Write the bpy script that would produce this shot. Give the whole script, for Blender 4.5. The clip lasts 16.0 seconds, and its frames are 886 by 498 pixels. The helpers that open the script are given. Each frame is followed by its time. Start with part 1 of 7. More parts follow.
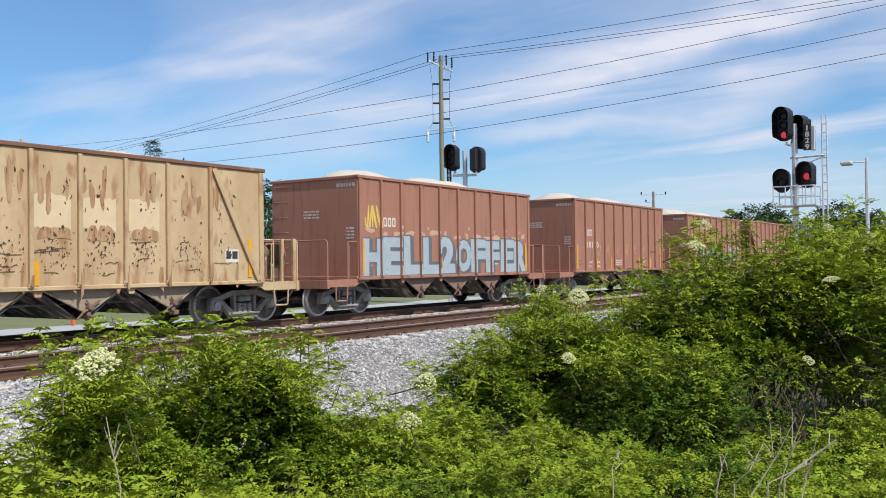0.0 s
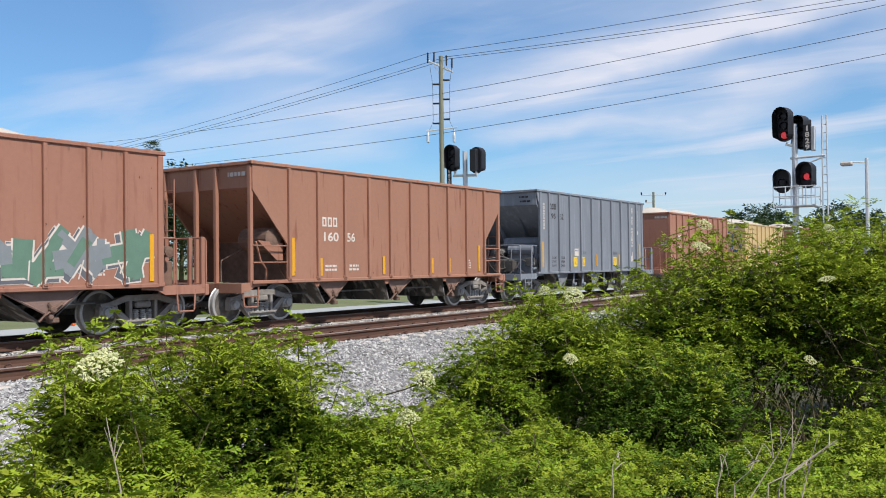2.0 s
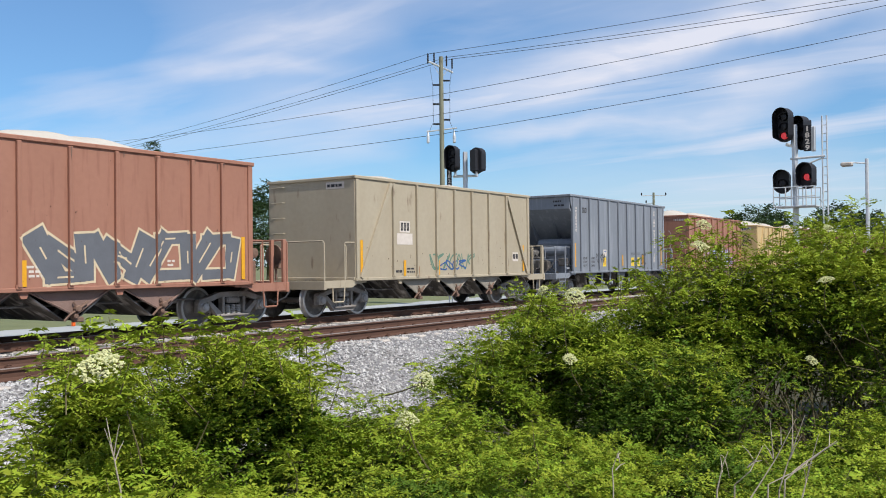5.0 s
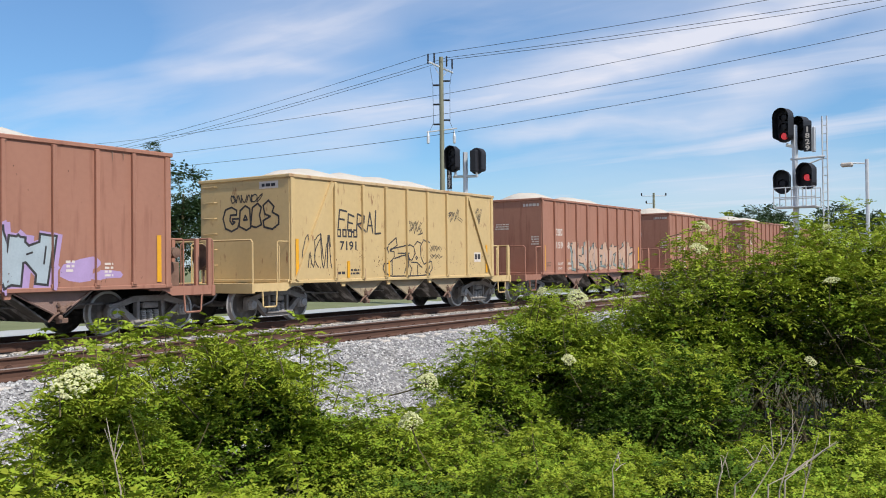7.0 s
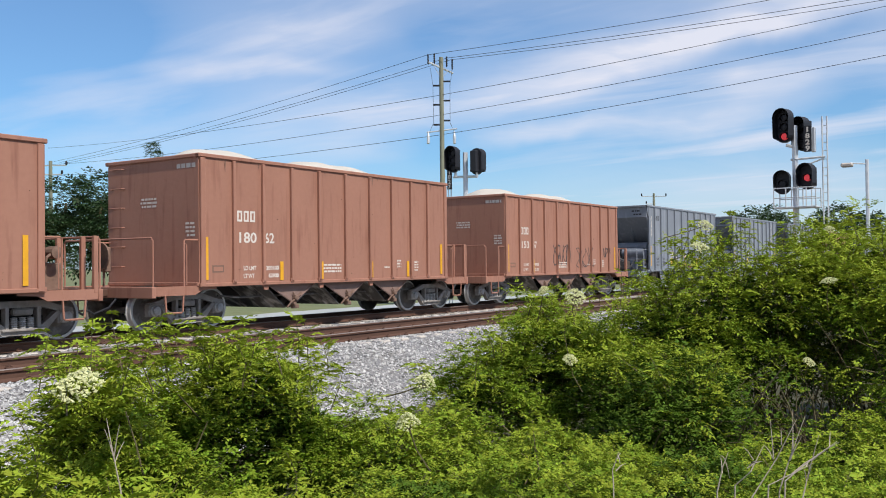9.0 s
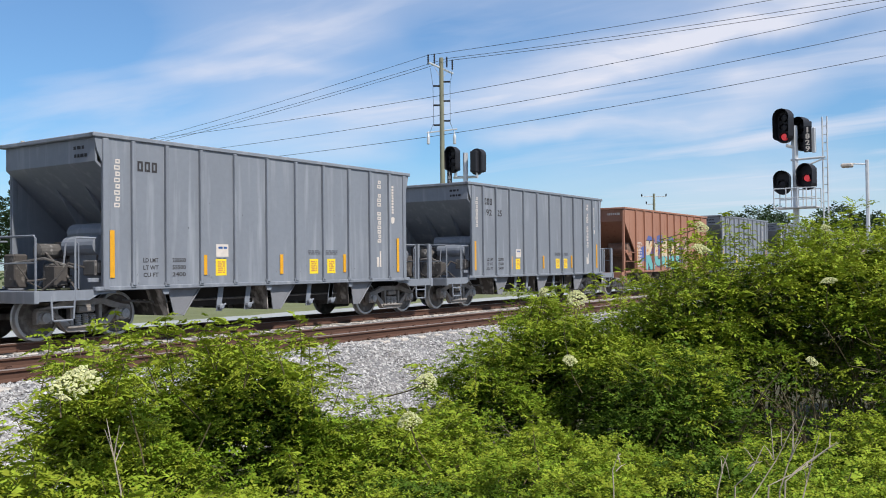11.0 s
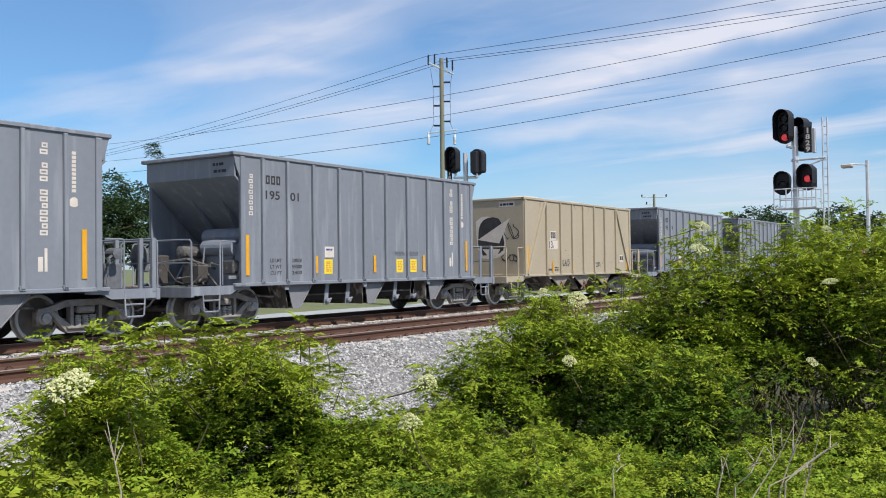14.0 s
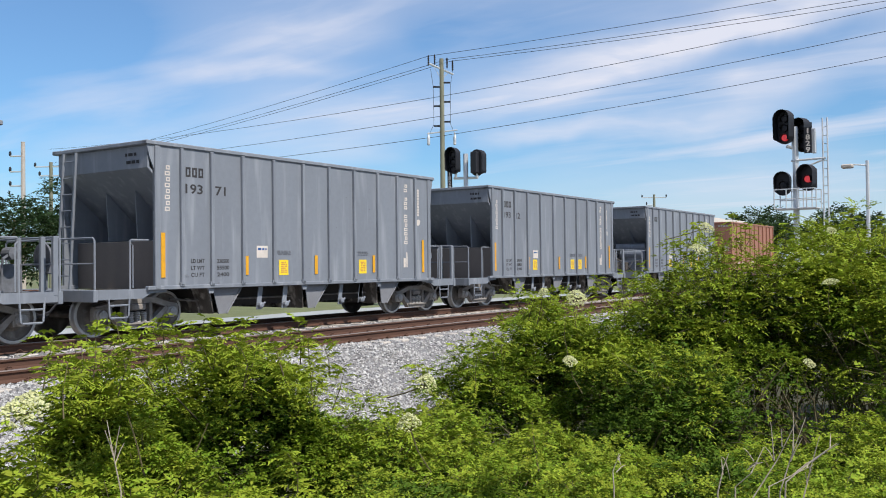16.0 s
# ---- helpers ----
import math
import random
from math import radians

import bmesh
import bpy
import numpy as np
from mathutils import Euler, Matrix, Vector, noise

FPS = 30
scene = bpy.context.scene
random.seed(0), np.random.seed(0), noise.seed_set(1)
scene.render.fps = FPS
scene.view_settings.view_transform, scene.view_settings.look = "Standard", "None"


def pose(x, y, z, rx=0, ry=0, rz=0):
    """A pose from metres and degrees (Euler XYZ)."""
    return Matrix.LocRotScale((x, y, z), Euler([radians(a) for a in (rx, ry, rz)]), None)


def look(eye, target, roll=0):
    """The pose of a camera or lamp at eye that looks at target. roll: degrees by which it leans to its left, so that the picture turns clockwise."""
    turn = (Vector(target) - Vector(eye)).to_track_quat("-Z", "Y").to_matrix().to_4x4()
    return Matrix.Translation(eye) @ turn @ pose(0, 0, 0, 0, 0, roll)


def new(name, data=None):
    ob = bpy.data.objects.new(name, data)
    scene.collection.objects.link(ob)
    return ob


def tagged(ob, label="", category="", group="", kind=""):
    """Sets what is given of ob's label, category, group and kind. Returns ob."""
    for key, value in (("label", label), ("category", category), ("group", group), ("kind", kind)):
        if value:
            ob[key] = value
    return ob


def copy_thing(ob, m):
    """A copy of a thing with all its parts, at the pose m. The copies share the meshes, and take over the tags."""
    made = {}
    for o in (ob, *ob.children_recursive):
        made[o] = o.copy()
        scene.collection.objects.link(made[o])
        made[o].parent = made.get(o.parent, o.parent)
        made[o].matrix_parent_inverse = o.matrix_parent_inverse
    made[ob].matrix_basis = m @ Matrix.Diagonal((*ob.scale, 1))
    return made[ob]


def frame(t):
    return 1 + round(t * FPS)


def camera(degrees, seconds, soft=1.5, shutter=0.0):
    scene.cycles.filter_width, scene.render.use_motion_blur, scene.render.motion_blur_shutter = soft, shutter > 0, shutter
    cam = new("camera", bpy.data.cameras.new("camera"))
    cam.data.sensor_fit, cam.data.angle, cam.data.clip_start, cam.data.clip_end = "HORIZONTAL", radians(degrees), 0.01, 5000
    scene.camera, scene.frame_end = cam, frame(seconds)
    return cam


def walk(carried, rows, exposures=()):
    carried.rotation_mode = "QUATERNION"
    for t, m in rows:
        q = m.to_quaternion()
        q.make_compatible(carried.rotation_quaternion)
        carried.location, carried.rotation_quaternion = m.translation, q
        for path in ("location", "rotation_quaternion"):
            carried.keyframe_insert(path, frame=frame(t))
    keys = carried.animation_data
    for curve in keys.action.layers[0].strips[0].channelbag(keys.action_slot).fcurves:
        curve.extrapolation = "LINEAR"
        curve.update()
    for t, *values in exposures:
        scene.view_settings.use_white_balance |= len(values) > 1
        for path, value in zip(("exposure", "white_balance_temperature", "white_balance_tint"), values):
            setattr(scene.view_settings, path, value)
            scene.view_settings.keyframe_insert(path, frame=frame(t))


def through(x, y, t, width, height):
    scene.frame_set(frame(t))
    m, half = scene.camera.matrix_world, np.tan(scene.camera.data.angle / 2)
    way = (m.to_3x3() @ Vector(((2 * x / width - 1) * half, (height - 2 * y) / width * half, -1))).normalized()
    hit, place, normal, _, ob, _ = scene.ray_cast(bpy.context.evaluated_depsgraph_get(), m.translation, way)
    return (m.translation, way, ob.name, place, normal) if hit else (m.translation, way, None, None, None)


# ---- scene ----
# ---- camera and its path ----
cam = camera(52.0, 16.0, soft=1.0)
EYE = Vector((0.0, 0.0, 1.377))


def aim(t):
    """The slow drift of a propped camera: it tips up a quarter of a degree over the clip."""
    yaw = 0.5866 + (t - 8) * 5.0e-5
    tip = 0.0171 + (t - 8) * 1.94e-4
    way = Vector((math.cos(yaw) * math.cos(tip), math.sin(yaw) * math.cos(tip), math.sin(tip)))
    return look(EYE, EYE + way * 10, -0.65)


walk(cam, [(t, aim(t)) for t in (0, 4, 8, 12, 16)])

# ---- world, sun, exposure ----
SUN_DIR = Vector((-0.14, -0.74, 0.92)).normalized()
world = bpy.data.worlds.new("sky")
scene.world = world
world.use_nodes = True


# streaks of cirrus and clear gaps: across, height, slope in degrees, half length, half width, thickness
CIRRUS = (
    (-0.211, 0.216, 1.0, 0.152, 0.018, 0.42),
    (-0.161, 0.253, 7.6, 0.137, 0.04, 0.4),
    (-0.136, 0.155, -1.2, 0.183, 0.059, 0.3),
    (-0.065, 0.155, 30.3, 0.108, 0.059, 0.25),
    (0.153, 0.212, 15.0, 0.217, 0.046, 0.6),
    (0.358, 0.273, 15.0, 0.225, 0.04, 0.62),
    (0.39, 0.267, 7.4, 0.18, 0.034, 0.25),
    (0.11, 0.142, 7.8, 0.126, 0.018, 0.55),
    (0.278, 0.155, 6.0, 0.149, 0.025, 0.5),
    (0.362, 0.195, 25.0, 0.064, 0.029, 0.28),
    (0.28, 0.114, 2.6, 0.26, 0.05, 0.25),
    (-0.388, 0.183, -8.5, 0.079, 0.05, 0.15),
    (-0.357, 0.141, 2.0, 0.163, 0.038, 0.28),
    (0.25, 0.2, 9.8, 0.114, 0.025, -0.4),
    (0.408, 0.239, 12.7, 0.128, 0.032, -0.42),
    (-0.373, 0.257, 5.9, 0.113, 0.063, -0.3),
    (0.458, 0.198, 0.0, 0.062, 0.05, -0.22),
    (0.041, 0.267, 7.6, 0.118, 0.04, -0.28),
    (-0.04, 0.13, -7.1, 0.063, 0.024, -0.15),
)


def sky_nodes():
    nt = world.node_tree
    nt.nodes.clear()
    N = nt.nodes.new
    link = nt.links.new
    out = N("ShaderNodeOutputWorld")
    sky = N("ShaderNodeTexSky")
    sky.sky_type = "NISHITA"
    sky.sun_disc = False
    sky.sun_elevation = math.asin(SUN_DIR.z)
    sky.sun_rotation = math.atan2(SUN_DIR.x, SUN_DIR.y)
    sky.air_density, sky.dust_density, sky.ozone_density = 1.0, 0.6, 2.5
    blue = N("ShaderNodeMix")
    blue.data_type = "RGBA"
    blue.blend_type = "MULTIPLY"
    blue.inputs["Factor"].default_value = 1.0
    blue.inputs["B"].default_value = (SKY_GAIN * 0.67, SKY_GAIN * 1.06, SKY_GAIN * 1.34, 1)
    link(sky.outputs[0], blue.inputs["A"])
    # thin streaked clouds on a flat layer high above
    co = N("ShaderNodeTexCoord")
    sep = N("ShaderNodeSeparateXYZ")
    link(co.outputs["Generated"], sep.inputs[0])
    up = N("ShaderNodeMath")
    up.operation = "MAXIMUM"
    up.inputs[1].default_value = 0.0
    link(sep.outputs["Z"], up.inputs[0])
    lift = N("ShaderNodeMath")
    lift.inputs[1].default_value = 0.09
    link(up.outputs[0], lift.inputs[0])
    flat = N("ShaderNodeVectorMath")
    flat.operation = "DIVIDE"
    three = N("ShaderNodeCombineXYZ")
    for i in range(3):
        link(lift.outputs[0], three.inputs[i])
    link(co.outputs["Generated"], flat.inputs[0])
    link(three.outputs[0], flat.inputs[1])

    def layer(scale, turn, stretch, lo, hi, seed, detail=6.0, distort=0.6):
        mp = N("ShaderNodeMapping")
        mp.inputs["Rotation"].default_value = (0, 0, radians(turn))
        mp.inputs["Scale"].default_value = (scale * stretch, scale, 0)
        mp.inputs["Location"].default_value = (seed, seed * 0.37, 0)
        link(flat.outputs[0], mp.inputs[0])
        no = N("ShaderNodeTexNoise")
        no.inputs["Scale"].default_value = 1.0
        no.inputs["Detail"].default_value = detail
        no.inputs["Roughness"].default_value = 0.52
        no.inputs["Distortion"].default_value = distort
        link(mp.outputs[0], no.inputs["Vector"])
        ra = N("ShaderNodeMapRange")
        ra.interpolation_type = "SMOOTHSTEP"
        ra.inputs["From Min"].default_value = lo
        ra.inputs["From Max"].default_value = hi
        link(no.outputs["Fac"], ra.inputs["Value"])
        return ra.outputs[0]

    def maths(op, a, b):
        m = N("ShaderNodeMath")
        m.operation = op
        for i, v in enumerate((a, b)):
            if isinstance(v, (int, float)):
                m.inputs[i].default_value = v
            else:
                link(v, m.inputs[i])
        return m.outputs[0]

    streaks = layer(0.55, 62, 2.6, 0.42, 0.72, 3.1)
    veil = layer(0.30, 40, 1.5, 0.36, 0.66, 7.7, 3.0, 0.3)
    wisps = layer(1.5, 58, 3.5, 0.45, 0.85, 1.3)
    amount = maths("MAXIMUM", maths("MULTIPLY", streaks, 0.8), maths("MULTIPLY", veil, 0.62))
    amount = maths("ADD", amount, maths("MULTIPLY", maths("MULTIPLY", wisps, veil), 0.35))
    haze = N("ShaderNodeMapRange")
    haze.interpolation_type = "SMOOTHSTEP"
    haze.inputs["From Min"].default_value = 0.16
    haze.inputs["From Max"].default_value = -0.02
    haze.inputs["To Max"].default_value = 0.86
    link(sep.outputs["Z"], haze.inputs["Value"])
    amount = maths("MINIMUM", maths("MAXIMUM", amount, haze.outputs[0]), 0.93)
    # the cloud thickens from one side of the sky to the other
    lean = N("ShaderNodeVectorMath")
    lean.operation = "DOT_PRODUCT"
    lean.inputs[1].default_value = (0.553, -0.833, 0.0)
    link(co.outputs["Generated"], lean.inputs[0])
    thick = N("ShaderNodeMapRange")
    thick.inputs["From Min"].default_value, thick.inputs["From Max"].default_value = -0.55, 0.3
    thick.inputs["To Min"].default_value, thick.inputs["To Max"].default_value = 0.42, 1.02
    link(lean.outputs["Value"], thick.inputs["Value"])
    # a low cloud bank out of view, added to brighten the wagons' end faces
    bank = N("ShaderNodeMapRange")
    bank.interpolation_type = "SMOOTHSTEP"
    bank.inputs["From Min"].default_value, bank.inputs["From Max"].default_value = 0.25, -0.7
    bank.inputs["To Max"].default_value = 1.0
    link(sep.outputs["X"], bank.inputs["Value"])
    low = N("ShaderNodeMapRange")
    low.interpolation_type = "SMOOTHSTEP"
    low.inputs["From Min"].default_value, low.inputs["From Max"].default_value = 0.75, 0.2
    link(sep.outputs["Z"], low.inputs["Value"])
    amount = maths("MAXIMUM", maths("MULTIPLY", amount, thick.outputs[0]), maths("MULTIPLY", bank.outputs[0], low.outputs[0]))
    # single streaks of cirrus over the line
    def dotted(v):
        d = N("ShaderNodeVectorMath")
        d.operation = "DOT_PRODUCT"
        d.inputs[1].default_value = v
        link(co.outputs["Generated"], d.inputs[0])
        return d.outputs["Value"]

    ahead = maths("MAXIMUM", dotted((0.8328, 0.5535, 0)), 0.04)
    plane = N("ShaderNodeCombineXYZ")
    link(maths("DIVIDE", dotted((0.5535, -0.8328, 0)), ahead), plane.inputs[0])
    link(maths("DIVIDE", sep.outputs["Z"], ahead), plane.inputs[1])
    warp = N("ShaderNodeTexNoise")
    warp.inputs["Scale"].default_value, warp.inputs["Detail"].default_value = 7.0, 4.0
    link(plane.outputs[0], warp.inputs["Vector"])
    bent = N("ShaderNodeVectorMath")
    bent.operation = "MULTIPLY_ADD"
    link(warp.outputs["Color"], bent.inputs[0])
    bent.inputs[1].default_value = (0.10, 0.05, 0)
    link(plane.outputs[0], bent.inputs[2])
    fibre = N("ShaderNodeMapping")
    fibre.inputs["Rotation"].default_value = (0, 0, radians(-14))
    fibre.inputs["Scale"].default_value = (5, 30, 1)
    link(bent.outputs[0], fibre.inputs[0])
    threads = N("ShaderNodeTexNoise")
    threads.inputs["Scale"].default_value, threads.inputs["Detail"].default_value = 1.0, 5.0
    threads.inputs["Roughness"].default_value = 0.6
    link(fibre.outputs[0], threads.inputs["Vector"])
    thin = N("ShaderNodeMapRange")
    thin.inputs["From Min"].default_value, thin.inputs["From Max"].default_value = 0.3, 0.7
    thin.inputs["To Min"].default_value, thin.inputs["To Max"].default_value = 0.45, 1.25
    link(threads.outputs["Fac"], thin.inputs["Value"])
    total = maths("MULTIPLY", amount, 0.75)
    for across, high, slope, long, wide, thick_here in CIRRUS:
        mp = N("ShaderNodeMapping")
        mp.vector_type = "TEXTURE"
        mp.inputs["Location"].default_value = (across + 0.05, high + 0.025, 0)
        mp.inputs["Rotation"].default_value = (0, 0, radians(slope))
        mp.inputs["Scale"].default_value = (long, wide, 1)
        link(bent.outputs[0], mp.inputs[0])
        off = N("ShaderNodeVectorMath")
        off.operation = "LENGTH"
        link(mp.outputs[0], off.inputs[0])
        soft = N("ShaderNodeMapRange")
        soft.interpolation_type = "SMOOTHERSTEP"
        soft.inputs["From Min"].default_value, soft.inputs["From Max"].default_value = 1.15, 0.0
        soft.inputs["To Max"].default_value = thick_here * (0.85 if thick_here > 0 else 0.6)
        link(off.outputs["Value"], soft.inputs["Value"])
        total = maths("ADD", total, maths("MULTIPLY", soft.outputs[0], thin.outputs[0]))
    amount = maths("MINIMUM", maths("MAXIMUM", total, 0.07), 0.95)
    mix = N("ShaderNodeMix")
    mix.data_type = "RGBA"
    link(amount, mix.inputs["Factor"])
    link(blue.outputs["Result"], mix.inputs["A"])
    mix.inputs["B"].default_value = (0.795, 0.81, 0.915, 1)
    bg = N("ShaderNodeBackground")
    bg.inputs["Strength"].default_value = 1.0
    link(mix.outputs["Result"], bg.inputs["Color"])
    link(bg.outputs[0], out.inputs[0])


SKY_GAIN = 0.105
sky_nodes()
sun = new("sun", bpy.data.lights.new("sun", "SUN"))
sun.data.energy, sun.data.angle, sun.data.color = 5.0, radians(1.2), (1.0, 0.955, 0.89)
sun.matrix_world = look(SUN_DIR * 100, (0, 0, 0))
scene.view_settings.exposure = 0.0

# ---- materials ----


def material(name, base, second=None, rough=0.7, metal=0.0, scale=1.0, fine=30.0, bump=0.0, mixing=0.5,
             lo=0.35, hi=0.65, stretch=(1, 1, 1), island=0.0, spec=0.3, per_object=0.0, third=None, third_cut=(0.6, 0.7),
             third_scale=4.0, third_stretch=(1, 1, 1), through=0.0, specks=0.12):
    """A paint or mineral surface: two colours blended by coarse and fine noise, an optional third in patches, fine relief."""
    m = bpy.data.materials.new(name)
    m.use_nodes = True
    nt = m.node_tree
    nt.nodes.clear()
    N, link = nt.nodes.new, nt.links.new
    out = N("ShaderNodeOutputMaterial")
    bs = N("ShaderNodeBsdfPrincipled")
    bs.inputs["Roughness"].default_value = rough
    bs.inputs["Metallic"].default_value = metal
    bs.inputs["Specular IOR Level"].default_value = spec
    co = N("ShaderNodeTexCoord")
    info = N("ShaderNodeObjectInfo")
    shift = N("ShaderNodeVectorMath")
    shift.operation = "MULTIPLY_ADD"
    link(info.outputs["Random"], shift.inputs[0])
    shift.inputs[1].default_value = (37.0, 11.0, 23.0)
    link(co.outputs["Object"], shift.inputs[2])

    def grain(sc, st, detail=4.0):
        mp = N("ShaderNodeMapping")
        mp.inputs["Scale"].default_value = [sc * k for k in st]
        link(shift.outputs[0], mp.inputs[0])
        no = N("ShaderNodeTexNoise")
        no.inputs["Scale"].default_value = 1.0
        no.inputs["Detail"].default_value = detail
        link(mp.outputs[0], no.inputs["Vector"])
        return no.outputs["Fac"]

    def ranged(value, a, b, top=1.0):
        ra = N("ShaderNodeMapRange")
        ra.inputs["From Min"].default_value, ra.inputs["From Max"].default_value = a, b
        ra.inputs["To Max"].default_value = top
        link(value, ra.inputs["Value"])
        return ra.outputs[0]

    def blend(fac, a, b, kind="MIX"):
        mx = N("ShaderNodeMix")
        mx.data_type = "RGBA"
        mx.blend_type = kind
        if isinstance(fac, float):
            mx.inputs["Factor"].default_value = fac
        else:
            link(fac, mx.inputs["Factor"])
        for k, v in (("A", a), ("B", b)):
            if isinstance(v, tuple):
                mx.inputs[k].default_value = (*v, 1)
            else:
                link(v, mx.inputs[k])
        return mx.outputs["Result"]

    second = second or tuple(c * 0.72 for c in base)
    colour = blend(ranged(grain(scale, stretch), lo, hi, mixing), base, second)
    small = grain(fine, (1, 1, 1), 3.0)
    colour = blend(ranged(small, 0.35, 0.7, specks), colour, tuple(c * 0.6 for c in second))
    if third:
        colour = blend(ranged(grain(third_scale, third_stretch, 6.0), *third_cut), colour, third)
    if island:
        geo = N("ShaderNodeNewGeometry")
        hs = N("ShaderNodeHueSaturation")
        mr = N("ShaderNodeMapRange")
        mr.inputs["To Min"].default_value, mr.inputs["To Max"].default_value = 1 - island, 1 + island
        link(geo.outputs["Random Per Island"], mr.inputs["Value"])
        link(mr.outputs[0], hs.inputs["Value"])
        link(colour, hs.inputs["Color"])
        hr = N("ShaderNodeMapRange")
        hr.inputs["To Min"].default_value, hr.inputs["To Max"].default_value = 0.5 - island * 0.06, 0.5 + island * 0.06
        link(geo.outputs["Random Per Island"], hr.inputs["Value"])
        link(hr.outputs[0], hs.inputs["Hue"])
        colour = hs.outputs[0]
    if per_object:
        hs = N("ShaderNodeHueSaturation")
        mr = N("ShaderNodeMapRange")
        mr.inputs["To Min"].default_value, mr.inputs["To Max"].default_value = 1 - per_object, 1 + per_object
        link(info.outputs["Random"], mr.inputs["Value"])
        link(mr.outputs[0], hs.inputs["Value"])
        link(colour, hs.inputs["Color"])
        colour = hs.outputs[0]
    link(colour, bs.inputs["Base Color"])
    if bump:
        bp = N("ShaderNodeBump")
        bp.inputs["Strength"].default_value = bump
        bp.inputs["Distance"].default_value = 0.02
        link(small, bp.inputs["Height"])
        link(bp.outputs[0], bs.inputs["Normal"])
    surface = bs.outputs[0]
    if through:
        tl = N("ShaderNodeBsdfTranslucent")
        link(colour, tl.inputs["Color"])
        ms = N("ShaderNodeMixShader")
        ms.inputs[0].default_value = through
        link(surface, ms.inputs[1])
        link(tl.outputs[0], ms.inputs[2])
        surface = ms.outputs[0]
    link(surface, out.inputs[0])
    return m


def glow(name, colour, strength):
    m = bpy.data.materials.new(name)
    m.use_nodes = True
    bs = m.node_tree.nodes["Principled BSDF"]
    bs.inputs["Base Color"].default_value = (*colour, 1)
    bs.inputs["Emission Color"].default_value = (*colour, 1)
    bs.inputs["Emission Strength"].default_value = strength
    return m


PAINT_NAME = {"B": "brown", "D": "deep_brown", "O": "orange_brown", "G": "grey", "Y": "yellow", "R": "rusty_yellow", "T": "tan"}
RUST = (0.16, 0.07, 0.035)
M = {}
M["brown"] = material("brown_paint", (0.352, 0.168, 0.114), (0.295, 0.138, 0.092), 0.62, scale=0.9, fine=9, stretch=(1, 1, 0.35),
                      third=(0.235, 0.10, 0.066), third_cut=(0.54, 0.78), third_scale=2.2, third_stretch=(3, 3, 0.35), per_object=0.05, bump=0.13)
M["orange_brown"] = material("orange_brown_paint", (0.355, 0.176, 0.116), (0.305, 0.146, 0.095), 0.62, scale=0.9, fine=9,
                             stretch=(1, 1, 0.35), third=(0.21, 0.08, 0.045), third_cut=(0.6, 0.75), third_scale=2.2,
                             third_stretch=(3, 3, 0.35), per_object=0.04, bump=0.13)
M["grey"] = material("grey_paint", (0.212, 0.228, 0.256), (0.178, 0.19, 0.213), 0.5, scale=0.8, fine=8, stretch=(1, 1, 0.35),
                     third=(0.275, 0.29, 0.315), third_cut=(0.53, 0.72), third_scale=1.6, third_stretch=(3, 3, 0.3), per_object=0.05, bump=0.13)
M["yellow"] = material("cream_yellow_paint", (0.56, 0.405, 0.195), (0.49, 0.345, 0.16), 0.6, scale=0.9, fine=8, stretch=(1, 1, 0.35),
                       third=(0.27, 0.14, 0.065), third_cut=(0.64, 0.74), third_scale=3.4, third_stretch=(2, 2, 0.7), per_object=0.05, bump=0.13)
M["rusty_yellow"] = material("rusty_cream_paint", (0.52, 0.385, 0.225), (0.42, 0.285, 0.15), 0.65, scale=1.1, fine=8,
                             stretch=(1, 1, 0.3), third=(0.28, 0.135, 0.065), third_cut=(0.56, 0.76), third_scale=2.6,
                             third_stretch=(1.6, 1.6, 0.6), mixing=0.9, bump=0.13)
M["tan"] = material("tan_paint", (0.405, 0.345, 0.25), (0.35, 0.29, 0.205), 0.6, scale=0.9, fine=8, stretch=(1, 1, 0.35),
                    third=(0.25, 0.19, 0.13), third_cut=(0.66, 0.74), third_scale=2.2, third_stretch=(2, 2, 0.5), bump=0.13)
M["bogie"] = material("dusty_cast_steel", (0.15, 0.138, 0.13), (0.08, 0.072, 0.068), 0.8, scale=5, fine=40, bump=0.3,
                      third=(0.32, 0.295, 0.275), third_cut=(0.55, 0.7), third_scale=3.5)
M["frame_dust"] = material("dust_caked_cast_steel", (0.285, 0.255, 0.228), (0.105, 0.09, 0.08), 0.85, scale=4, fine=40, bump=0.3,
                           third=(0.33, 0.31, 0.29), third_cut=(0.5, 0.85), third_scale=7)
M["gear_dust"] = material("dusty_brake_gear", (0.12, 0.112, 0.105), (0.055, 0.05, 0.046), 0.85, scale=6, fine=40, bump=0.3,
                          third=(0.3, 0.285, 0.27), third_cut=(0.55, 0.7), third_scale=7)
M["gear_dark"] = material("grimy_brake_gear", (0.085, 0.075, 0.068), (0.04, 0.035, 0.032), 0.85, scale=6, fine=40, bump=0.3,
                          third=(0.2, 0.18, 0.16), third_cut=(0.58, 0.72), third_scale=6)
M["bearing"] = material("dusty_bearing_cap", (0.40, 0.385, 0.37), (0.24, 0.225, 0.21), 0.7, 0.2, scale=9, fine=50, bump=0.2)
# soot and dust, darkened further for the shade under the wagons
M["soot"] = material("sooty_shaded_hopper_slope", (0.125, 0.112, 0.10), (0.035, 0.031, 0.028), 0.85, scale=1.6, fine=25, stretch=(1, 2.5, 1), bump=0.2,
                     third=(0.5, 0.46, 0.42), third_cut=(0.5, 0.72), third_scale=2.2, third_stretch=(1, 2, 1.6))
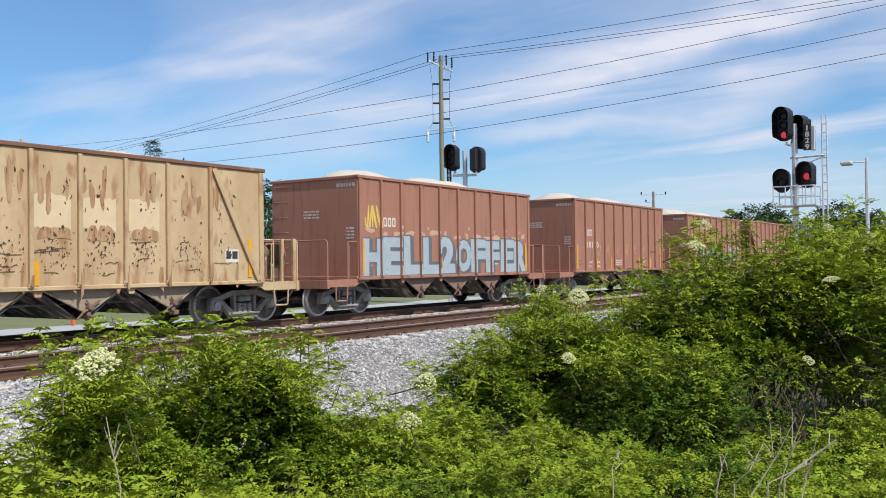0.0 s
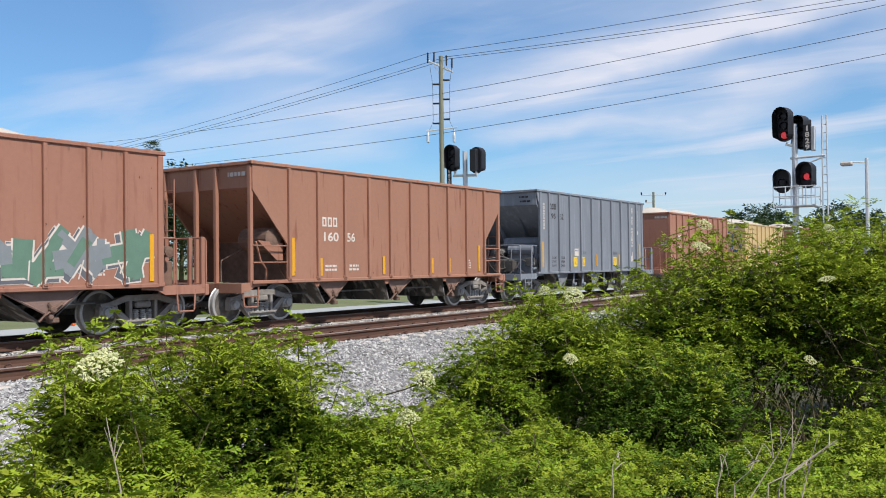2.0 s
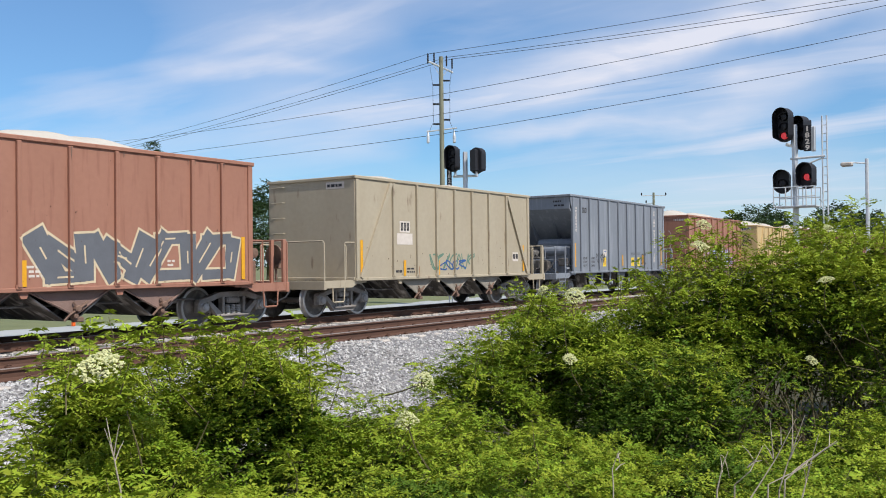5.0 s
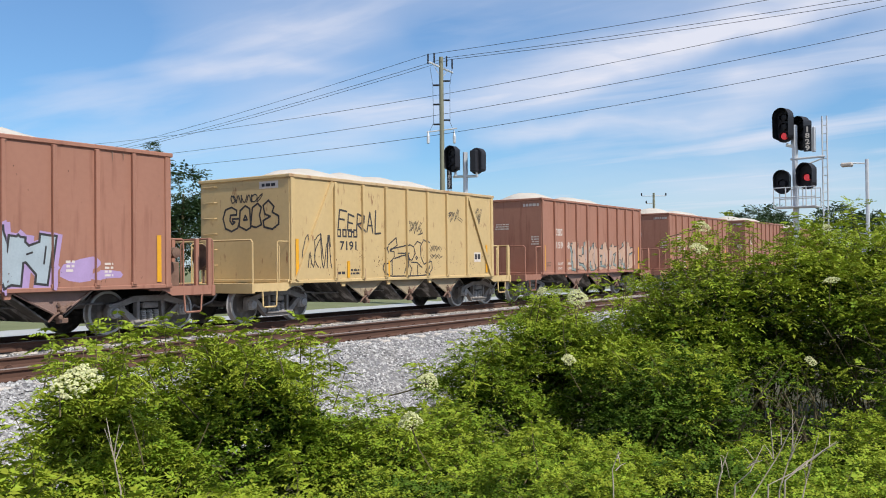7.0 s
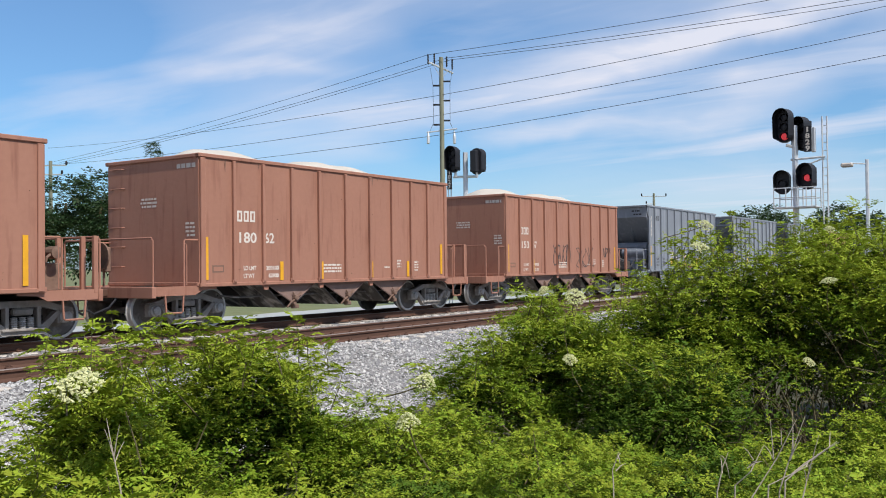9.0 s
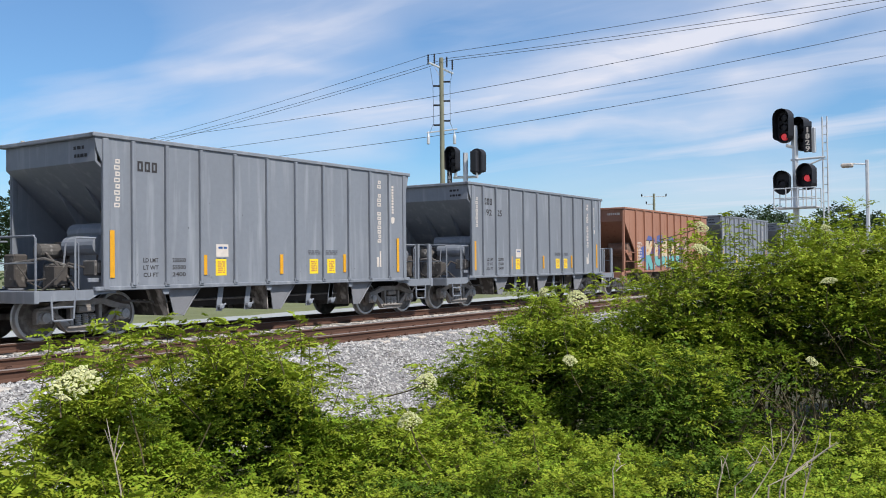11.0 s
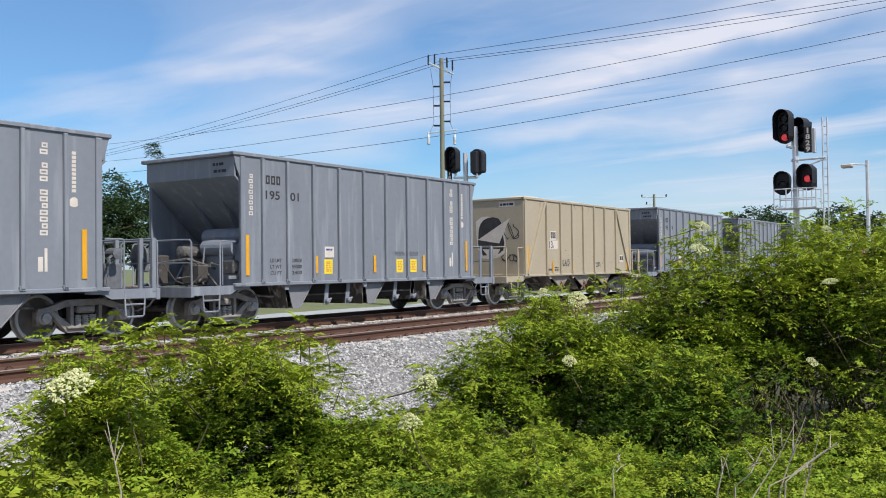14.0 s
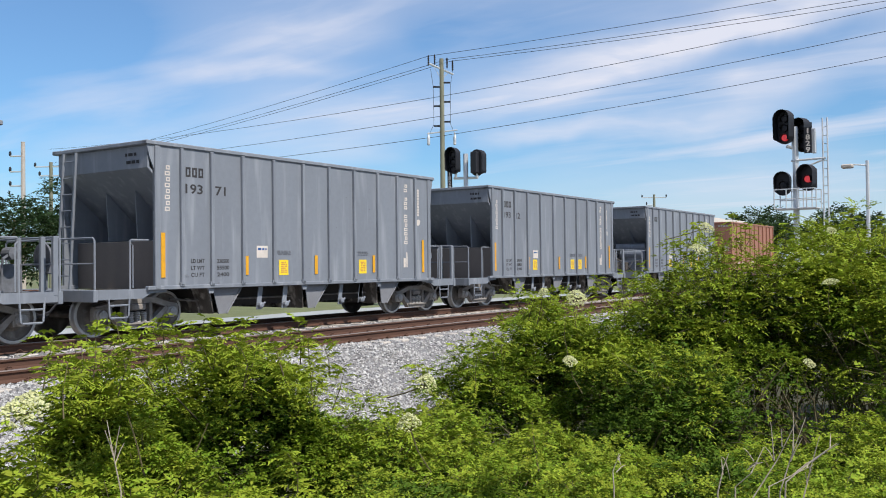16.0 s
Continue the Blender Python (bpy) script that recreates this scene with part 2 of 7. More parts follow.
M["rusty_chord"] = material("rusted_chord", (0.20, 0.105, 0.068), (0.13, 0.062, 0.04), 0.8, scale=5, fine=40, bump=0.2, stretch=(0.5, 1, 1),
                            third=(0.40, 0.29, 0.18), third_cut=(0.6, 0.75), third_scale=3.0)
M["rust_chip"] = material("rust_chip", (0.10, 0.05, 0.03), (0.05, 0.03, 0.022), 0.85, scale=9, fine=50)
M["rust_run"] = material("rust_run", (0.44, 0.295, 0.16), (0.30, 0.155, 0.075), 0.75, scale=2.5, fine=20, stretch=(4, 4, 0.7), mixing=1.0)
M["wheel"] = material("dusty_wheel_steel", (0.135, 0.118, 0.105), (0.07, 0.06, 0.053), 0.75, 0.1, scale=5, fine=40, bump=0.1,
                      third=(0.26, 0.235, 0.21), third_cut=(0.52, 0.72), third_scale=4.0)
M["tread"] = material("worn_wheel_rim", (0.46, 0.44, 0.42), (0.3, 0.285, 0.27), 0.45, 0.35, scale=6)
# near-black: the underside's shade is put into this colour
M["dark"] = material("shade_dark_underframe", (0.035, 0.03, 0.027), (0.02, 0.017, 0.016), 0.85, scale=3, fine=30)
M["sand"] = material("pale_sand_load", (0.53, 0.48, 0.41), (0.45, 0.40, 0.335), 0.9, scale=2.5, fine=35, bump=0.6)
# darker than the loose stones, to paint the shade in their gaps
M["ballast"] = material("ballast_with_gap_shade", (0.25, 0.24, 0.235), (0.14, 0.135, 0.135), 0.9, scale=14, fine=55, bump=1.0, mixing=0.9,
                        third=(0.42, 0.39, 0.35), third_cut=(0.55, 0.75), third_scale=0.7)
M["stone"] = material("ballast_stone", (0.42, 0.402, 0.385), (0.31, 0.297, 0.285), 0.85, scale=9, fine=60, bump=0.3, island=0.42)
M["rail"] = material("rusty_rail", (0.105, 0.052, 0.034), (0.065, 0.034, 0.024), 0.8, scale=2.5, fine=30, bump=0.25, stretch=(0.3, 1, 1))
M["rail_head"] = material("dull_rail_head", (0.33, 0.27, 0.235), (0.25, 0.2, 0.17), 0.45, 0.5, scale=2, fine=30)
M["concrete"] = material("weathered_concrete", (0.52, 0.46, 0.40), (0.38, 0.34, 0.30), 0.9, scale=3, fine=25, bump=0.3)
M["gravel_road"] = material("pale_gravel_road", (0.40, 0.41, 0.40), (0.32, 0.33, 0.31), 0.9, scale=0.6, fine=20)
M["grass"] = material("mown_grass", (0.175, 0.185, 0.085), (0.115, 0.135, 0.06), 0.9, scale=0.8, fine=14, bump=0.6)
M["earth"] = material("weedy_earth", (0.075, 0.068, 0.036), (0.04, 0.042, 0.018), 0.95, scale=1.5, fine=18, bump=0.8)
M["leaf"] = material("elder_leaf", (0.185, 0.262, 0.022), (0.125, 0.195, 0.017), 0.6, scale=0.6, fine=6, island=0.25, spec=0.06, through=0.15)
# elder green lightened for sun, and for the pale fronds
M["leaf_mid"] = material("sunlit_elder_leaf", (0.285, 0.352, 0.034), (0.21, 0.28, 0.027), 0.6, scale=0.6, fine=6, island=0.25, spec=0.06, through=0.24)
# leaf green darkened for the shade inside and beneath the shrubs
M["leaf_dark"] = material("deep_green_shade_leaf", (0.088, 0.145, 0.016), (0.06, 0.108, 0.012), 0.6, scale=0.6, fine=6, island=0.25, spec=0.06, through=0.08)
# pale green for young growth and for sunlight on the shrubs' tops
M["leaf_lime"] = material("young_sunlit_leaf", (0.29, 0.352, 0.034), (0.228, 0.29, 0.028), 0.6, scale=0.6, fine=6, island=0.24, spec=0.06, through=0.2)
M["leaf_far"] = material("far_tree_leaf", (0.05, 0.085, 0.03), (0.03, 0.055, 0.02), 0.6, scale=0.3, fine=3, island=0.4, through=0.25)
M["stem"] = material("green_brown_stem", (0.15, 0.12, 0.06), (0.09, 0.08, 0.04), 0.8, scale=8)
M["dry"] = material("dry_twig", (0.46, 0.40, 0.31), (0.26, 0.20, 0.15), 0.85, scale=8)
M["flower"] = material("cream_flower", (0.70, 0.69, 0.38), (0.58, 0.60, 0.25), 0.8, scale=30, fine=80, island=0.12, through=0.25)
M["pole_wood"] = material("weathered_pole_wood", (0.235, 0.235, 0.17), (0.16, 0.155, 0.11), 0.85, scale=3, fine=25, stretch=(2, 2, 0.3))
M["black"] = material("matt_black_enamel", (0.022, 0.022, 0.026), (0.014, 0.014, 0.017), 0.5, scale=4)
M["galv"] = material("galvanised_steel", (0.66, 0.67, 0.68), (0.55, 0.56, 0.57), 0.45, 0.35, scale=4, fine=30)
M["white"] = material("white_stencil", (0.66, 0.59, 0.52), (0.54, 0.47, 0.41), 0.7, scale=6, fine=40, mixing=0.6)
M["black_mark"] = material("black_stencil", (0.035, 0.033, 0.035), (0.06, 0.055, 0.055), 0.7, scale=6, fine=40)
M["amber"] = material("amber_reflector", (0.72, 0.35, 0.02), (0.58, 0.28, 0.02), 0.45, scale=7, fine=40)
M["decal"] = material("yellow_decal", (0.85, 0.63, 0.03), (0.75, 0.52, 0.03), 0.5, scale=7, fine=40)
M["blue_ink"] = material("blue_marker_ink", (0.03, 0.09, 0.26), (0.04, 0.11, 0.28), 0.6)
for _n, _c in (("pale_paint", (0.62, 0.52, 0.43)), ("slate_paint", (0.13, 0.135, 0.15)), ("ice_paint", (0.36, 0.42, 0.45)), ("steel_paint", (0.22, 0.24, 0.25)),
               ("yellow_paint", (0.66, 0.45, 0.10)), ("green_paint", (0.13, 0.22, 0.16)), ("pink_paint", (0.55, 0.25, 0.35)), ("cream_paint", (0.62, 0.50, 0.33)),
               ("lilac_paint", (0.40, 0.28, 0.48)), ("teal_paint", (0.16, 0.42, 0.41)), ("blue_paint", (0.10, 0.13, 0.33)), ("plum_paint", (0.16, 0.08, 0.17)),
               ("orange_paint", (0.60, 0.27, 0.09)), ("repaint", (0.64, 0.50, 0.31)), ("peach_paint", (0.52, 0.34, 0.24)), ("red_paint", (0.45, 0.06, 0.05)), ("sea_paint", (0.24, 0.30, 0.28)), ("haze_paint", (0.44, 0.33, 0.28))):
    M[_n] = material("sprayed_" + _n, _c, tuple(c * 0.8 for c in _c), 0.65, scale=4, fine=30)
for _k, _c in (("B", (0.30, 0.128, 0.078)), ("D", (0.30, 0.128, 0.078)), ("O", (0.34, 0.135, 0.066)), ("G", (0.215, 0.235, 0.275)), ("Y", (0.55, 0.40, 0.2)),
               ("R", (0.5, 0.36, 0.2)), ("T", (0.42, 0.36, 0.27))):
    _d = tuple(0.45 * c + 0.55 * g for c, g in zip(_c, (0.20, 0.185, 0.175)))
    M["paint_dust_" + _k] = material("dusty_lower_paint_" + PAINT_NAME[_k], _d, tuple(c * 0.75 for c in _d), 0.8, scale=2.5, fine=30, bump=0.2)
    _r = (0.21, 0.13, 0.095) if _k != "G" else (0.15, 0.155, 0.17)
    M["rusty_" + _k] = material("rusty_gear_" + PAINT_NAME[_k], _r, tuple(c * 0.5 for c in _r), 0.85, scale=8, fine=40, bump=0.3)
M["red_lamp"] = glow("red_signal_lens", (0.75, 0.06, 0.07), 0.4)
M["dusty_bulkhead"] = material("dusty_bulkhead", (0.20, 0.165, 0.14), (0.13, 0.115, 0.105), 0.85, scale=1.5, fine=25, stretch=(1, 1, 0.4))
M["orange"] = material("orange_plastic", (0.85, 0.13, 0.02), (0.7, 0.10, 0.02), 0.5)
M["wire"] = material("wire_black", (0.04, 0.045, 0.055), (0.03, 0.03, 0.04), 0.6)

# ---- mesh helpers ----


def box(bm, x0, x1, y0, y1, z0, z1, bevel=0.0):
    vs = [bm.verts.new(c) for c in ((x0, y0, z0), (x1, y0, z0), (x1, y1, z0), (x0, y1, z0),
                                    (x0, y0, z1), (x1, y0, z1), (x1, y1, z1), (x0, y1, z1))]
    for f in ((3, 2, 1, 0), (4, 5, 6, 7), (0, 1, 5, 4), (1, 2, 6, 5), (2, 3, 7, 6), (3, 0, 4, 7)):
        bm.faces.new([vs[i] for i in f])
    if bevel:
        es = list({e for v in vs for e in v.link_edges})
        bmesh.ops.bevel(bm, geom=es, offset=bevel, segments=1, affect="EDGES")


def prism(bm, outline, y0, y1):
    """A plate: an outline of (x, z) points pulled from y0 to y1."""
    a = [bm.verts.new((x, y0, z)) for x, z in outline]
    b = [bm.verts.new((x, y1, z)) for x, z in outline]
    n = len(outline)
    bm.faces.new(a)
    bm.faces.new(b[::-1])
    for i in range(n):
        bm.faces.new((a[i], b[i], b[(i + 1) % n], a[(i + 1) % n]))
    bmesh.ops.recalc_face_normals(bm, faces=bm.faces[:])


def tube(bm, points, radius, sides=6, taper=1.0):
    """A round bar along points."""
    pts = [Vector(p) for p in points]
    rings = []
    for i, p in enumerate(pts):
        d = (pts[min(i + 1, len(pts) - 1)] - pts[max(i - 1, 0)]).normalized()
        u = d.cross(Vector((0.31, 0.17, 0.93))).normalized()
        v = d.cross(u)
        r = radius * (1 + (taper - 1) * i / max(1, len(pts) - 1))
        rings.append([bm.verts.new(p + (u * math.cos(a) + v * math.sin(a)) * r)
                      for a in (math.tau * k / sides for k in range(sides))])
    for a, b in zip(rings, rings[1:]):
        for k in range(sides):
            bm.faces.new((a[k], a[(k + 1) % sides], b[(k + 1) % sides], b[k]))
    bm.faces.new(rings[0][::-1])
    bm.faces.new(rings[-1])


def disc(bm, c, axis, profile, sides=28):
    """A turned body round an axis ('y' or 'z' or 'x') at c: profile of (along, radius)."""
    rings = []
    for a, r in profile:
        ring = []
        for k in range(sides):
            w = math.tau * k / sides
            p, q = r * math.cos(w), r * math.sin(w)
            o = {"y": (p, a, q), "z": (p, q, a), "x": (a, p, q)}[axis]
            ring.append(bm.verts.new((c[0] + o[0], c[1] + o[1], c[2] + o[2])))
        rings.append(ring)
    for a, b in zip(rings, rings[1:]):
        for k in range(sides):
            bm.faces.new((a[k], a[(k + 1) % sides], b[(k + 1) % sides], b[k]))
    bm.faces.new(rings[0][::-1])
    bm.faces.new(rings[-1])
    bmesh.ops.recalc_face_normals(bm, faces=bm.faces[:])


def mesh_of(name, bm, mat, smooth=False):
    me = bpy.data.meshes.new(name)
    bm.to_mesh(me)
    bm.free()
    for m in (mat if isinstance(mat, (list, tuple)) else [mat]):
        me.materials.append(m)
    if smooth:
        for p in me.polygons:
            p.use_smooth = True
    return me


def part(name, bm, mat, parent, label="", smooth=False):
    ob = new(name, mesh_of(name, bm, mat, smooth) if isinstance(bm, bmesh.types.BMesh) else bm)
    ob.parent = parent
    if label:
        tagged(ob, label)
    return ob


def thing(name, m, label, category, group="", kind=""):
    ob = new(name)
    ob.empty_display_size = 0.2
    ob.matrix_world = m
    return tagged(ob, label, category, group, kind)


def solid(name, bm, mat, label, category, group="", kind="", smooth=False):
    return tagged(new(name, mesh_of(name, bm, mat, smooth)), label, category, group, kind)


def B():
    return bmesh.new()

# ---- lettering, drawn up while the scene is still empty ----
LETTERS = {}


def letters(text, size, bold=0.006):
    """The outlines of a line of text, as flat polygons of (x, z) with the left end of its foot at 0, 0."""
    if (text, bold) in LETTERS:
        return LETTERS[text, bold]
    cu = bpy.data.curves.new("lettering", "FONT")
    cu.body, cu.size, cu.offset, cu.resolution_u = text, size, bold, 3
    ob = new("lettering", cu)
    me = bpy.data.meshes.new_from_object(ob.evaluated_get(bpy.context.evaluated_depsgraph_get()))
    polys = [[(me.vertices[i].co.x, me.vertices[i].co.y) for i in p.vertices] for p in me.polygons]
    bpy.data.objects.remove(ob)
    bpy.data.curves.remove(cu)
    bpy.data.meshes.remove(me)
    LETTERS[text, bold] = polys
    return polys


# number on the side, split where a rib crosses it; lines of load limit and light weight
NUMBERS = {1: "", 2: "18110", 3: "15885", 4: "16056", 5: "19552", 6: "15331", 7: "7214", 8: "15824", 9: "", 10: "", 11: "15216", 12: "7191",
           13: "15968", 14: "15870", 15: "18062", 16: "15347", 17: "", 18: "", 19: "19225", 20: "", 21: "19530", 22: "19278", 23: "19501", 24: "1373",
           25: "19374", 26: "19371", 27: "19312", 28: ""}
for _t in NUMBERS.values():
    for _p in (_t[:3], _t[3:], _t):
        if _p:
            letters(_p, 0.3)
for _t in ("LD LMT", "LT WT", "200900", "62100", "200000", "63000", "200700", "62300", "200100", "62900"):
    letters(_t, 0.1, 0.003)
for _t in ("LD LMT", "LT WT", "CU FT", "230500", "55500", "2400"):
    letters(_t, 0.1, 0.002)
for _c in "HEL2OFRKUS":
    for _b in (0.06, 0.085, 0.11, 0.12):
        letters(_c, 1.0, _b)
for _t in ("1829", "1827"):
    for _c in _t:
        letters(_c, 0.2)

# ---- ground: one sheet from before the camera to the horizon ----
NEAR_TRACK, TRAIN_TRACK = 12.17, 16.98   # centre lines, metres across from the camera


def ground_height(x, y):
    table = ((-400, -1.15), (8.3, -1.1), (9.4, -0.86), (10.75, -0.16), (11.0, -0.115), (13.6, -0.115), (14.3, -0.19), (19.3, -0.2),
             (20.4, -0.52), (22.5, -0.56), (27.0, -0.56), (28.0, -0.50), (9000, -0.5))
    for (a, za), (b, zb) in zip(table, table[1:]):
        if y <= b:
            z = za + (zb - za) * max(0, y - a) / (b - a)
            break
    rough = 0.05 if y < 10.9 or y > 20 else 0.012
    return z + rough * noise.noise((x * 0.8, y * 0.8, 0.3)) + (0.12 * noise.noise((x * 0.2, y * 0.2, 1.3)) if y < 8 else 0)


def make_ground():
    xs = [-900, -300, -100, -40, -15] + [-8 + 0.8 * i for i in range(110)] + [90 + 14 * i for i in range(15)] + [400, 700, 1400, 2600]
    ys = [-300, -80, -20, -5, 0, 3, 5, 6, 7, 7.6, 8.3, 8.7, 9.1, 9.4, 9.8, 10.2, 10.5, 10.75, 11.0, 11.5, 12.2, 13, 13.6, 14.3,
          15, 16, 17, 18, 19.3, 19.8, 20.4, 21.4, 22.5, 24, 25.5, 27, 28, 30, 32, 35, 40, 50, 70, 120, 250, 500, 900, 2500]
    verts = [(x, y, ground_height(x, y)) for x in xs for y in ys]
    faces, mats = [], []
    n = len(ys)
    for i in range(len(xs) - 1):
        for j in range(n - 1):
            faces.append((i * n + j, (i + 1) * n + j, (i + 1) * n + j + 1, i * n + j + 1))
            y = (ys[j] + ys[j + 1]) / 2
            mats.append(0 if y < 8.9 else 1 if y < 20.4 else 2 if y < 22.5 else 3 if y < 27 else 2)
    me = bpy.data.meshes.new("ground")
    me.from_pydata(verts, [], faces)
    for k in ("earth", "ballast", "grass", "gravel_road"):
        me.materials.append(M[k])
    me.polygons.foreach_set("material_index", mats)
    return tagged(new("ground", me), "pale ballast bank, gravel road and mown grass", "ground", kind="structure")


make_ground()


def stone_mesh(name, places, rng, mat):
    """Broken stones: a squashed, chipped octahedron with twelve corners for each place (x, y, z, size)."""
    base = np.array([(1, 0, 0), (-1, 0, 0), (0, 1, 0), (0, -1, 0), (0, 0, 1), (0, 0, -1)], float)
    tri = np.array([(0, 2, 4), (2, 1, 4), (1, 3, 4), (3, 0, 4), (2, 0, 5), (1, 2, 5), (3, 1, 5), (0, 3, 5)])
    n = len(places)
    p = np.array(places)
    v = base[None] * rng.uniform(0.6, 1.25, (n, 6, 1)) + rng.normal(0, 0.22, (n, 6, 3))
    a = rng.uniform(0, math.tau, n)
    tilt = rng.uniform(-0.9, 0.9, n)
    ca, sa, ct, st = np.cos(a), np.sin(a), np.cos(tilt), np.sin(tilt)
    x, y, z = v[..., 0], v[..., 1] * 0.85, v[..., 2] * 0.65
    y, z = y * ct[:, None] - z * st[:, None], y * st[:, None] + z * ct[:, None]
    x, y = x * ca[:, None] - y * sa[:, None], x * sa[:, None] + y * ca[:, None]
    co = np.stack([x, y, z], -1) * p[:, None, 3:4] + p[:, None, :3]
    me = bpy.data.meshes.new(name)
    me.from_pydata(co.reshape(-1, 3).tolist(), [], (tri[None] + 6 * np.arange(n)[:, None, None]).reshape(-1, 3).tolist())
    me.materials.append(mat)
    return me


def make_stones():
    rng = np.random.default_rng(5)
    spots = []
    for _ in range(62000):
        x = 5 + 40 * rng.random() ** 1.5
        y = rng.uniform(8.7, 11.35)
        if y > 10.84 and rng.random() < 0.7:
            continue
        spots.append((x, y, ground_height(x, y) + 0.005, rng.uniform(0.018, 0.048)))
    for _ in range(9000):
        x = 7 + 40 * rng.random() ** 1.5
        y = rng.choice((rng.uniform(11.6, 12.8), rng.uniform(13.0, 16.1)))
        spots.append((x, y, ground_height(x, y) + 0.005, rng.uniform(0.018, 0.042)))
    tagged(new("ballast_stones", stone_mesh("ballast_stones", spots, rng, M["stone"])),
           "loose broken grey granite ballast stones", "ballast", kind="stuff")


make_stones()

# ---- railway tracks ----
RAIL = ((-0.07, 0), (-0.07, 0.012), (-0.02, 0.03), (-0.009, 0.045), (-0.009, 0.118), (-0.035, 0.132), (-0.036, 0.160), (-0.026, 0.170),
        (0.026, 0.170), (0.036, 0.160), (0.035, 0.132), (0.009, 0.118), (0.009, 0.045), (0.02, 0.03), (0.07, 0.012), (0.07, 0))


def rail_mesh(x0, x1):
    bm = B()
    a = [bm.verts.new((x0, y, z)) for y, z in RAIL]
    b = [bm.verts.new((x1, y, z)) for y, z in RAIL]
    n = len(RAIL)
    for i in range(n):
        f = bm.faces.new((a[i], b[i], b[(i + 1) % n], a[(i + 1) % n]))
        f.material_index = 1 if i in (6, 7, 8) else 0
    bm.faces.new(a)
    bm.faces.new(b[::-1])
    bmesh.ops.recalc_face_normals(bm, faces=bm.faces[:])
    return mesh_of("rail", bm, [M["rail"], M["rail_head"]])


def make_track(y, top, label, x0, count):
    track = thing("railway_track", pose(0, y, top - 0.17), label, "railway track", kind="structure")
    rail = rail_mesh(-60, 420)
    for s in (-1, 1):
        ob = part("rail", rail, None, track)
        ob.location = (0, s * 0.7535, 0)
    bm = B()
    box(bm, -0.12, 0.12, -1.29, 1.29, -0.2, -0.006, 0.02)
    tie = mesh_of("tie", bm, M["concrete"])
    bm = B()
    for s in (-1, 1):
        for e in (-1, 1):
            yy = s * 0.7535 + e * 0.085
            box(bm, -0.05, 0.05, yy - 0.035, yy + 0.035, 0.0, 0.035, 0.008)
            tube(bm, [(-0.06, yy, 0.03), (-0.03, yy - 0.02, 0.055), (0.03, yy + 0.02, 0.055), (0.06, yy, 0.03)], 0.012, 5)
    clip = mesh_of("rail_clip", bm, M["rail"])
    for i in range(count):
        x = x0 + i * 0.61 + 0.02 * math.sin(i * 7.3)
        ob = part("tie", tie, None, track)
        ob.location = (x, 0, 0)
        ob = part("rail_clip", clip, None, track)
        ob.location = (x, 0, 0)
    return track


make_track(NEAR_TRACK, 0.07, "empty track of rusty rails on concrete ties", 4, 100)
make_track(TRAIN_TRACK, 0.0, "track under the train, rusty rails on concrete ties", 8, 60)

# ---- the train ----
SPEED = 21.498
OFFSETS = (5.71, 19.04, 32.46, 45.89, 58.14, 72.38, 86.26, 99.61, 112.97, 126.45, 139.64, 153.6, 166.92, 180.24, 193.70, 207.07,
           220.51, 233.79, 247.43, 261.13, 274.07, 288.12, 301.78, 315.54, 329.31, 342.5, 356.1, 369.83, 383.96, 397.6)
TYPES = "RBDBOGBYBTGBYBBDBGGGOGGGTGGGGB"
TURNED = (26, 27)   # grey wagons that run with their plain end first
LENGTH = {"R": 9.74, "Y": 9.74, "B": 9.66, "O": 11.5, "G": 10.41, "T": 9.75, "D": 9.77}
HEIGHT = {"R": 3.65, "Y": 3.65, "B": 3.79, "O": 3.84, "G": 4.05, "T": 3.79, "D": 3.89}
PAINT = {"R": "rusty_yellow", "Y": "yellow", "B": "brown", "O": "orange_brown", "G": "grey", "T": "tan", "D": "brown"}
LABEL = {"R": "rust-stained cream hopper wagon with diagonal end braces",
         "Y": "cream yellow hopper wagon with diagonal end braces", "B": "red-brown ribbed hopper wagon loaded with pale sand",
         "O": "orange-brown hopper wagon with open sloping ends", "G": "grey hopper wagon with open sloping ends",
         "T": "tan hopper wagon loaded with pale sand", "D": "tall red-brown hopper wagon loaded with pale sand"}
HALF = 1.56     # half the width over the side sheets
SILL = 1.0
WHEEL_R = 0.457


def side_frame_mesh():
    bm = B()
    prism(bm, ((-1.06, 0.50), (-1.03, 0.63), (-0.80, 0.67), (-0.42, 0.79), (0.42, 0.79), (0.80, 0.67), (1.03, 0.63), (1.06, 0.50),
               (0.92, 0.50), (0.78, 0.555), (0.40, 0.665), (-0.40, 0.665), (-0.78, 0.555), (-0.92, 0.50)), -0.07, 0.07)
    prism(bm, ((-0.81, 0.57), (-0.69, 0.57), (-0.30, 0.265), (0.30, 0.265), (0.69, 0.57), (0.81, 0.57), (0.41, 0.15), (-0.41, 0.15)), -0.075, 0.065)
    box(bm, -0.44, 0.44, -0.13, 0.06, 0.225, 0.275, 0.012)
    box(bm, -0.2, 0.2, -0.1, 0.06, 0.52, 0.655, 0.03)
    for s in (-1, 1):
        box(bm, s * 0.32 - 0.04, s * 0.32 + 0.04, -0.09, 0.06, 0.26, 0.68, 0.012)
        for x in (0.75, 1.03):
            box(bm, s * x - 0.03, s * x + 0.03, -0.06, 0.08, 0.33, 0.58, 0.01)
        box(bm, s * 0.89 - 0.15, s * 0.89 + 0.15, -0.09, 0.09, 0.555, 0.605, 0.012)
    return mesh_of("side_frame", bm, M["frame_dust"])


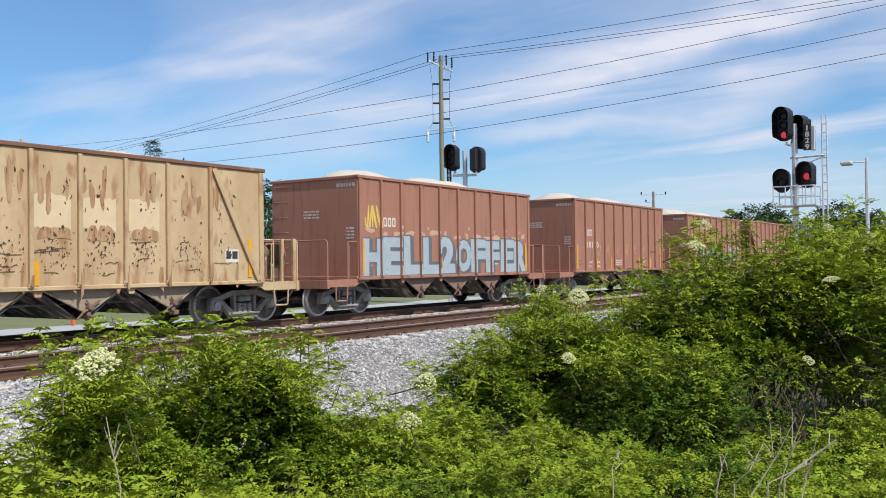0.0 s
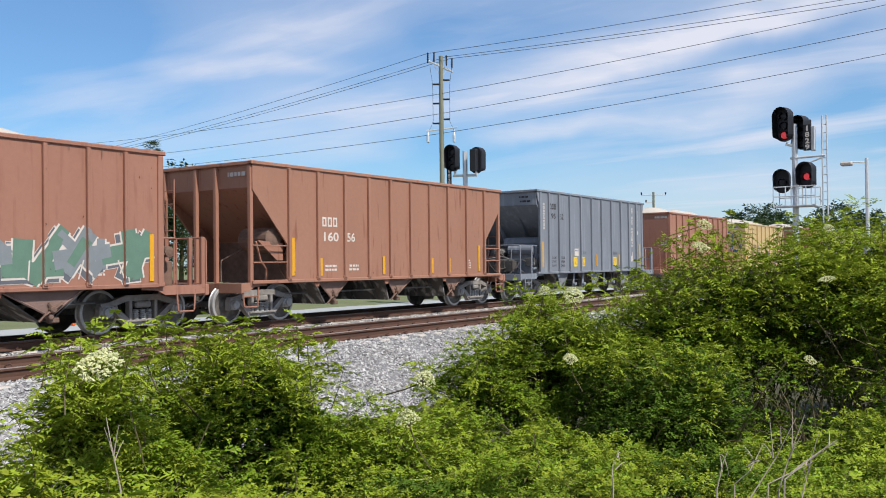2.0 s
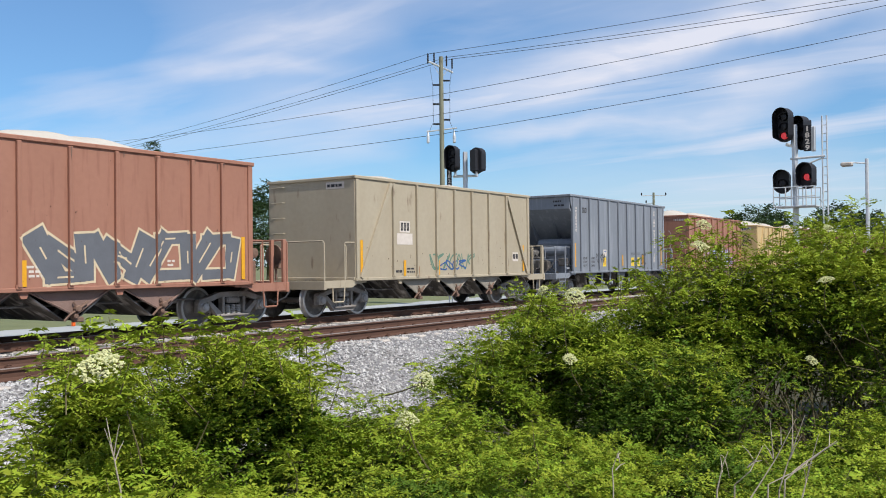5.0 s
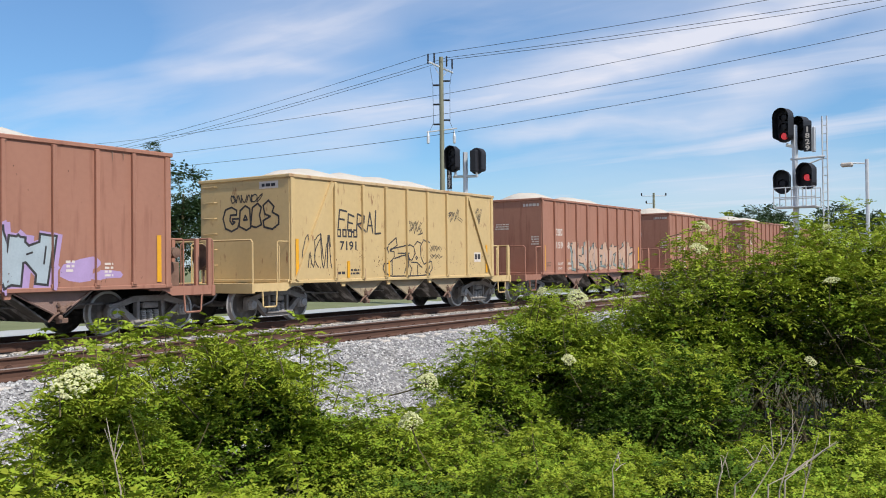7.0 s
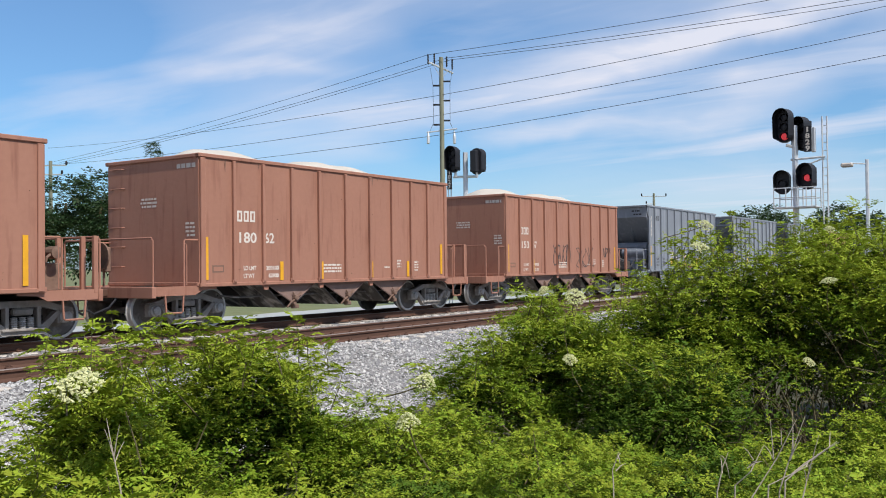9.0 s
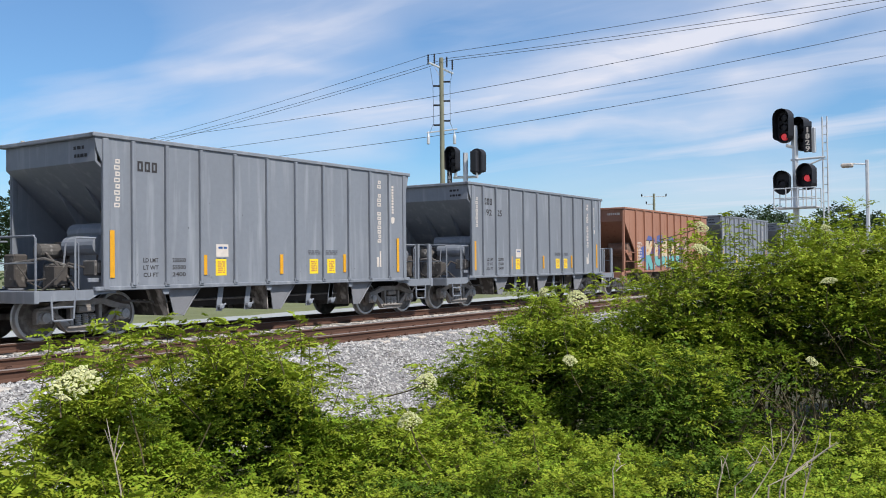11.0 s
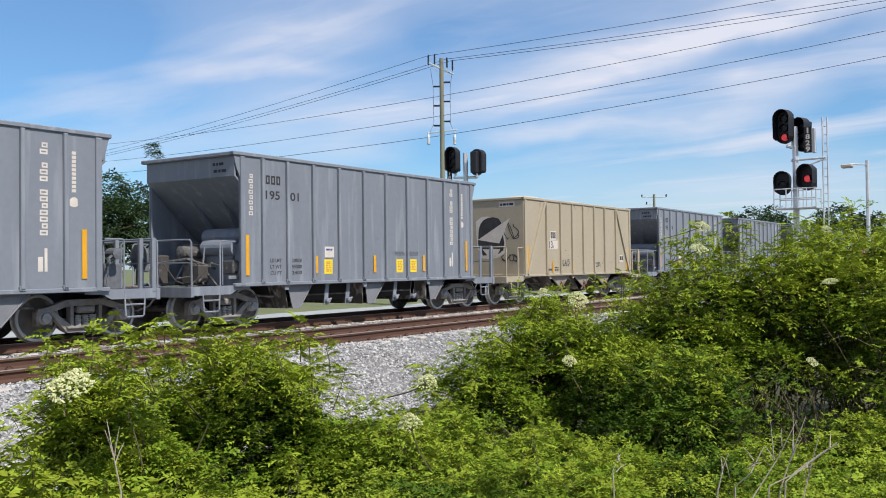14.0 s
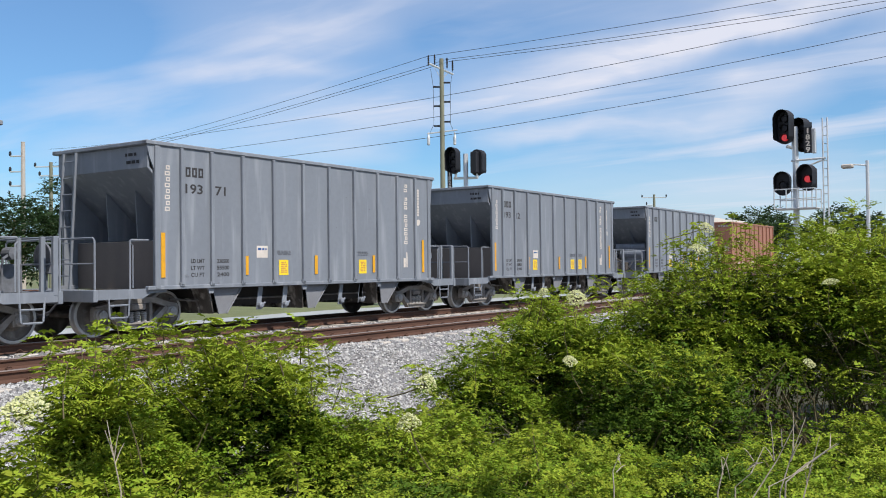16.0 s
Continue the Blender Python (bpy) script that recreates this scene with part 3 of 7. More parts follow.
def spring_mesh():
    bm = B()
    prof = [(0.26, 0.02)] + [(0.26 + 0.02 * k, 0.072 if k % 2 else 0.05) for k in range(12)] + [(0.49, 0.02)]
    disc(bm, (0, 0, 0), "z", prof, 12)
    return mesh_of("coil_spring", bm, M["bearing"])


def wheelset_mesh():
    bm = B()
    for s in (-1, 1):
        prof = [(0.68, 0.10), (0.70, 0.20), (0.685, 0.36), (0.675, 0.40), (0.675, 0.478), (0.695, 0.484), (0.715, 0.462),
                (0.80, WHEEL_R), (0.812, 0.448), (0.812, 0.395), (0.785, 0.37), (0.755, 0.22), (0.79, 0.14), (0.82, 0.11), (0.82, 0.02)]
        before = len(bm.faces)
        disc(bm, (0, 0, 0), "y", [(s * a, r) for a, r in prof], 36)
        bm.faces.ensure_lookup_table()
        for f in bm.faces[before:]:
            c = f.calc_center_median()
            r = math.hypot(c.x, c.z)
            if 0.395 < r and (abs(c.y) > 0.81 or r > 0.44):
                f.material_index = 1
        mark = len(bm.faces)
        disc(bm, (0, 0, 0), "y", [(s * 0.86, 0.06), (s * 0.90, 0.125), (s * 1.06, 0.125), (s * 1.08, 0.10), (s * 1.13, 0.095), (s * 1.145, 0.03)], 16)
        for k in range(3):
            w = math.tau * k / 3
            disc(bm, (0.055 * math.cos(w), s * 1.135, 0.055 * math.sin(w)), "y", [(-0.01, 0.016), (0.012, 0.016)], 6)
        bm.faces.ensure_lookup_table()
        for f in bm.faces[mark:]:
            f.material_index = 2
    disc(bm, (0, 0, 0), "y", [(-0.86, 0.075), (-0.3, 0.075), (0.3, 0.075), (0.86, 0.075)], 12)
    return mesh_of("wheelset", bm, [M["wheel"], M["tread"], M["bearing"]])


SIDE_FRAME, SPRINGS, WHEELSET = side_frame_mesh(), spring_mesh(), wheelset_mesh()


def add_bogie(car, x):
    bm = B()
    box(bm, -0.22, 0.22, -1.0, 1.0, 0.47, 0.72, 0.04)
    disc(bm, (0, 0, 0), "z", [(0.7, 0.2), (0.84, 0.2)], 16)
    for s in (-1, 1):
        box(bm, s * 0.5 - 0.04, s * 0.5 + 0.04, -0.85, 0.85, 0.36, 0.5, 0.01)
        for e in (-1, 1):
            box(bm, s * 0.42 - 0.04, s * 0.42 + 0.06, e * 0.75 - 0.06, e * 0.75 + 0.06, 0.3, 0.6, 0.01)
    # bolster coloured near-black so the frame's openings look shaded
    bogie = part("bogie", bm, M["dark"], car, "dusty cast steel bogie with coil springs")
    bogie.location = (x, 0, 0)
    for s in (-1, 1):
        ob = part("side_frame", SIDE_FRAME, None, bogie)
        ob.location = (0, s * 0.99, 0)
        ob.rotation_euler = (0, 0, 0 if s < 0 else math.pi)
        for i in (-1, 0, 1):
            ob = part("coil_spring", SPRINGS, None, bogie)
            ob.location = (i * 0.165, s * 1.03, 0)
    for s in (-1, 1):
        ob = part("wheelset", WHEELSET, None, bogie)
        ob.location = (s * 0.889, 0, WHEEL_R)


def heap_mesh(length, half, top, peaks_at, tall):
    bm = B()
    nx, ny = 44, 12
    rows = []
    for i in range(nx + 1):
        x = -length / 2 + length * i / nx
        row = []
        for j in range(ny + 1):
            y = -half + 2 * half * j / ny
            edge = max(0.0, 1 - (abs(y) / half) ** 1.7)
            peaks = max(max(0.0, 1 - abs(x - c * length) / 2.3) for c in peaks_at)
            end = min(1, max(0, (length / 2 - abs(x)) / 0.9))
            z = -0.32 + (tall * (0.25 + 0.75 * math.sin(0.5 * math.pi * peaks) ** 1.3)) * edge * end ** 0.7 + 0.035 * noise.noise((x * 1.7, y * 1.7, length))
            row.append(bm.verts.new((x, y, top + z)))
        rows.append(row)
    for p, q in zip(rows, rows[1:]):
        for j in range(ny):
            bm.faces.new((p[j], q[j], q[j + 1], p[j + 1]))
    bmesh.ops.recalc_face_normals(bm, faces=bm.faces[:])
    return mesh_of("load", bm, M["sand"], True)


RIBS = {"B": (0.97, 1.9, 2.87, 3.88, 4.92, 5.95, 6.95, 7.87, 8.72), "Y": (1.65, 2.81, 3.83, 4.84, 5.88, 6.93, 8.09),
        "G": (0.86, 1.7, 2.63, 3.63, 4.66, 5.64, 6.66, 7.68, 8.58, 9.45), "O": (1.2, 2.25, 3.31, 4.33, 5.3, 6.28, 7.25, 8.26, 9.33, 10.42)}
RIBS["D"], RIBS["R"], RIBS["T"] = RIBS["B"], RIBS["Y"], RIBS["Y"]
BAYS = {"B": ((2.16, 3.84, 3.06), (4.13, 5.88, 5.10), (6.18, 7.84, 7.14)), "G": ((1.84, 2.74, 2.12), (4.88, 5.76, 5.08), (7.92, 8.84, 8.12)),
        "O": ((2.39, 3.58, 2.97), (5.3, 6.54, 5.72), (8.25, 9.3, 8.6))}


def ladder_on_end(car, paint, x, y0, y1, z0, z1, n):
    """Rungs of bent bar that stand off an end sheet."""
    out = 0.07 if x > 0 else -0.07
    bm = B()
    tube(bm, [(0, y0, 0), (out, y0 + 0.01, 0), (out, y1 - 0.01, 0), (0, y1, 0)], 0.015, 5)
    rung = mesh_of("rung", bm, paint)
    for i in range(n):
        part("rung", rung, None, car).location = (x, 0, z0 + (z1 - z0) * i / (n - 1))


def add_underside(car, kind, L, paint):
    """Hopper bays with their gates, straps and hanging gear, between the bogies."""
    h = L / 2
    rusty = M[PAINT[kind]]
    for x0, x1, xa in BAYS.get(kind, BAYS["B"]):
        x0, x1, xa = x0 - h, x1 - h, xa - h
        flat = kind == "G"
        low = 0.36
        w = 0.13
        bm = B()
        # the trough: two sloping sheets right across, shaded beneath, meeting in a slot
        wide0, wide1 = (x0 - 0.1, x1 + 0.1) if flat else (x0 - 0.12, x1 + 0.12)
        for side in (-1, 1):
            xt, xb = (wide0, xa - w) if side < 0 else (wide1, xa + w)
            vs = [(xt, -1.42, SILL - 0.02), (xt, 1.42, SILL - 0.02), (xb, 1.30, low), (xb, -1.30, low)]
            ws = [(x - side * 0.03, y, z + 0.012) for x, y, z in vs]
            a = [bm.verts.new(p) for p in vs]
            c = [bm.verts.new(p) for p in ws]
            bm.faces.new(a)
            bm.faces.new(c[::-1])
            for i in range(4):
                bm.faces.new((a[i], c[i], c[(i + 1) % 4], a[(i + 1) % 4]))
            for y in (-0.9, 0.0, 0.9):
                tube(bm, [(xt + side * 0.02, y, SILL - 0.05), (xb + side * 0.03, y, low + 0.02)], 0.03, 4)
        bmesh.ops.recalc_face_normals(bm, faces=bm.faces[:])
        # the slopes' dark colour holds their shade as well as soot
        bay = part("hopper_bay", bm, M["soot"], car, "dusty hopper bay, coloured dark for its shade")
        for s in (-1, 1):
            bm = B()
            if flat:
                prism(bm, ((x0, SILL - 0.03), (x1, SILL - 0.03), (xa + 0.13, low), (xa - 0.1, low)), s * 1.44 - 0.012, s * 1.44 + 0.012)
                tube(bm, [(x1, s * 1.46, SILL - 0.03), (xa + 0.13, s * 1.46, low)], 0.02, 5)
            else:
                prism(bm, ((x0, SILL - 0.03), (x1, SILL - 0.03), (xa + 0.06, 0.5), (xa - 0.06, 0.5)), s * 1.44 - 0.012, s * 1.44 + 0.012)
                tube(bm, [(x0, s * 1.46, SILL - 0.04), (xa - 0.05, s * 1.46, 0.5)], 0.022, 4)
                tube(bm, [(x1, s * 1.46, SILL - 0.04), (xa + 0.05, s * 1.46, 0.5)], 0.022, 4)
            part("bay_side", bm, M["paint_dust_" + kind], bay)
            bm = B()
            if not flat:
                disc(bm, (xa, 0, 0.46), "y", [(s * 1.36, 0.05), (s * 1.52, 0.05), (s * 1.53, 0.035)], 10)
                disc(bm, (xa + 0.03, 0, 0.60), "y", [(s * 1.44, 0.07), (s * 1.55, 0.07), (s * 1.57, 0.05)], 10)
                tube(bm, [(xa + 0.25, s * 1.5, 0.72), (xa + 0.05, s * 1.52, 0.6), (xa - 0.12, s * 1.5, 0.5), (xa - 0.22, s * 1.46, 0.38)], 0.025, 5)
                box(bm, xa - 0.02, xa + 0.2, s * 1.42 - 0.05, s * 1.42 + 0.05, 0.34, 0.44, 0.015)
                tube(bm, [(xa - 0.05, s * 1.5, 0.74), (xa + 0.03, s * 1.52, 0.6)], 0.02, 5)
                part("gate_lever", bm, M["rusty_" + kind], bay, "rusty gate lever")
            else:
                for dx in (1.2, 2.05) if xa < 1 else (-1.0,):
                    prism(bm, ((xa + dx, SILL - 0.03), (xa + dx + 0.14, SILL - 0.03), (xa + dx + 0.08, 0.62), (xa + dx + 0.08, 0.4),
                               (xa + dx - 0.09, 0.4), (xa + dx - 0.06, 0.66)), s * 1.40 - 0.01, s * 1.40 + 0.01)
                    disc(bm, (xa + dx, 0, 0.5), "y", [(s * 1.40, 0.07), (s * 1.5, 0.07), (s * 1.52, 0.04)], 10)
                    tube(bm, [(xa + dx - 0.05, s * 1.46, 0.46), (xa + dx + 0.14, s * 1.46, 0.56)], 0.025, 5)
                part("gate_bracket", bm, M["grey"], bay)
        # pressed bracket under the sill between the bays
        for s in (-1, 1):
            bm = B()
            prism(bm, ((x0 - 0.22, SILL - 0.05), (x0 - 0.02, SILL - 0.05), (x0 - 0.06, SILL - 0.17), (x0 - 0.18, SILL - 0.17)), s * 1.53 - 0.02, s * 1.53 + 0.02)
            part("sill_bracket", bm, paint, car)
    if kind == "G":
        # dark box added to stand for the shaded void between the bays
        bm = B()
        prism(bm, ((-h + 1.5, SILL), (h - 1.3, SILL), (h - 1.9, 0.5), (-h + 2.1, 0.5)), -0.9, 0.9)
        part("centre_hood", bm, M["dark"], car, "near-black filler for the shaded gap between the bays")
    bm = B()
    tube(bm, [(-h + 1.1, -0.9, 0.72), (-h + 1.7, -0.95, 0.66), (h - 1.2, -0.95, 0.66)], 0.025, 5)
    part("brake_pipe", bm, M["bogie"], car)
    bm = B()
    disc(bm, (h - 1.75, -0.6, 0.7), "x", [(-0.32, 0.05), (-0.3, 0.15), (0.3, 0.15), (0.32, 0.05)], 14)
    part("brake_cylinder", bm, M["bogie"], car)


def add_machinery(car, e, h):
    """Brake gear on the open platform under a sloping end: valves, a cylinder, levers, pipes and brackets, caked in dust."""
    def at(x):
        return e * (h - x)

    def block(name, x0, x1, y0, y1, z0, z1, mat, bevel=0.02):
        bm = B()
        box(bm, *sorted((at(x0), at(x1))), y0, y1, z0, z1, bevel)
        part(name, bm, M[mat], car)

    def pipe(name, pts, r, mat="gear_dark"):
        bm = B()
        tube(bm, [(at(x), y, z) for x, y, z in pts], r, 6)
        part(name, bm, M[mat], car)
    block("valve_body", 0.15, 0.5, -1.35, -0.95, SILL + 0.25, SILL + 0.55, "gear_dust")
    block("valve_cover", 0.2, 0.45, -1.4, -1.34, SILL + 0.3, SILL + 0.5, "frame_dust", 0.01)
    block("bracket", -0.05, 0.85, -1.42, -1.38, SILL + 0.12, SILL + 0.2, "grey", 0.008)
    block("bracket", 0.3, 0.36, -1.4, -0.3, SILL - 0.03, SILL + 0.95, "grey", 0.008)
    block("dirt_collector", -0.3, 0.0, -0.7, -0.35, SILL + 0.05, SILL + 0.45, "gear_dark")
    block("pipe_box", 0.1, 0.55, -0.15, 0.35, SILL, SILL + 0.5, "gear_dust", 0.03)
    block("pipe_box", -0.35, -0.05, 0.6, 1.0, SILL, SILL + 0.7, "gear_dark", 0.03)
    bm = B()
    disc(bm, (at(0.2), 0.1, SILL + 0.75), "x", [(-0.4, 0.06), (-0.36, 0.16), (0.3, 0.16), (0.34, 0.1), (0.5, 0.04)], 14)
    part("brake_cylinder", bm, M["gear_dust"], car, "dust-caked brake cylinder")
    bm = B()
    disc(bm, (at(0.75), -0.55, 2.12), "y", [(-0.8, 0.06), (-0.76, 0.21), (0.7, 0.21), (0.74, 0.06)], 16)
    part("air_tank", bm, M["grey"], car, "grey air tank")
    pipe("pipe", ((0.6, -1.2, 2.0), (0.3, -1.25, 1.75), (0.3, -1.2, SILL + 0.5)), 0.025)
    pipe("pipe", ((0.2, -1.0, SILL + 0.4), (-0.2, -1.0, SILL + 0.5), (-0.4, -0.9, SILL + 0.2), (-0.6, -0.6, SILL - 0.1)), 0.022)
    pipe("pipe", ((0.9, -1.3, SILL + 0.1), (0.9, -1.3, 1.9), (0.8, -0.9, 1.95)), 0.022, "gear_dust")
    pipe("pipe", ((0.5, -0.6, SILL), (0.45, -0.5, 1.6), (0.55, -0.4, 1.95)), 0.03)
    pipe("lever", ((0.7, -0.9, SILL + 0.2), (-0.2, -0.2, SILL + 0.6), (-0.5, 0.5, SILL + 0.5)), 0.03, "gear_dust")
    pipe("lever", ((-0.1, -1.3, SILL - 0.2), (0.0, -0.6, SILL + 0.3), (-0.1, 0.2, SILL + 0.9)), 0.028)
    pipe("rod", ((-0.7, -0.4, SILL + 0.15), (0.9, -0.35, SILL + 0.3)), 0.02)
    pipe("chain", ((-0.5, 0.3, SILL + 0.5), (-0.3, 0.1, SILL + 0.1), (0.1, -0.2, SILL - 0.15)), 0.015)
    for y in (-1.15, 0.0, 1.1):
        pipe("strut", ((1.12, y, 1.95), (0.5, y, SILL)), 0.035, "grey")


def add_railing(car, kind, e, h, xe, y_side, paint):
    """The railing across a platform's end, with the brake valve at the trailing end and the handwheel at the leading one."""
    bm = B()
    zt = 2.0
    tube(bm, [(xe, -y_side, SILL - 0.2), (xe, -y_side, zt - 0.05), (xe, -y_side + 0.05, zt), (xe, y_side - 0.05, zt), (xe, y_side, zt - 0.05),
              (xe, y_side, SILL - 0.2)], 0.022, 6)
    if kind == "G":
        tube(bm, [(xe, -y_side, 1.5), (xe, y_side, 1.5)], 0.016, 5)
    part("end_railing", bm, paint, car)
    if e > 0:
        for y in (-y_side + 0.42, -y_side + 0.02, -0.3, 0.45):
            bm = B()
            box(bm, xe - 0.14, xe - 0.04, y - 0.04, y + 0.04, SILL - 0.1, 2.02, 0.01)
            part("rail_post", bm, paint, car)
        bm = B()
        box(bm, e * (h + 0.5), e * (h + 0.95), -0.75, -0.2, SILL - 0.05, 1.5, 0.02)
        disc(bm, (e * (h + 0.62), -0.9, 1.7), "y", [(-0.16, 0.05), (-0.14, 0.12), (0.14, 0.12), (0.16, 0.05)], 12)
        tube(bm, [(e * (h + 0.3), -1.1, SILL), (e * (h + 0.35), -1.1, 1.6), (e * (h + 0.62), -0.9, 1.7)], 0.03, 5)
        part("brake_valve", bm, M["rusty_" + kind], car, "rust-stained brake valve")
    else:
        bm = B()
        wx = xe + 0.1
        disc(bm, (wx, 0.35, 1.65), "x", [(-0.02, 0.30), (0.02, 0.30), (0.02, 0.27), (-0.02, 0.27)], 20)
        for k in range(3):
            w = math.tau * k / 6
            tube(bm, [(wx, 0.35 - 0.28 * math.cos(w), 1.65 - 0.28 * math.sin(w)), (wx, 0.35 + 0.28 * math.cos(w), 1.65 + 0.28 * math.sin(w))], 0.012, 4)
        box(bm, wx + 0.02, wx + 0.16, 0.2, 0.5, 1.3, 1.85, 0.02)
        tube(bm, [(wx + 0.08, 0.35, 1.3), (wx + 0.08, 0.35, SILL - 0.1)], 0.03, 5)
        part("brake_wheel", bm, M["rusty_" + kind], car, "brake handwheel on its gear box")


def add_end(car, kind, e, h, H, paint, geared=True):
    """Platform, end sheet or slope, railings, ladders, brake gear and coupler at one end; e is -1 for the leading end."""
    y_side = HALF - 0.04
    out = 0.3 if kind == "O" else 1.22
    xe = e * (h + out)
    bm = B()
    box(bm, *sorted((e * (h - 0.1), e * (h + out))), -y_side, y_side, SILL - 0.10, SILL - 0.05)
    part("platform", bm, paint, car)
    for s in (-1, 1):
        bm = B()
        prism(bm, [(e * x, z) for x, z in ((h - 0.5, SILL - 0.02), (h + out, SILL - 0.02), (h + out, SILL - 0.22), (h + 0.1, SILL - 0.22),
                                            (h - 0.1, SILL - 0.12), (h - 0.5, SILL - 0.1))], s * y_side - 0.015, s * y_side + 0.015)
        part("end_side_sill", bm, paint, car)
    bm = B()
    box(bm, xe - 0.05, xe + 0.05, -HALF, HALF, SILL - 0.26, SILL - 0.02, 0.012)
    part("end_sill", bm, paint, car)
    for s in (-1, 1):
        y = s * y_side
        if kind != "O":
            bm = B()
            tube(bm, [(e * (h - 0.05), y, 1.98), (e * (h + 0.36), y, 1.98), (e * (h + 0.40), y, 1.95), (e * (h + 0.40), y, SILL - 0.2)], 0.02, 6)
            part("side_rail", bm, paint, car)
            bm = B()
            tube(bm, [(e * (h + 0.33), y, SILL), (e * (h + 0.33), y, 1.86), (e * (h + 0.38), y, 1.9)], 0.014, 5)
            part("grab_iron", bm, paint, car)
        bm = B()
        xs = e * (h + (0.02 if kind == "O" else 0.66))
        tube(bm, [(xs - 0.25, y, SILL - 0.12), (xs - 0.22, y, 0.44), (xs - 0.19, y, 0.41), (xs + 0.19, y, 0.41), (xs + 0.22, y, 0.44),
                  (xs + 0.25, y, SILL - 0.12)], 0.022, 5)
        if kind in "GO":
            tube(bm, [(xs - 0.22, y, 0.66), (xs + 0.22, y, 0.66)], 0.02, 5)
        part("step", bm, paint, car)
    if kind != "O":
        add_railing(car, kind, e, h, xe, y_side, paint)
    # sheets
    if kind not in "GO":
        bm = B()
        box(bm, e * h - 0.02, e * h + 0.02, -HALF, HALF, SILL - 0.05, H - 0.09)
        part("end_sheet", bm, paint, car)
        y0 = 0.98 if e < 0 else -1.44
        ladder_on_end(car, paint, e * (h + 0.02), y0, y0 + 0.46, SILL + 0.42, H - 0.2, 6)
        bm = B()
        box(bm, *sorted((e * (h + 0.02), e * (h + 0.07))), -HALF, HALF, SILL - 0.03, SILL + 0.05, 0.01)
        part("end_stiffener", bm, paint, car)
    else:
        deep, drop, face = (1.7, 0.56, 1.15 if geared else 0.5) if kind == "G" else (1.75, 0.62, 1.73)
        bm = B()
        prism(bm, [(e * x, z) for x, z in ((h - 0.03, H - 0.09), (h - 0.03, H - drop), (h - deep, 2.0), (h - deep, 1.9), (h - deep - 0.04, 1.9),
                                           (h - deep - 0.04, 2.02), (h - 0.08, H - drop + 0.02), (h - 0.08, H - 0.09))],
              -HALF + 0.03, HALF - 0.03)
        part("slope_sheet", bm, paint, car, "sloping end sheet in the shade")
        bm = B()
        box(bm, *sorted((e * (h - face), e * (h - face - 0.02))), -HALF + 0.04, HALF - 0.04, SILL - 0.05, 1.98)
        part("bulkhead", bm, M["dusty_bulkhead"] if kind == "G" else M["rusty_O"], car, "dust-caked brownish bulkhead")
        if kind == "G":
            bm = B()
            box(bm, *sorted((e * (h - face - 0.02), e * (h - deep))), -HALF + 0.04, HALF - 0.04, 1.93, 1.99)
            part("ledge", bm, M["sand"], car, "ledge strewn with pale sand")
        for y in (-0.55, 0.45):
            bm = B()
            prism(bm, [(e * x, z) for x, z in ((h - deep * 0.28, H - drop - (H - drop - 2.0) * 0.26), (h - deep + 0.02, 2.02), (h - face - 0.04, 2.02))], y - 0.012, y + 0.012)
            part("end_fin", bm, paint, car)
        bm = B()
        deep = 0.85 if kind == "G" else deep
        if kind == "O" or geared:
            disc(bm, (e * (h - deep + 0.5), -0.75, 1.85), "y", [(-0.55, 0.06), (-0.52, 0.2), (0.52, 0.2), (0.55, 0.06)], 16)
        if kind == "O" or geared:
            tube(bm, [(e * (h - deep + 0.5), -1.1, 1.66), (e * (h - deep + 0.45), -1.15, 1.3), (e * (h - deep + 0.15), -1.1, SILL)], 0.025, 5)
        if kind == "O" or geared:
            tube(bm, [(e * (h - deep + 0.7), -0.4, 1.9), (e * (h - 0.1), -0.4, 1.5), (e * (h - 0.1), -0.4, SILL)], 0.02, 5)
        if bm.verts:
            part("air_reservoir", bm, M["rusty_" + kind] if kind == "O" else paint, car)
        if kind == "G" and geared:
            add_machinery(car, e, h)
        if kind == "O" and e < 0:
            bm = B()
            disc(bm, (-h + 0.85, -0.95, 2.02), "y", [(-0.5, 0.08), (-0.46, 0.27), (0.46, 0.27), (0.5, 0.08)], 18)
            part("brake_cylinder", bm, M["rusty_O"], car, "rusty brake cylinder")
            bm = B()
            prism(bm, ((-h + 0.3, 1.98), (-h + 1.15, 1.92), (-h + 1.15, 1.5), (-h + 0.95, 1.5)), -1.43, -1.40)
            tube(bm, [(-h + 0.25, -1.42, 1.95), (-h + 0.42, -1.4, 1.5), (-h + 0.7, -1.3, 1.3), (-h + 0.8, -1.2, SILL)], 0.03, 6)
            part("cylinder_bracket", bm, paint, car)
        bm = B()
        if kind == "G" and not geared:
            ya = 1.0
            for y in (ya, ya + 0.45):
                tube(bm, [(e * (h + 0.10), y - 0.3, H - 0.1), (e * (h + 0.06), y, SILL - 0.05)], 0.035, 4)
            for i in range(8):
                z = SILL + 0.25 + i * 0.36
                lean = 0.3 * (z - SILL) / (H - SILL)
                tube(bm, [(e * (h + 0.08), ya - lean, z), (e * (h + 0.08), ya + 0.45 - lean, z)], 0.015, 5)
            part("ladder", bm, paint, car)
        elif kind == "O":
            for y in (-1.5, -0.35, 0.35, 1.5):
                bm2 = B()
                box(bm2, e * h - 0.05, e * h + 0.05, y - 0.05, y + 0.05, SILL - 0.1, H - 0.1, 0.01)
                part("end_post", bm2, paint, car)
            ya = -1.5 if e > 0 else 1.05
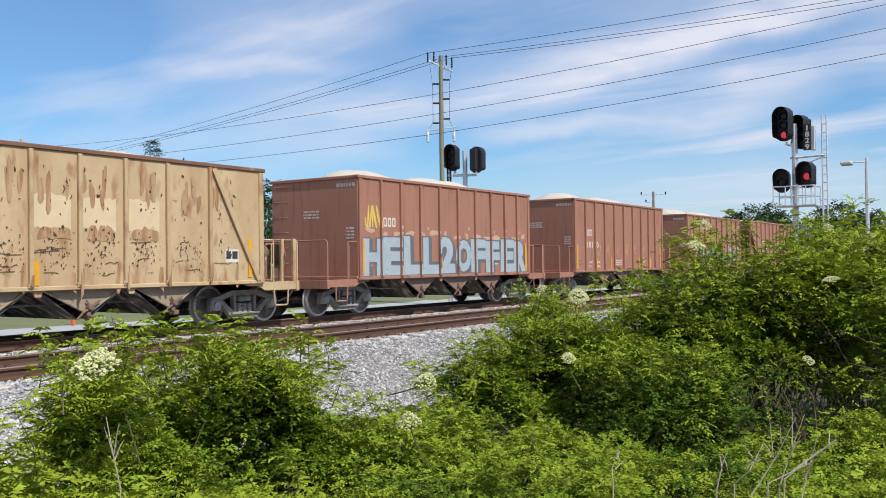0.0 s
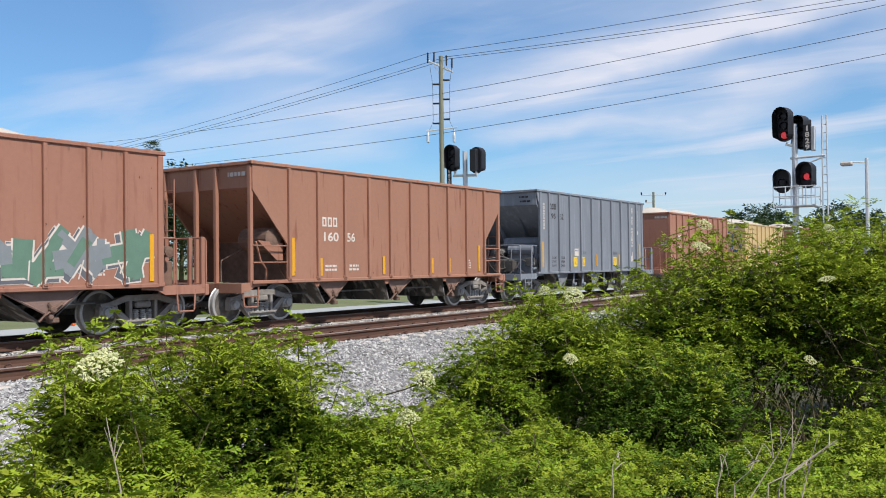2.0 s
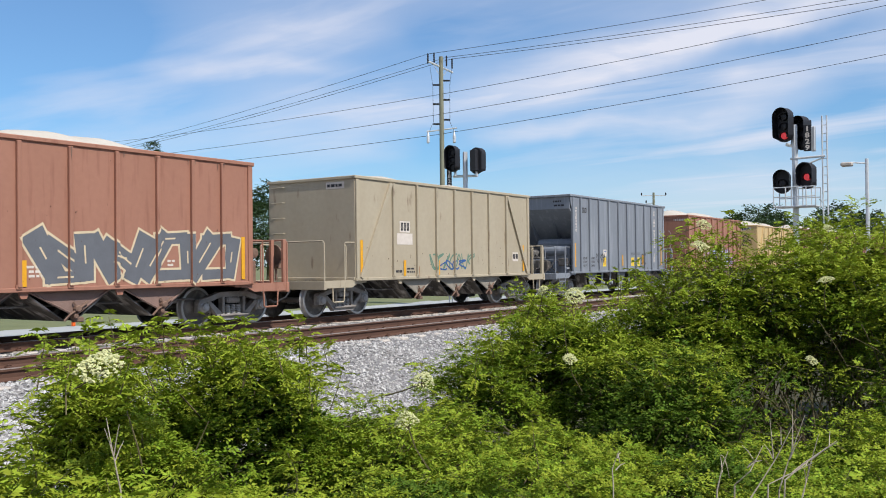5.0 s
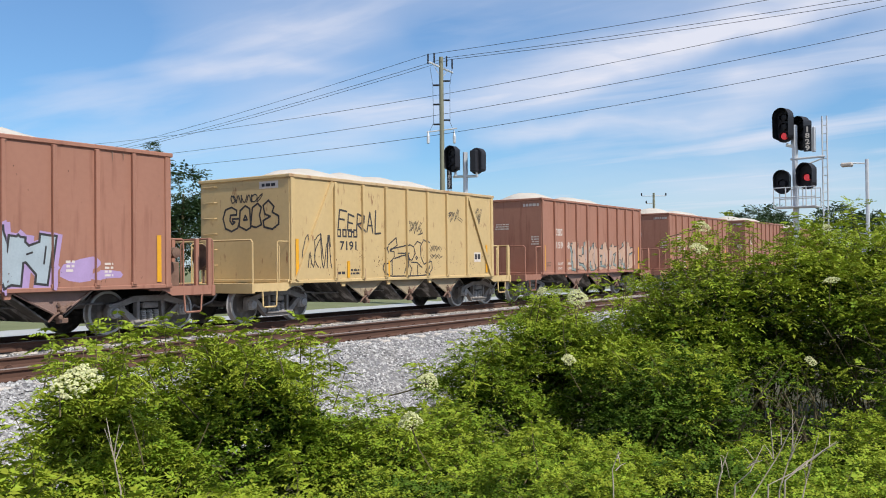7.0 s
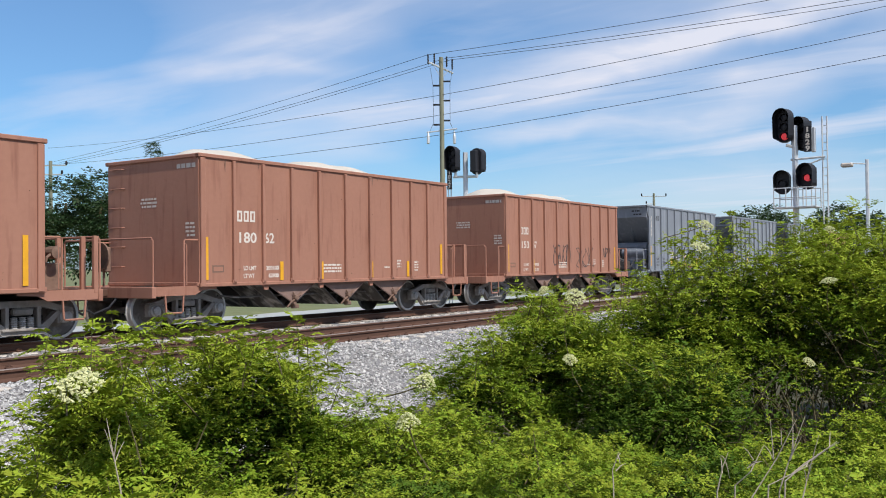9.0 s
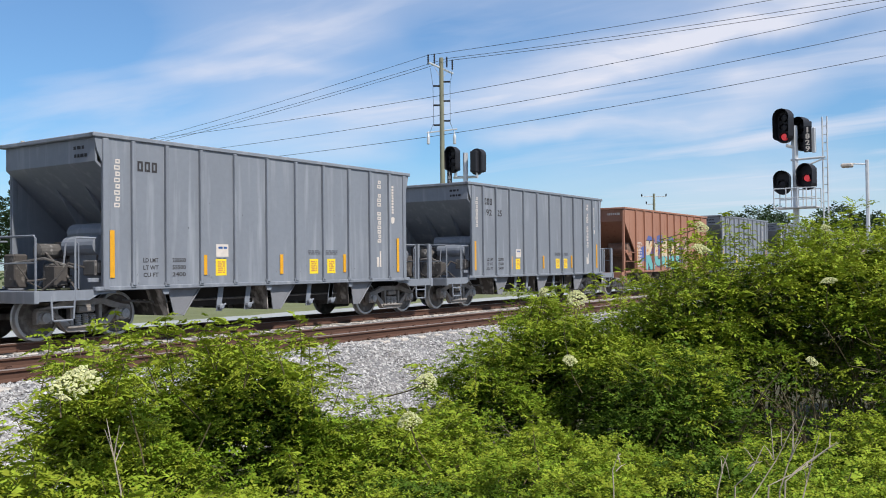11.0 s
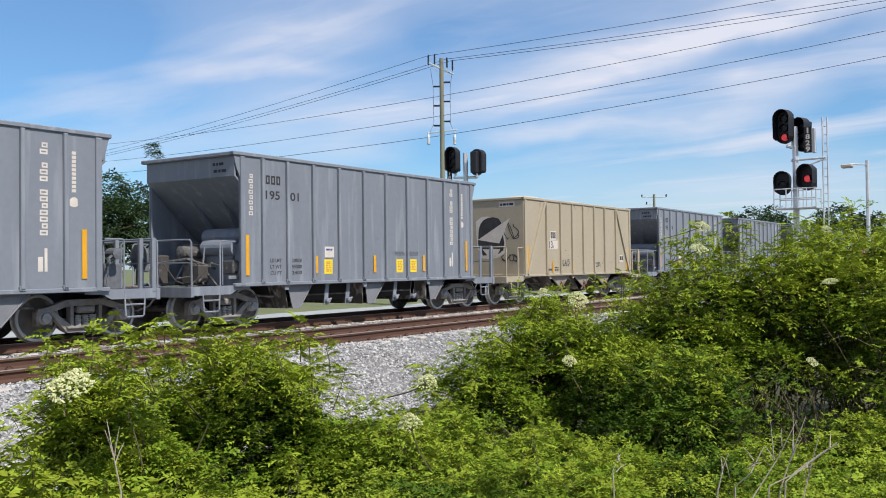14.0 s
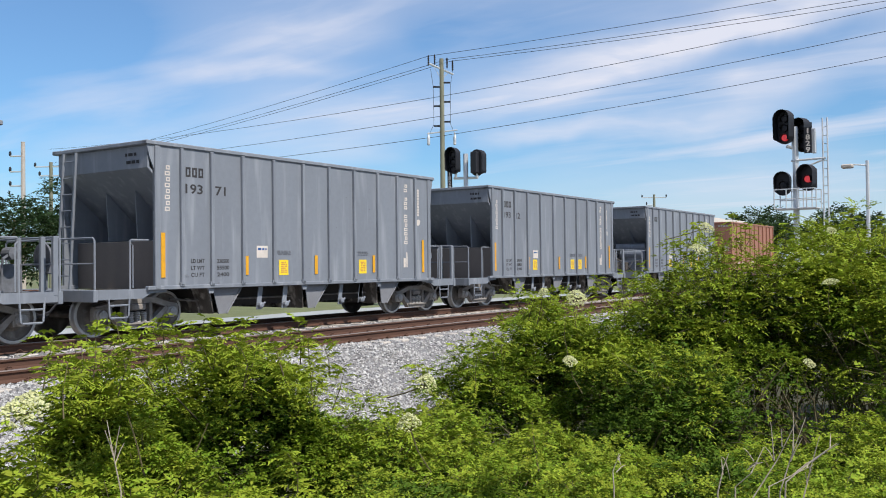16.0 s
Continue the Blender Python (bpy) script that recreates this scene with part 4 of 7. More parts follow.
            for y in (ya, ya + 0.45):
                tube(bm, [(e * (h + 0.09), y, H - 0.3), (e * (h + 0.09), y, 0.5)], 0.02, 4)
            for i in range(9):
                z = 0.62 + i * 0.33
                tube(bm, [(e * (h + 0.09), ya, z), (e * (h + 0.09), ya + 0.45, z)], 0.013, 5)
            part("ladder", bm, paint, car)
            bm = B()
            for z in (1.45, 1.85):
                tube(bm, [(e * (h - 0.02), -HALF, z), (e * (h - 1.3), -HALF, z)], 0.018, 5)
            part("side_rail", bm, paint, car)
        if kind == "G":
            bm = B()
            prism(bm, [(e * x, z) for x, z in ((h - 0.28, H - 0.09), (h + 0.02, H - 0.09), (h - 0.05, H - 0.35), (h - 0.24, H - 0.75))], -HALF - 0.02, -HALF + 0.01)
            part("corner_gusset", bm, paint, car)
    bm = B()
    box(bm, *sorted((e * (h + out - 0.1), e * (h + 1.74))), -0.09, 0.09, 0.77, 0.93, 0.02)
    box(bm, *sorted((e * (h + 1.60), e * (h + 1.84))), -0.15, 0.15, 0.70, 0.99, 0.05)
    part("coupler", bm, M["rail"], car)
    bm = B()
    tube(bm, [(e * (h + out), -0.35, 0.75), (e * (h + out + 0.2), -0.35, 0.55), (e * (h + out + 0.5), -0.25, 0.42), (e * (h + out + 0.62), -0.2, 0.5)], 0.025, 6)
    part("air_hose", bm, M["black"], car)
    add_bogie(car, e * (h - (0.8 if kind == "O" else 0.15 if kind == "G" else 0.1)))


def make_wagon(kind, flip=False):
    """A hopper wagon of one kind, its base on the rails at the middle of its length; it runs towards -x."""
    L, H, paint = LENGTH[kind], HEIGHT[kind], M[PAINT[kind]]
    h = L / 2
    car = thing("hopper_wagon", pose(0, TRAIN_TRACK, 0), LABEL[kind], "hopper wagon", "wagons of the train")
    inset = 0.16 if kind == "G" else 0.0
    for s in (-1, 1):
        bm = B()
        if kind == "O":
            cut = 1.15
            prism(bm, ((-h, H - 0.1), (-h, H - 0.68), (-h + cut, H - 1.95), (-h + cut, SILL), (h - cut, SILL), (h - cut, H - 1.95),
                       (h, H - 0.68), (h, H - 0.1)), s * HALF - 0.02, s * HALF + 0.02)
        else:
            box(bm, -h + inset, h - inset, s * HALF - 0.02, s * HALF + 0.02, SILL, H - 0.08)
        part("side_sheet", bm, paint, car)
        bm = B()
        box(bm, -h - 0.06, h + 0.06, s * HALF - 0.06, s * HALF + 0.085, H - 0.09, H, 0.015)
        part("top_chord", bm, M["rusty_chord"] if kind == "R" else M["rusty_yellow"] if kind == "Y" else paint, car)
        bm = B()
        box(bm, -h - 0.02, h + 0.02, s * HALF - 0.05, s * HALF + 0.06, SILL - 0.055, SILL + 0.03, 0.012)
        part("side_sill", bm, paint, car)
        for e in (-1, 1):
            if kind in "YRT":
                bm = B()
                x0, z0, x1, z1 = h - 1.55, H - 0.12, h - 0.18, SILL + 0.03
                d = Vector((x1 - x0, 0, z1 - z0)).normalized()
                nx, nz = d.z * 0.06, -d.x * 0.06
                prism(bm, [(e * x, z) for x, z in ((x0 - nx, z0 - nz), (x0 + nx, z0 + nz), (x1 + nx, z1 + nz), (x1 - nx, z1 - nz))],
                      *sorted((s * (HALF + 0.018), s * (HALF + 0.085))))
                part("end_brace", bm, paint, car)
    bm = B()
    box(bm, -0.042, 0.042, -0.035, 0.045, SILL + 0.035, H - 0.1, 0.012)
    box(bm, -0.06, 0.06, -0.035, 0.025, SILL + 0.0, SILL + 0.09, 0.01)
    rib = mesh_of("rib", bm, paint)
    bm = B()
    box(bm, -0.07, 0.07, -0.05, 0.05, SILL - 0.04, H - 0.1, 0.014)
    post = mesh_of("corner_post", bm, paint)
    for s in (-1, 1):
        for x in RIBS[kind]:
            ob = part("rib", rib, None, car)
            ob.location = (x - h, s * (HALF + 0.05), 0)
            ob.rotation_euler = (0, 0, math.pi if s < 0 else 0)
        for e in (-1, 1):
            if kind != "O":
                ob = part("corner_post", post, None, car)
                ob.location = (e * (h - 0.07 - inset), s * (HALF + 0.01), 0)
    for e in (-1, 1):
        bm = B()
        box(bm, e * h - 0.06, e * h + 0.06, -HALF - 0.05, HALF + 0.05, H - 0.09, H - 0.004, 0.015)
        part("end_chord", bm, paint, car)
        add_end(car, kind, e, h, H, paint, (e < 0) != flip)
    tall = {"G": 0.42, "O": 0.5, "Y": 0.72, "R": 0.6, "T": 0.6}.get(kind, 0.7)
    part("load", heap_mesh(L - 0.1, HALF - 0.03, H, (-0.31, 0.05, 0.17) if kind in "BD" else (-0.28, -0.1, 0.05, 0.2) if kind == "Y" else (-0.22, 0.2), tall), None, car, "heaped pale sand load")
    bm = B()
    box(bm, -h - 1.2, h + 1.2, -0.2, 0.2, 0.66, 0.96, 0.01)
    part("centre_sill", bm, M["dark"], car)
    add_underside(car, kind, L, paint)
    return car


# ---- stencils, reflectors and painted tags on the wagons ----
def fitted(polys, x0, z0, x1, z1):
    """Polygons scaled into the rectangle x0, z0, x1, z1."""
    xs = [p[0] for q in polys for p in q]
    zs = [p[1] for q in polys for p in q]
    a, b, c, d = min(xs), max(xs), min(zs), max(zs)
    return [[(x0 + (x - a) / (b - a) * (x1 - x0), z0 + (z - c) / (d - c) * (z1 - z0)) for x, z in q] for q in polys]


def rect(x0, z0, x1, z1):
    return [(x0, z0), (x1, z0), (x1, z1), (x0, z1)]


def clip(poly, a, b):
    """The part of a polygon with a <= x <= b."""
    for lim, sign in ((a, 1), (b, -1)):
        got = []
        for p, q in zip(poly, poly[1:] + poly[:1]):
            ip, iq = sign * (p[0] - lim) >= 0, sign * (q[0] - lim) >= 0
            if ip:
                got.append(p)
            if ip != iq:
                u = (lim - p[0]) / (q[0] - p[0])
                got.append((lim, p[1] + u * (q[1] - p[1])))
        poly = got
        if len(poly) < 3:
            return []
    return poly


FINE_PRINT = ("weight_stencil", "sprayed_cloud", "graffiti", "small_print", "end_stencil", "painted_slogan", "paint_wear", "decal")


def paint_side(car, kind, name, layers, label="", proud=0.0):
    """Paint on the camera's side: layers of (material, polygons), laid over the sheet and over the ribs that they cross."""
    h = LENGTH[kind] / 2
    cuts, x = [], 0.0
    for r in RIBS[kind]:
        cuts += [(x, r - 0.042, HALF + 0.02), (r - 0.042, r + 0.042, HALF + 0.095)]
        x = r + 0.042
    cuts.append((x, LENGTH[kind], HALF + 0.02))
    V, F, mats, names = [], [], [], []
    for k, (mat, polys) in enumerate(layers):
        names.append(mat)
        for j, poly in enumerate(polys):
            lift = 0.003 + 0.0025 * k + 0.0022 * j / len(polys) + proud
            lo, hi = min(p[0] for p in poly), max(p[0] for p in poly)
            for a, b, y in cuts:
                if a < hi and b > lo:
                    got = clip(list(poly), a, b)
                    if len(got) > 2:
                        F.append(list(range(len(V), len(V) + len(got))))
                        V += [(px - h, -y - lift, pz) for px, pz in got]
                        mats.append(k)
    me = bpy.data.meshes.new(name)
    me.from_pydata(V, [], F)
    for m in names:
        me.materials.append(M[m])
    me.polygons.foreach_set("material_index", mats)
    ob = part(name, me, None, car, label)
    return tagged(ob, label, kind="stuff") if name in FINE_PRINT else ob


def paint_end(car, kind, name, layers, label="", depth=0.02):
    """Paint on the leading end sheet: across from the camera's side (0) to the far side, and height."""
    h = LENGTH[kind] / 2
    V, F, mats = [], [], []
    for k, (mat, polys) in enumerate(layers):
        for j, poly in enumerate(polys):
            F.append(list(range(len(V), len(V) + len(poly))))
            V += [(-h - depth - 0.003 - 0.0025 * k - 0.0022 * j / len(polys), -HALF + p[0], p[1]) for p in poly]
            mats.append(k)
    me = bpy.data.meshes.new(name)
    me.from_pydata(V, [], F)
    for m, _ in layers:
        me.materials.append(M[m])
    me.polygons.foreach_set("material_index", mats)
    ob = part(name, me, None, car, label)
    return tagged(ob, label, kind="stuff") if name in FINE_PRINT else ob


def ribbon(pts, w):
    """Flat strokes along a line of (x, z) points."""
    got = []
    for (ax, az), (bx, bz) in zip(pts, pts[1:]):
        d = math.hypot(bx - ax, bz - az) or 1
        nx, nz = -(bz - az) / d * w / 2, (bx - ax) / d * w / 2
        ex, ez = (bx - ax) / d * w * 0.25, (bz - az) / d * w * 0.25
        got.append([(ax + nx - ex, az + nz - ez), (ax - nx - ex, az - nz - ez), (bx - nx + ex, bz - nz + ez), (bx + nx + ex, bz + nz + ez)])
    return got


def scribble(rng, x0, z0, x1, z1, w, n):
    """Handwritten-looking strokes that mean nothing, in a rectangle."""
    got = []
    step = (x1 - x0) / n
    for i in range(n):
        cx, phase = x0 + step * (i + 0.5), rng.uniform(0, 6)
        a, b = rng.integers(1, 4), rng.integers(1, 4)
        pts = [(cx + step * 0.55 * math.sin(a * u + phase) , (z0 + z1) / 2 + (z1 - z0) * 0.5 * math.sin(b * u + phase * 1.7) * rng.uniform(0.9, 1.0))
               for u in np.linspace(0, 3.6, 13)]
        got += ribbon(pts, w)
    return got


def blob(rng, cx, cz, rx, rz, n=14, wob=0.16, lean=0.0):
    pts = []
    k = rng.uniform(0, 6)
    for i in range(n):
        a = math.tau * i / n
        r = 1 + wob * math.sin(2 * a + k) + wob * math.sin(3 * a + 2 * k) * 0.7 + rng.normal(0, 0.03)
        c, s = math.cos(a), math.sin(a)
        sq = (abs(c) ** 4 + abs(s) ** 4) ** -0.25
        pts.append((cx + rx * r * c * sq + lean * rz * s, cz + rz * r * s * sq))
    return pts


def scaled(poly, k, dx=0, dz=0):
    mx = sum(p[0] for p in poly) / len(poly)
    mz = sum(p[1] for p in poly) / len(poly)
    return [(mx + (x - mx) * k + dx, mz + (z - mz) * k + dz) for x, z in poly]


def slab(x0, z0, x1, z1, w0, w1):
    """A bar from x0, z0 to x1, z1 that swells from one width to another."""
    d = math.hypot(x1 - x0, z1 - z0) or 1
    nx, nz = -(z1 - z0) / d, (x1 - x0) / d
    return [(x0 + nx * w0 / 2, z0 + nz * w0 / 2), (x0 - nx * w0 / 2, z0 - nz * w0 / 2), (x1 - nx * w1 / 2, z1 - nz * w1 / 2), (x1 + nx * w1 / 2, z1 + nz * w1 / 2)]


def throwup(seed, x0, z0, x1, z1, n, fills, outline, back=None, inner=None):
    """A row of interlocked slabs with outlines, like sprayed letters, but no words. Gives layers for paint_side, letter by letter."""
    rng = np.random.default_rng(seed)
    w, hgt = (x1 - x0) / n, z1 - z0
    for i in range(n):
        backs, lines, tops, lows, ins = [], [], [], [], []
        l, r = x0 + w * (i + 0.16), x0 + w * (i + 0.84)
        bars_here = []
        for c in (l, r):
            tilt = rng.normal(0, 0.12) * w
            bars_here.append((c - tilt, z0 + 0.03 + rng.uniform(0, 0.08), c + tilt, z1 - rng.uniform(0, 0.16), w * rng.uniform(0.24, 0.36), w * rng.uniform(0.28, 0.42)))
        pick = rng.integers(4)
        mid = z0 + hgt * rng.uniform(0.42, 0.6)
        if pick in (0, 2):
            bars_here.append((l, mid, r, mid + rng.normal(0, 0.12), hgt * 0.2, hgt * 0.24))
        if pick in (1, 2):
            bars_here.append((l, z1 - 0.14, r, z1 - 0.1, hgt * 0.2, hgt * 0.24))
        if pick in (1, 3):
            bars_here.append((l, z0 + 0.14, r, z0 + 0.16, hgt * 0.22, hgt * 0.2))
        if pick in (0, 3):
            bars_here.append((l, z1 - 0.2, r, z0 + 0.25, w * 0.22, w * 0.3))
        for q in bars_here:
            edge = 0.045
            d = math.hypot(q[2] - q[0], q[3] - q[1]) or 1
            ux, uz = (q[2] - q[0]) / d * edge, (q[3] - q[1]) / d * edge
            lines.append(slab(q[0] - ux, q[1] - uz, q[2] + ux, q[3] + uz, q[4] + 2 * edge, q[5] + 2 * edge))
            backs.append(slab(q[0] - ux * 3 + 0.07, q[1] - uz * 2 - 0.02, q[2] + ux * 3 + 0.07, q[3] + uz * 2 - 0.02, q[4] + 5 * edge, q[5] + 5 * edge))
            p = slab(*q)
            tops.append(p)
            cut = z0 + hgt * rng.uniform(0.42, 0.5)
            lows.append([(x, min(z, cut)) for x, z in p])
            if rng.random() < 0.7:
                u, v = rng.uniform(0.2, 0.5), rng.uniform(0.55, 0.85)
                ins += ribbon([(q[0] + (q[2] - q[0]) * k, q[1] + (q[3] - q[1]) * k) for k in (u, v)], 0.035)
        layers = [(back, backs)] if back else []
        layers += [(outline, lines), (fills[0], tops)]
        if len(fills) > 1:
            layers.append((fills[1], lows))
        yield layers + [(inner or outline, ins)]


def below(poly, z):
    """The part of a polygon under a height."""
    return [(x, h) for h, x in clip([(h, x) for x, h in poly], -9.0, z)]


def sprayed_word(car, kind, text, x0, z0, x1, z1, rng, label, outline, fill, shade=None, low=None, streak=None, wobble=0.06, fat=(0.06, 0.11)):
    """Fat sprayed letters, each a piece of its own: a shade thrown to one side, an outline, a fill, a second fill low down."""
    w = (x1 - x0) / len(text)
    for i, ch in enumerate(text):
        a, b = x0 + w * i - 0.02, x0 + w * (i + 1) - w * 0.04
        d, u, lean = rng.normal(0, wobble), rng.normal(0, wobble), rng.normal(0, wobble) * 1.5

        def shaped(bold, grow):
            got = fitted(letters(ch, 1.0, bold), a - grow, z0 + max(0, d) - grow * 0.6, b + grow, z1 + u + grow)
            return [[(x + lean * (z - z0) / (z1 - z0), max(z, SILL + 0.02)) for x, z in q] for q in got]
        layers = []
        if shade:
            layers.append((shade, [[(x + 0.09, max(z - 0.05, SILL + 0.02)) for x, z in q] for q in shaped(fat[1], 0.05)]))
        layers += [(outline, shaped(fat[1], 0.04)), (fill, shaped(fat[0], 0.0))]
        if low:
            cut = z0 + (z1 - z0) * rng.uniform(0.44, 0.52)
            layers.append((low, [q for q in (below(p, cut) for p in shaped(fat[0], 0.0)) if len(q) > 2]))
        if streak:
            layers.append((streak, ribbon([(a + w * 0.2, z0 + (z1 - z0) * 0.62), (a + w * 0.34, z0 + (z1 - z0) * 0.68)], 0.1) + ribbon([(a + w * 0.62, z1 - 0.3), (a + w * 0.72, z1 - 0.2)], 0.08)))
        paint_side(car, kind, "graffiti_letter", layers, label, 0.0004 * (i % 2))


def wild_row(rng, x0, z0, x1, z1, n, fill, edge, line, alt):
    """Interlocked angular letters that spell nothing: per letter, layers of a coloured edge, a dark outline and pale arms."""
    w = (x1 - x0) / n
    for i in range(n):
        c = x0 + w * (i + 0.5)
        arms = []
        for k in range(4):
            sx, sz = c + rng.uniform(-0.4, 0.4) * w, rng.uniform(z0 + 0.05, z0 + 0.3)
            ex, ez = c + rng.uniform(-0.65, 0.65) * w, rng.uniform(z1 - 0.4, z1)
            if k == 3:
                sx, ex, sz = c - 0.6 * w, c + 0.6 * w, (z0 + z1) / 2 + rng.normal(0, 0.12)
                ez = sz + rng.normal(0.1, 0.15)
            arms.append((sx, sz, ex, ez, w * rng.uniform(0.22, 0.4), w * rng.uniform(0.12, 0.42)))
        grown = [slab(a, b, d, e, f + 0.08, g + 0.08) for a, b, d, e, f, g in arms]
        thrown = [[(x - 0.1, max(z0, z - 0.07)) for x, z in p] for p in grown]
        tops = [slab(*a) for a in arms]
        yield [(line, [scaled(p, 1.06) for p in thrown]), (edge, thrown), (line, grown), (fill, tops), (alt, [scaled(tops[i % 3], 0.6)]),
               (line, ribbon([(c - 0.1, z0 + 0.1), (c + rng.normal(0, 0.1), z0 + 0.45)], 0.03))]


AMBER = {"B": ((0.16, 1.1, 2.05), (1.97, 1.05, 1.53), (3.98, 1.05, 1.53), (9.36, 1.08, 2.05)), "Y": ((0.22, 1.12, 2.05), (2.2, 1.05, 1.5), (3.95, 1.05, 1.5), (9.3, 1.1, 2.0)),
         "G": ((0.37, 1.2, 2.14), (2.75, 1.22, 1.66), (5.14, 1.21, 1.68), (7.5, 1.22, 1.69), (9.86, 1.2, 2.15)),
         "O": ((1.35, 1.12, 2.05), (2.37, 1.1, 1.55), (5.0, 1.1, 1.6), (7.4, 1.1, 1.55), (8.35, 1.1, 1.55), (10.1, 1.12, 1.95))}
AMBER["D"], AMBER["R"], AMBER["T"] = ((0.16, 1.1, 2.05), (2.52, 1.05, 1.5), (3.98, 1.05, 1.5), (6.02, 1.05, 1.5), (7.72, 1.05, 1.5), (9.45, 1.1, 2.0)), AMBER["Y"], AMBER["Y"]
def bars(x0, z0, x1, z1, rows, rng):
    """Lines of small print too small to read: broken bars."""
    got, dz = [], (z1 - z0) / rows
    for i in range(rows):
        x = x0 + rng.uniform(0, 0.1) * (x1 - x0)
        while x < x1 - 0.02:
            w = rng.uniform(0.05, 0.16)
            got.append(rect(x, z0 + i * dz + dz * 0.2, min(x1, x + w), z0 + i * dz + dz * 0.75))
            x += w + 0.03
    return got


def hollow(x0, z0, x1, z1, t):
    """A plain frame of thin bars."""
    return [rect(x0, z0, x0 + t, z1), rect(x1 - t, z0, x1, z1), rect(x0 + t, z1 - t, x1 - t, z1), rect(x0 + t, z0, x1 - t, z0 + t)]


def blocks(n, x0, z0, x1, z1):
    """A mark of n plain frames."""
    w = (x1 - x0) / n
    return sum((hollow(x0 + i * w + w * 0.1, z0, x0 + (i + 1) * w - w * 0.14, z1, 0.045) for i in range(n)), [])


OWN_AMBER = {2: ((0.23, 1.1, 2.05), (1.91, 1.05, 1.53), (3.56, 1.05, 1.53), (5.02, 1.05, 1.53), (6.73, 1.05, 1.53), (8.09, 1.05, 1.53), (9.38, 1.08, 2.0)),
             14: ((0.16, 1.1, 2.05), (2.51, 1.05, 1.53), (4.57, 1.05, 1.53), (9.28, 1.08, 2.0))}
DECALS = {5: (3.0, 3.73, 6.91), 21: (2.96, 6.01, 6.77), 26: (3.82, 6.87), 25: (3.0, 3.73, 6.91)}
CARD = {21: 2.97, 26: 3.08, 25: 2.95}


def mark_wagon(car, kind, i):
    rng = np.random.default_rng(100 + i)
    L, H = LENGTH[kind], HEIGHT[kind]
    for x, z0, z1 in OWN_AMBER.get(i, AMBER[kind]):
        paint_side(car, kind, "reflector", [("amber", [rect(x - 0.055, z0, x + 0.055, z1)])], "amber reflector strip", 0.016)
    ink = "black_mark" if kind in "GYRT" else "white"
    number = NUMBERS.get(i, "")
    limit, light = {2: ("200000", "63000"), 14: ("200700", "62300"), 15: ("200100", "62900")}.get(i, ("200900", "62100"))
    if kind in "BD":
        paint_side(car, kind, "company_mark", [(ink, blocks(3, 1.07, 2.42, 1.68, 2.67))])
        if number:
            for some, x0, x1 in ((number[:3], 1.15, 1.70), (number[3:], 1.95, 2.28)):
                paint_side(car, kind, "wagon_number", [(ink, fitted(letters(some, 0.3), x0, 1.93, x1, 2.18))])
        for line, x0, z0, x1 in (("LD LMT", 1.28, 1.30, 1.68), (limit, 2.0, 1.30, 2.43), ("LT WT", 1.28, 1.12, 1.62), (light, 2.08, 1.12, 2.43)):
            paint_side(car, kind, "weight_stencil", [(ink, fitted(letters(line, 0.1, 0.003), x0, z0, x1, z0 + 0.1))])
        paint_side(car, kind, "small_print", [(ink, bars(4.02, 1.2, 4.75, 1.45, 3, rng) + bars(6.6, 1.3, 6.85, 1.36, 1, rng) + bars(7.2, 1.3, 7.4, 1.55, 3, rng) + bars(8.05, 1.2, 8.25, 1.5, 4, rng))])
        paint_side(car, kind, "number_plate_holder", [("rusty_" + kind, [rect(0.34, 1.26, 0.68, 1.42)]), (PAINT[kind], [rect(0.37, 1.29, 0.65, 1.39)])])
        paint_end(car, kind, "end_stencil", [("white", bars(0.08, H - 0.34, 0.75, H - 0.16, 1, rng)), ("white", bars(1.35, H - 1.15, 1.95, H - 0.9, 3, rng)), ("white", bars(0.1, 2.05, 0.42, 2.4, 4, rng))])
    elif kind in "YRT":
        if kind == "T":
            paint_side(car, kind, "company_mark", [("white", [rect(1.98, 2.3, 2.48, 2.62), rect(1.85, 1.95, 2.6, 2.27)]), ("black_mark", blocks(3, 2.02, 2.35, 2.45, 2.58))])
            if number:
                paint_side(car, kind, "wagon_number", [("black_mark", fitted(letters(number, 0.3), 1.9, 1.97, 2.55, 2.25))])
        elif kind == "Y":
            paint_side(car, kind, "company_mark", [("black_mark", blocks(4, 1.72, 2.12, 2.62, 2.34))])
            paint_side(car, kind, "wagon_number", [("black_mark", fitted(letters(number, 0.3), 1.86, 1.78, 2.55, 2.02))])
        paint_side(car, kind, "small_print", [("black_mark", bars(1.75, 1.12, 2.1, 1.25, 1, rng) + bars(2.3, 1.12, 2.7, 1.3, 2, rng))])
        paint_side(car, kind, "decal", [("white", [rect(8.55, 1.45, 8.95, 1.75)]), ("black_mark", [rect(8.58, 1.53, 8.72, 1.7), rect(8.76, 1.53, 8.92, 1.7)])])
        paint_end(car, kind, "end_stencil", [("white", [rect(0.35, H - 0.33, 1.0, H - 0.15)]), ("black_mark", bars(0.4, H - 0.31, 0.95, H - 0.17, 1, rng))])
    elif kind == "G":
        paint_side(car, kind, "company_mark", [(ink, blocks(3, 0.97, 3.36, 1.5, 3.57))])
        if number:
            for some, x0, x1 in ((number[:3], 0.98, 1.46), (number[3:], 1.82, 2.13)):
                paint_side(car, kind, "wagon_number", [(ink, fitted(letters(some, 0.2, 0.006), x0, 3.0, x1, 3.21))])
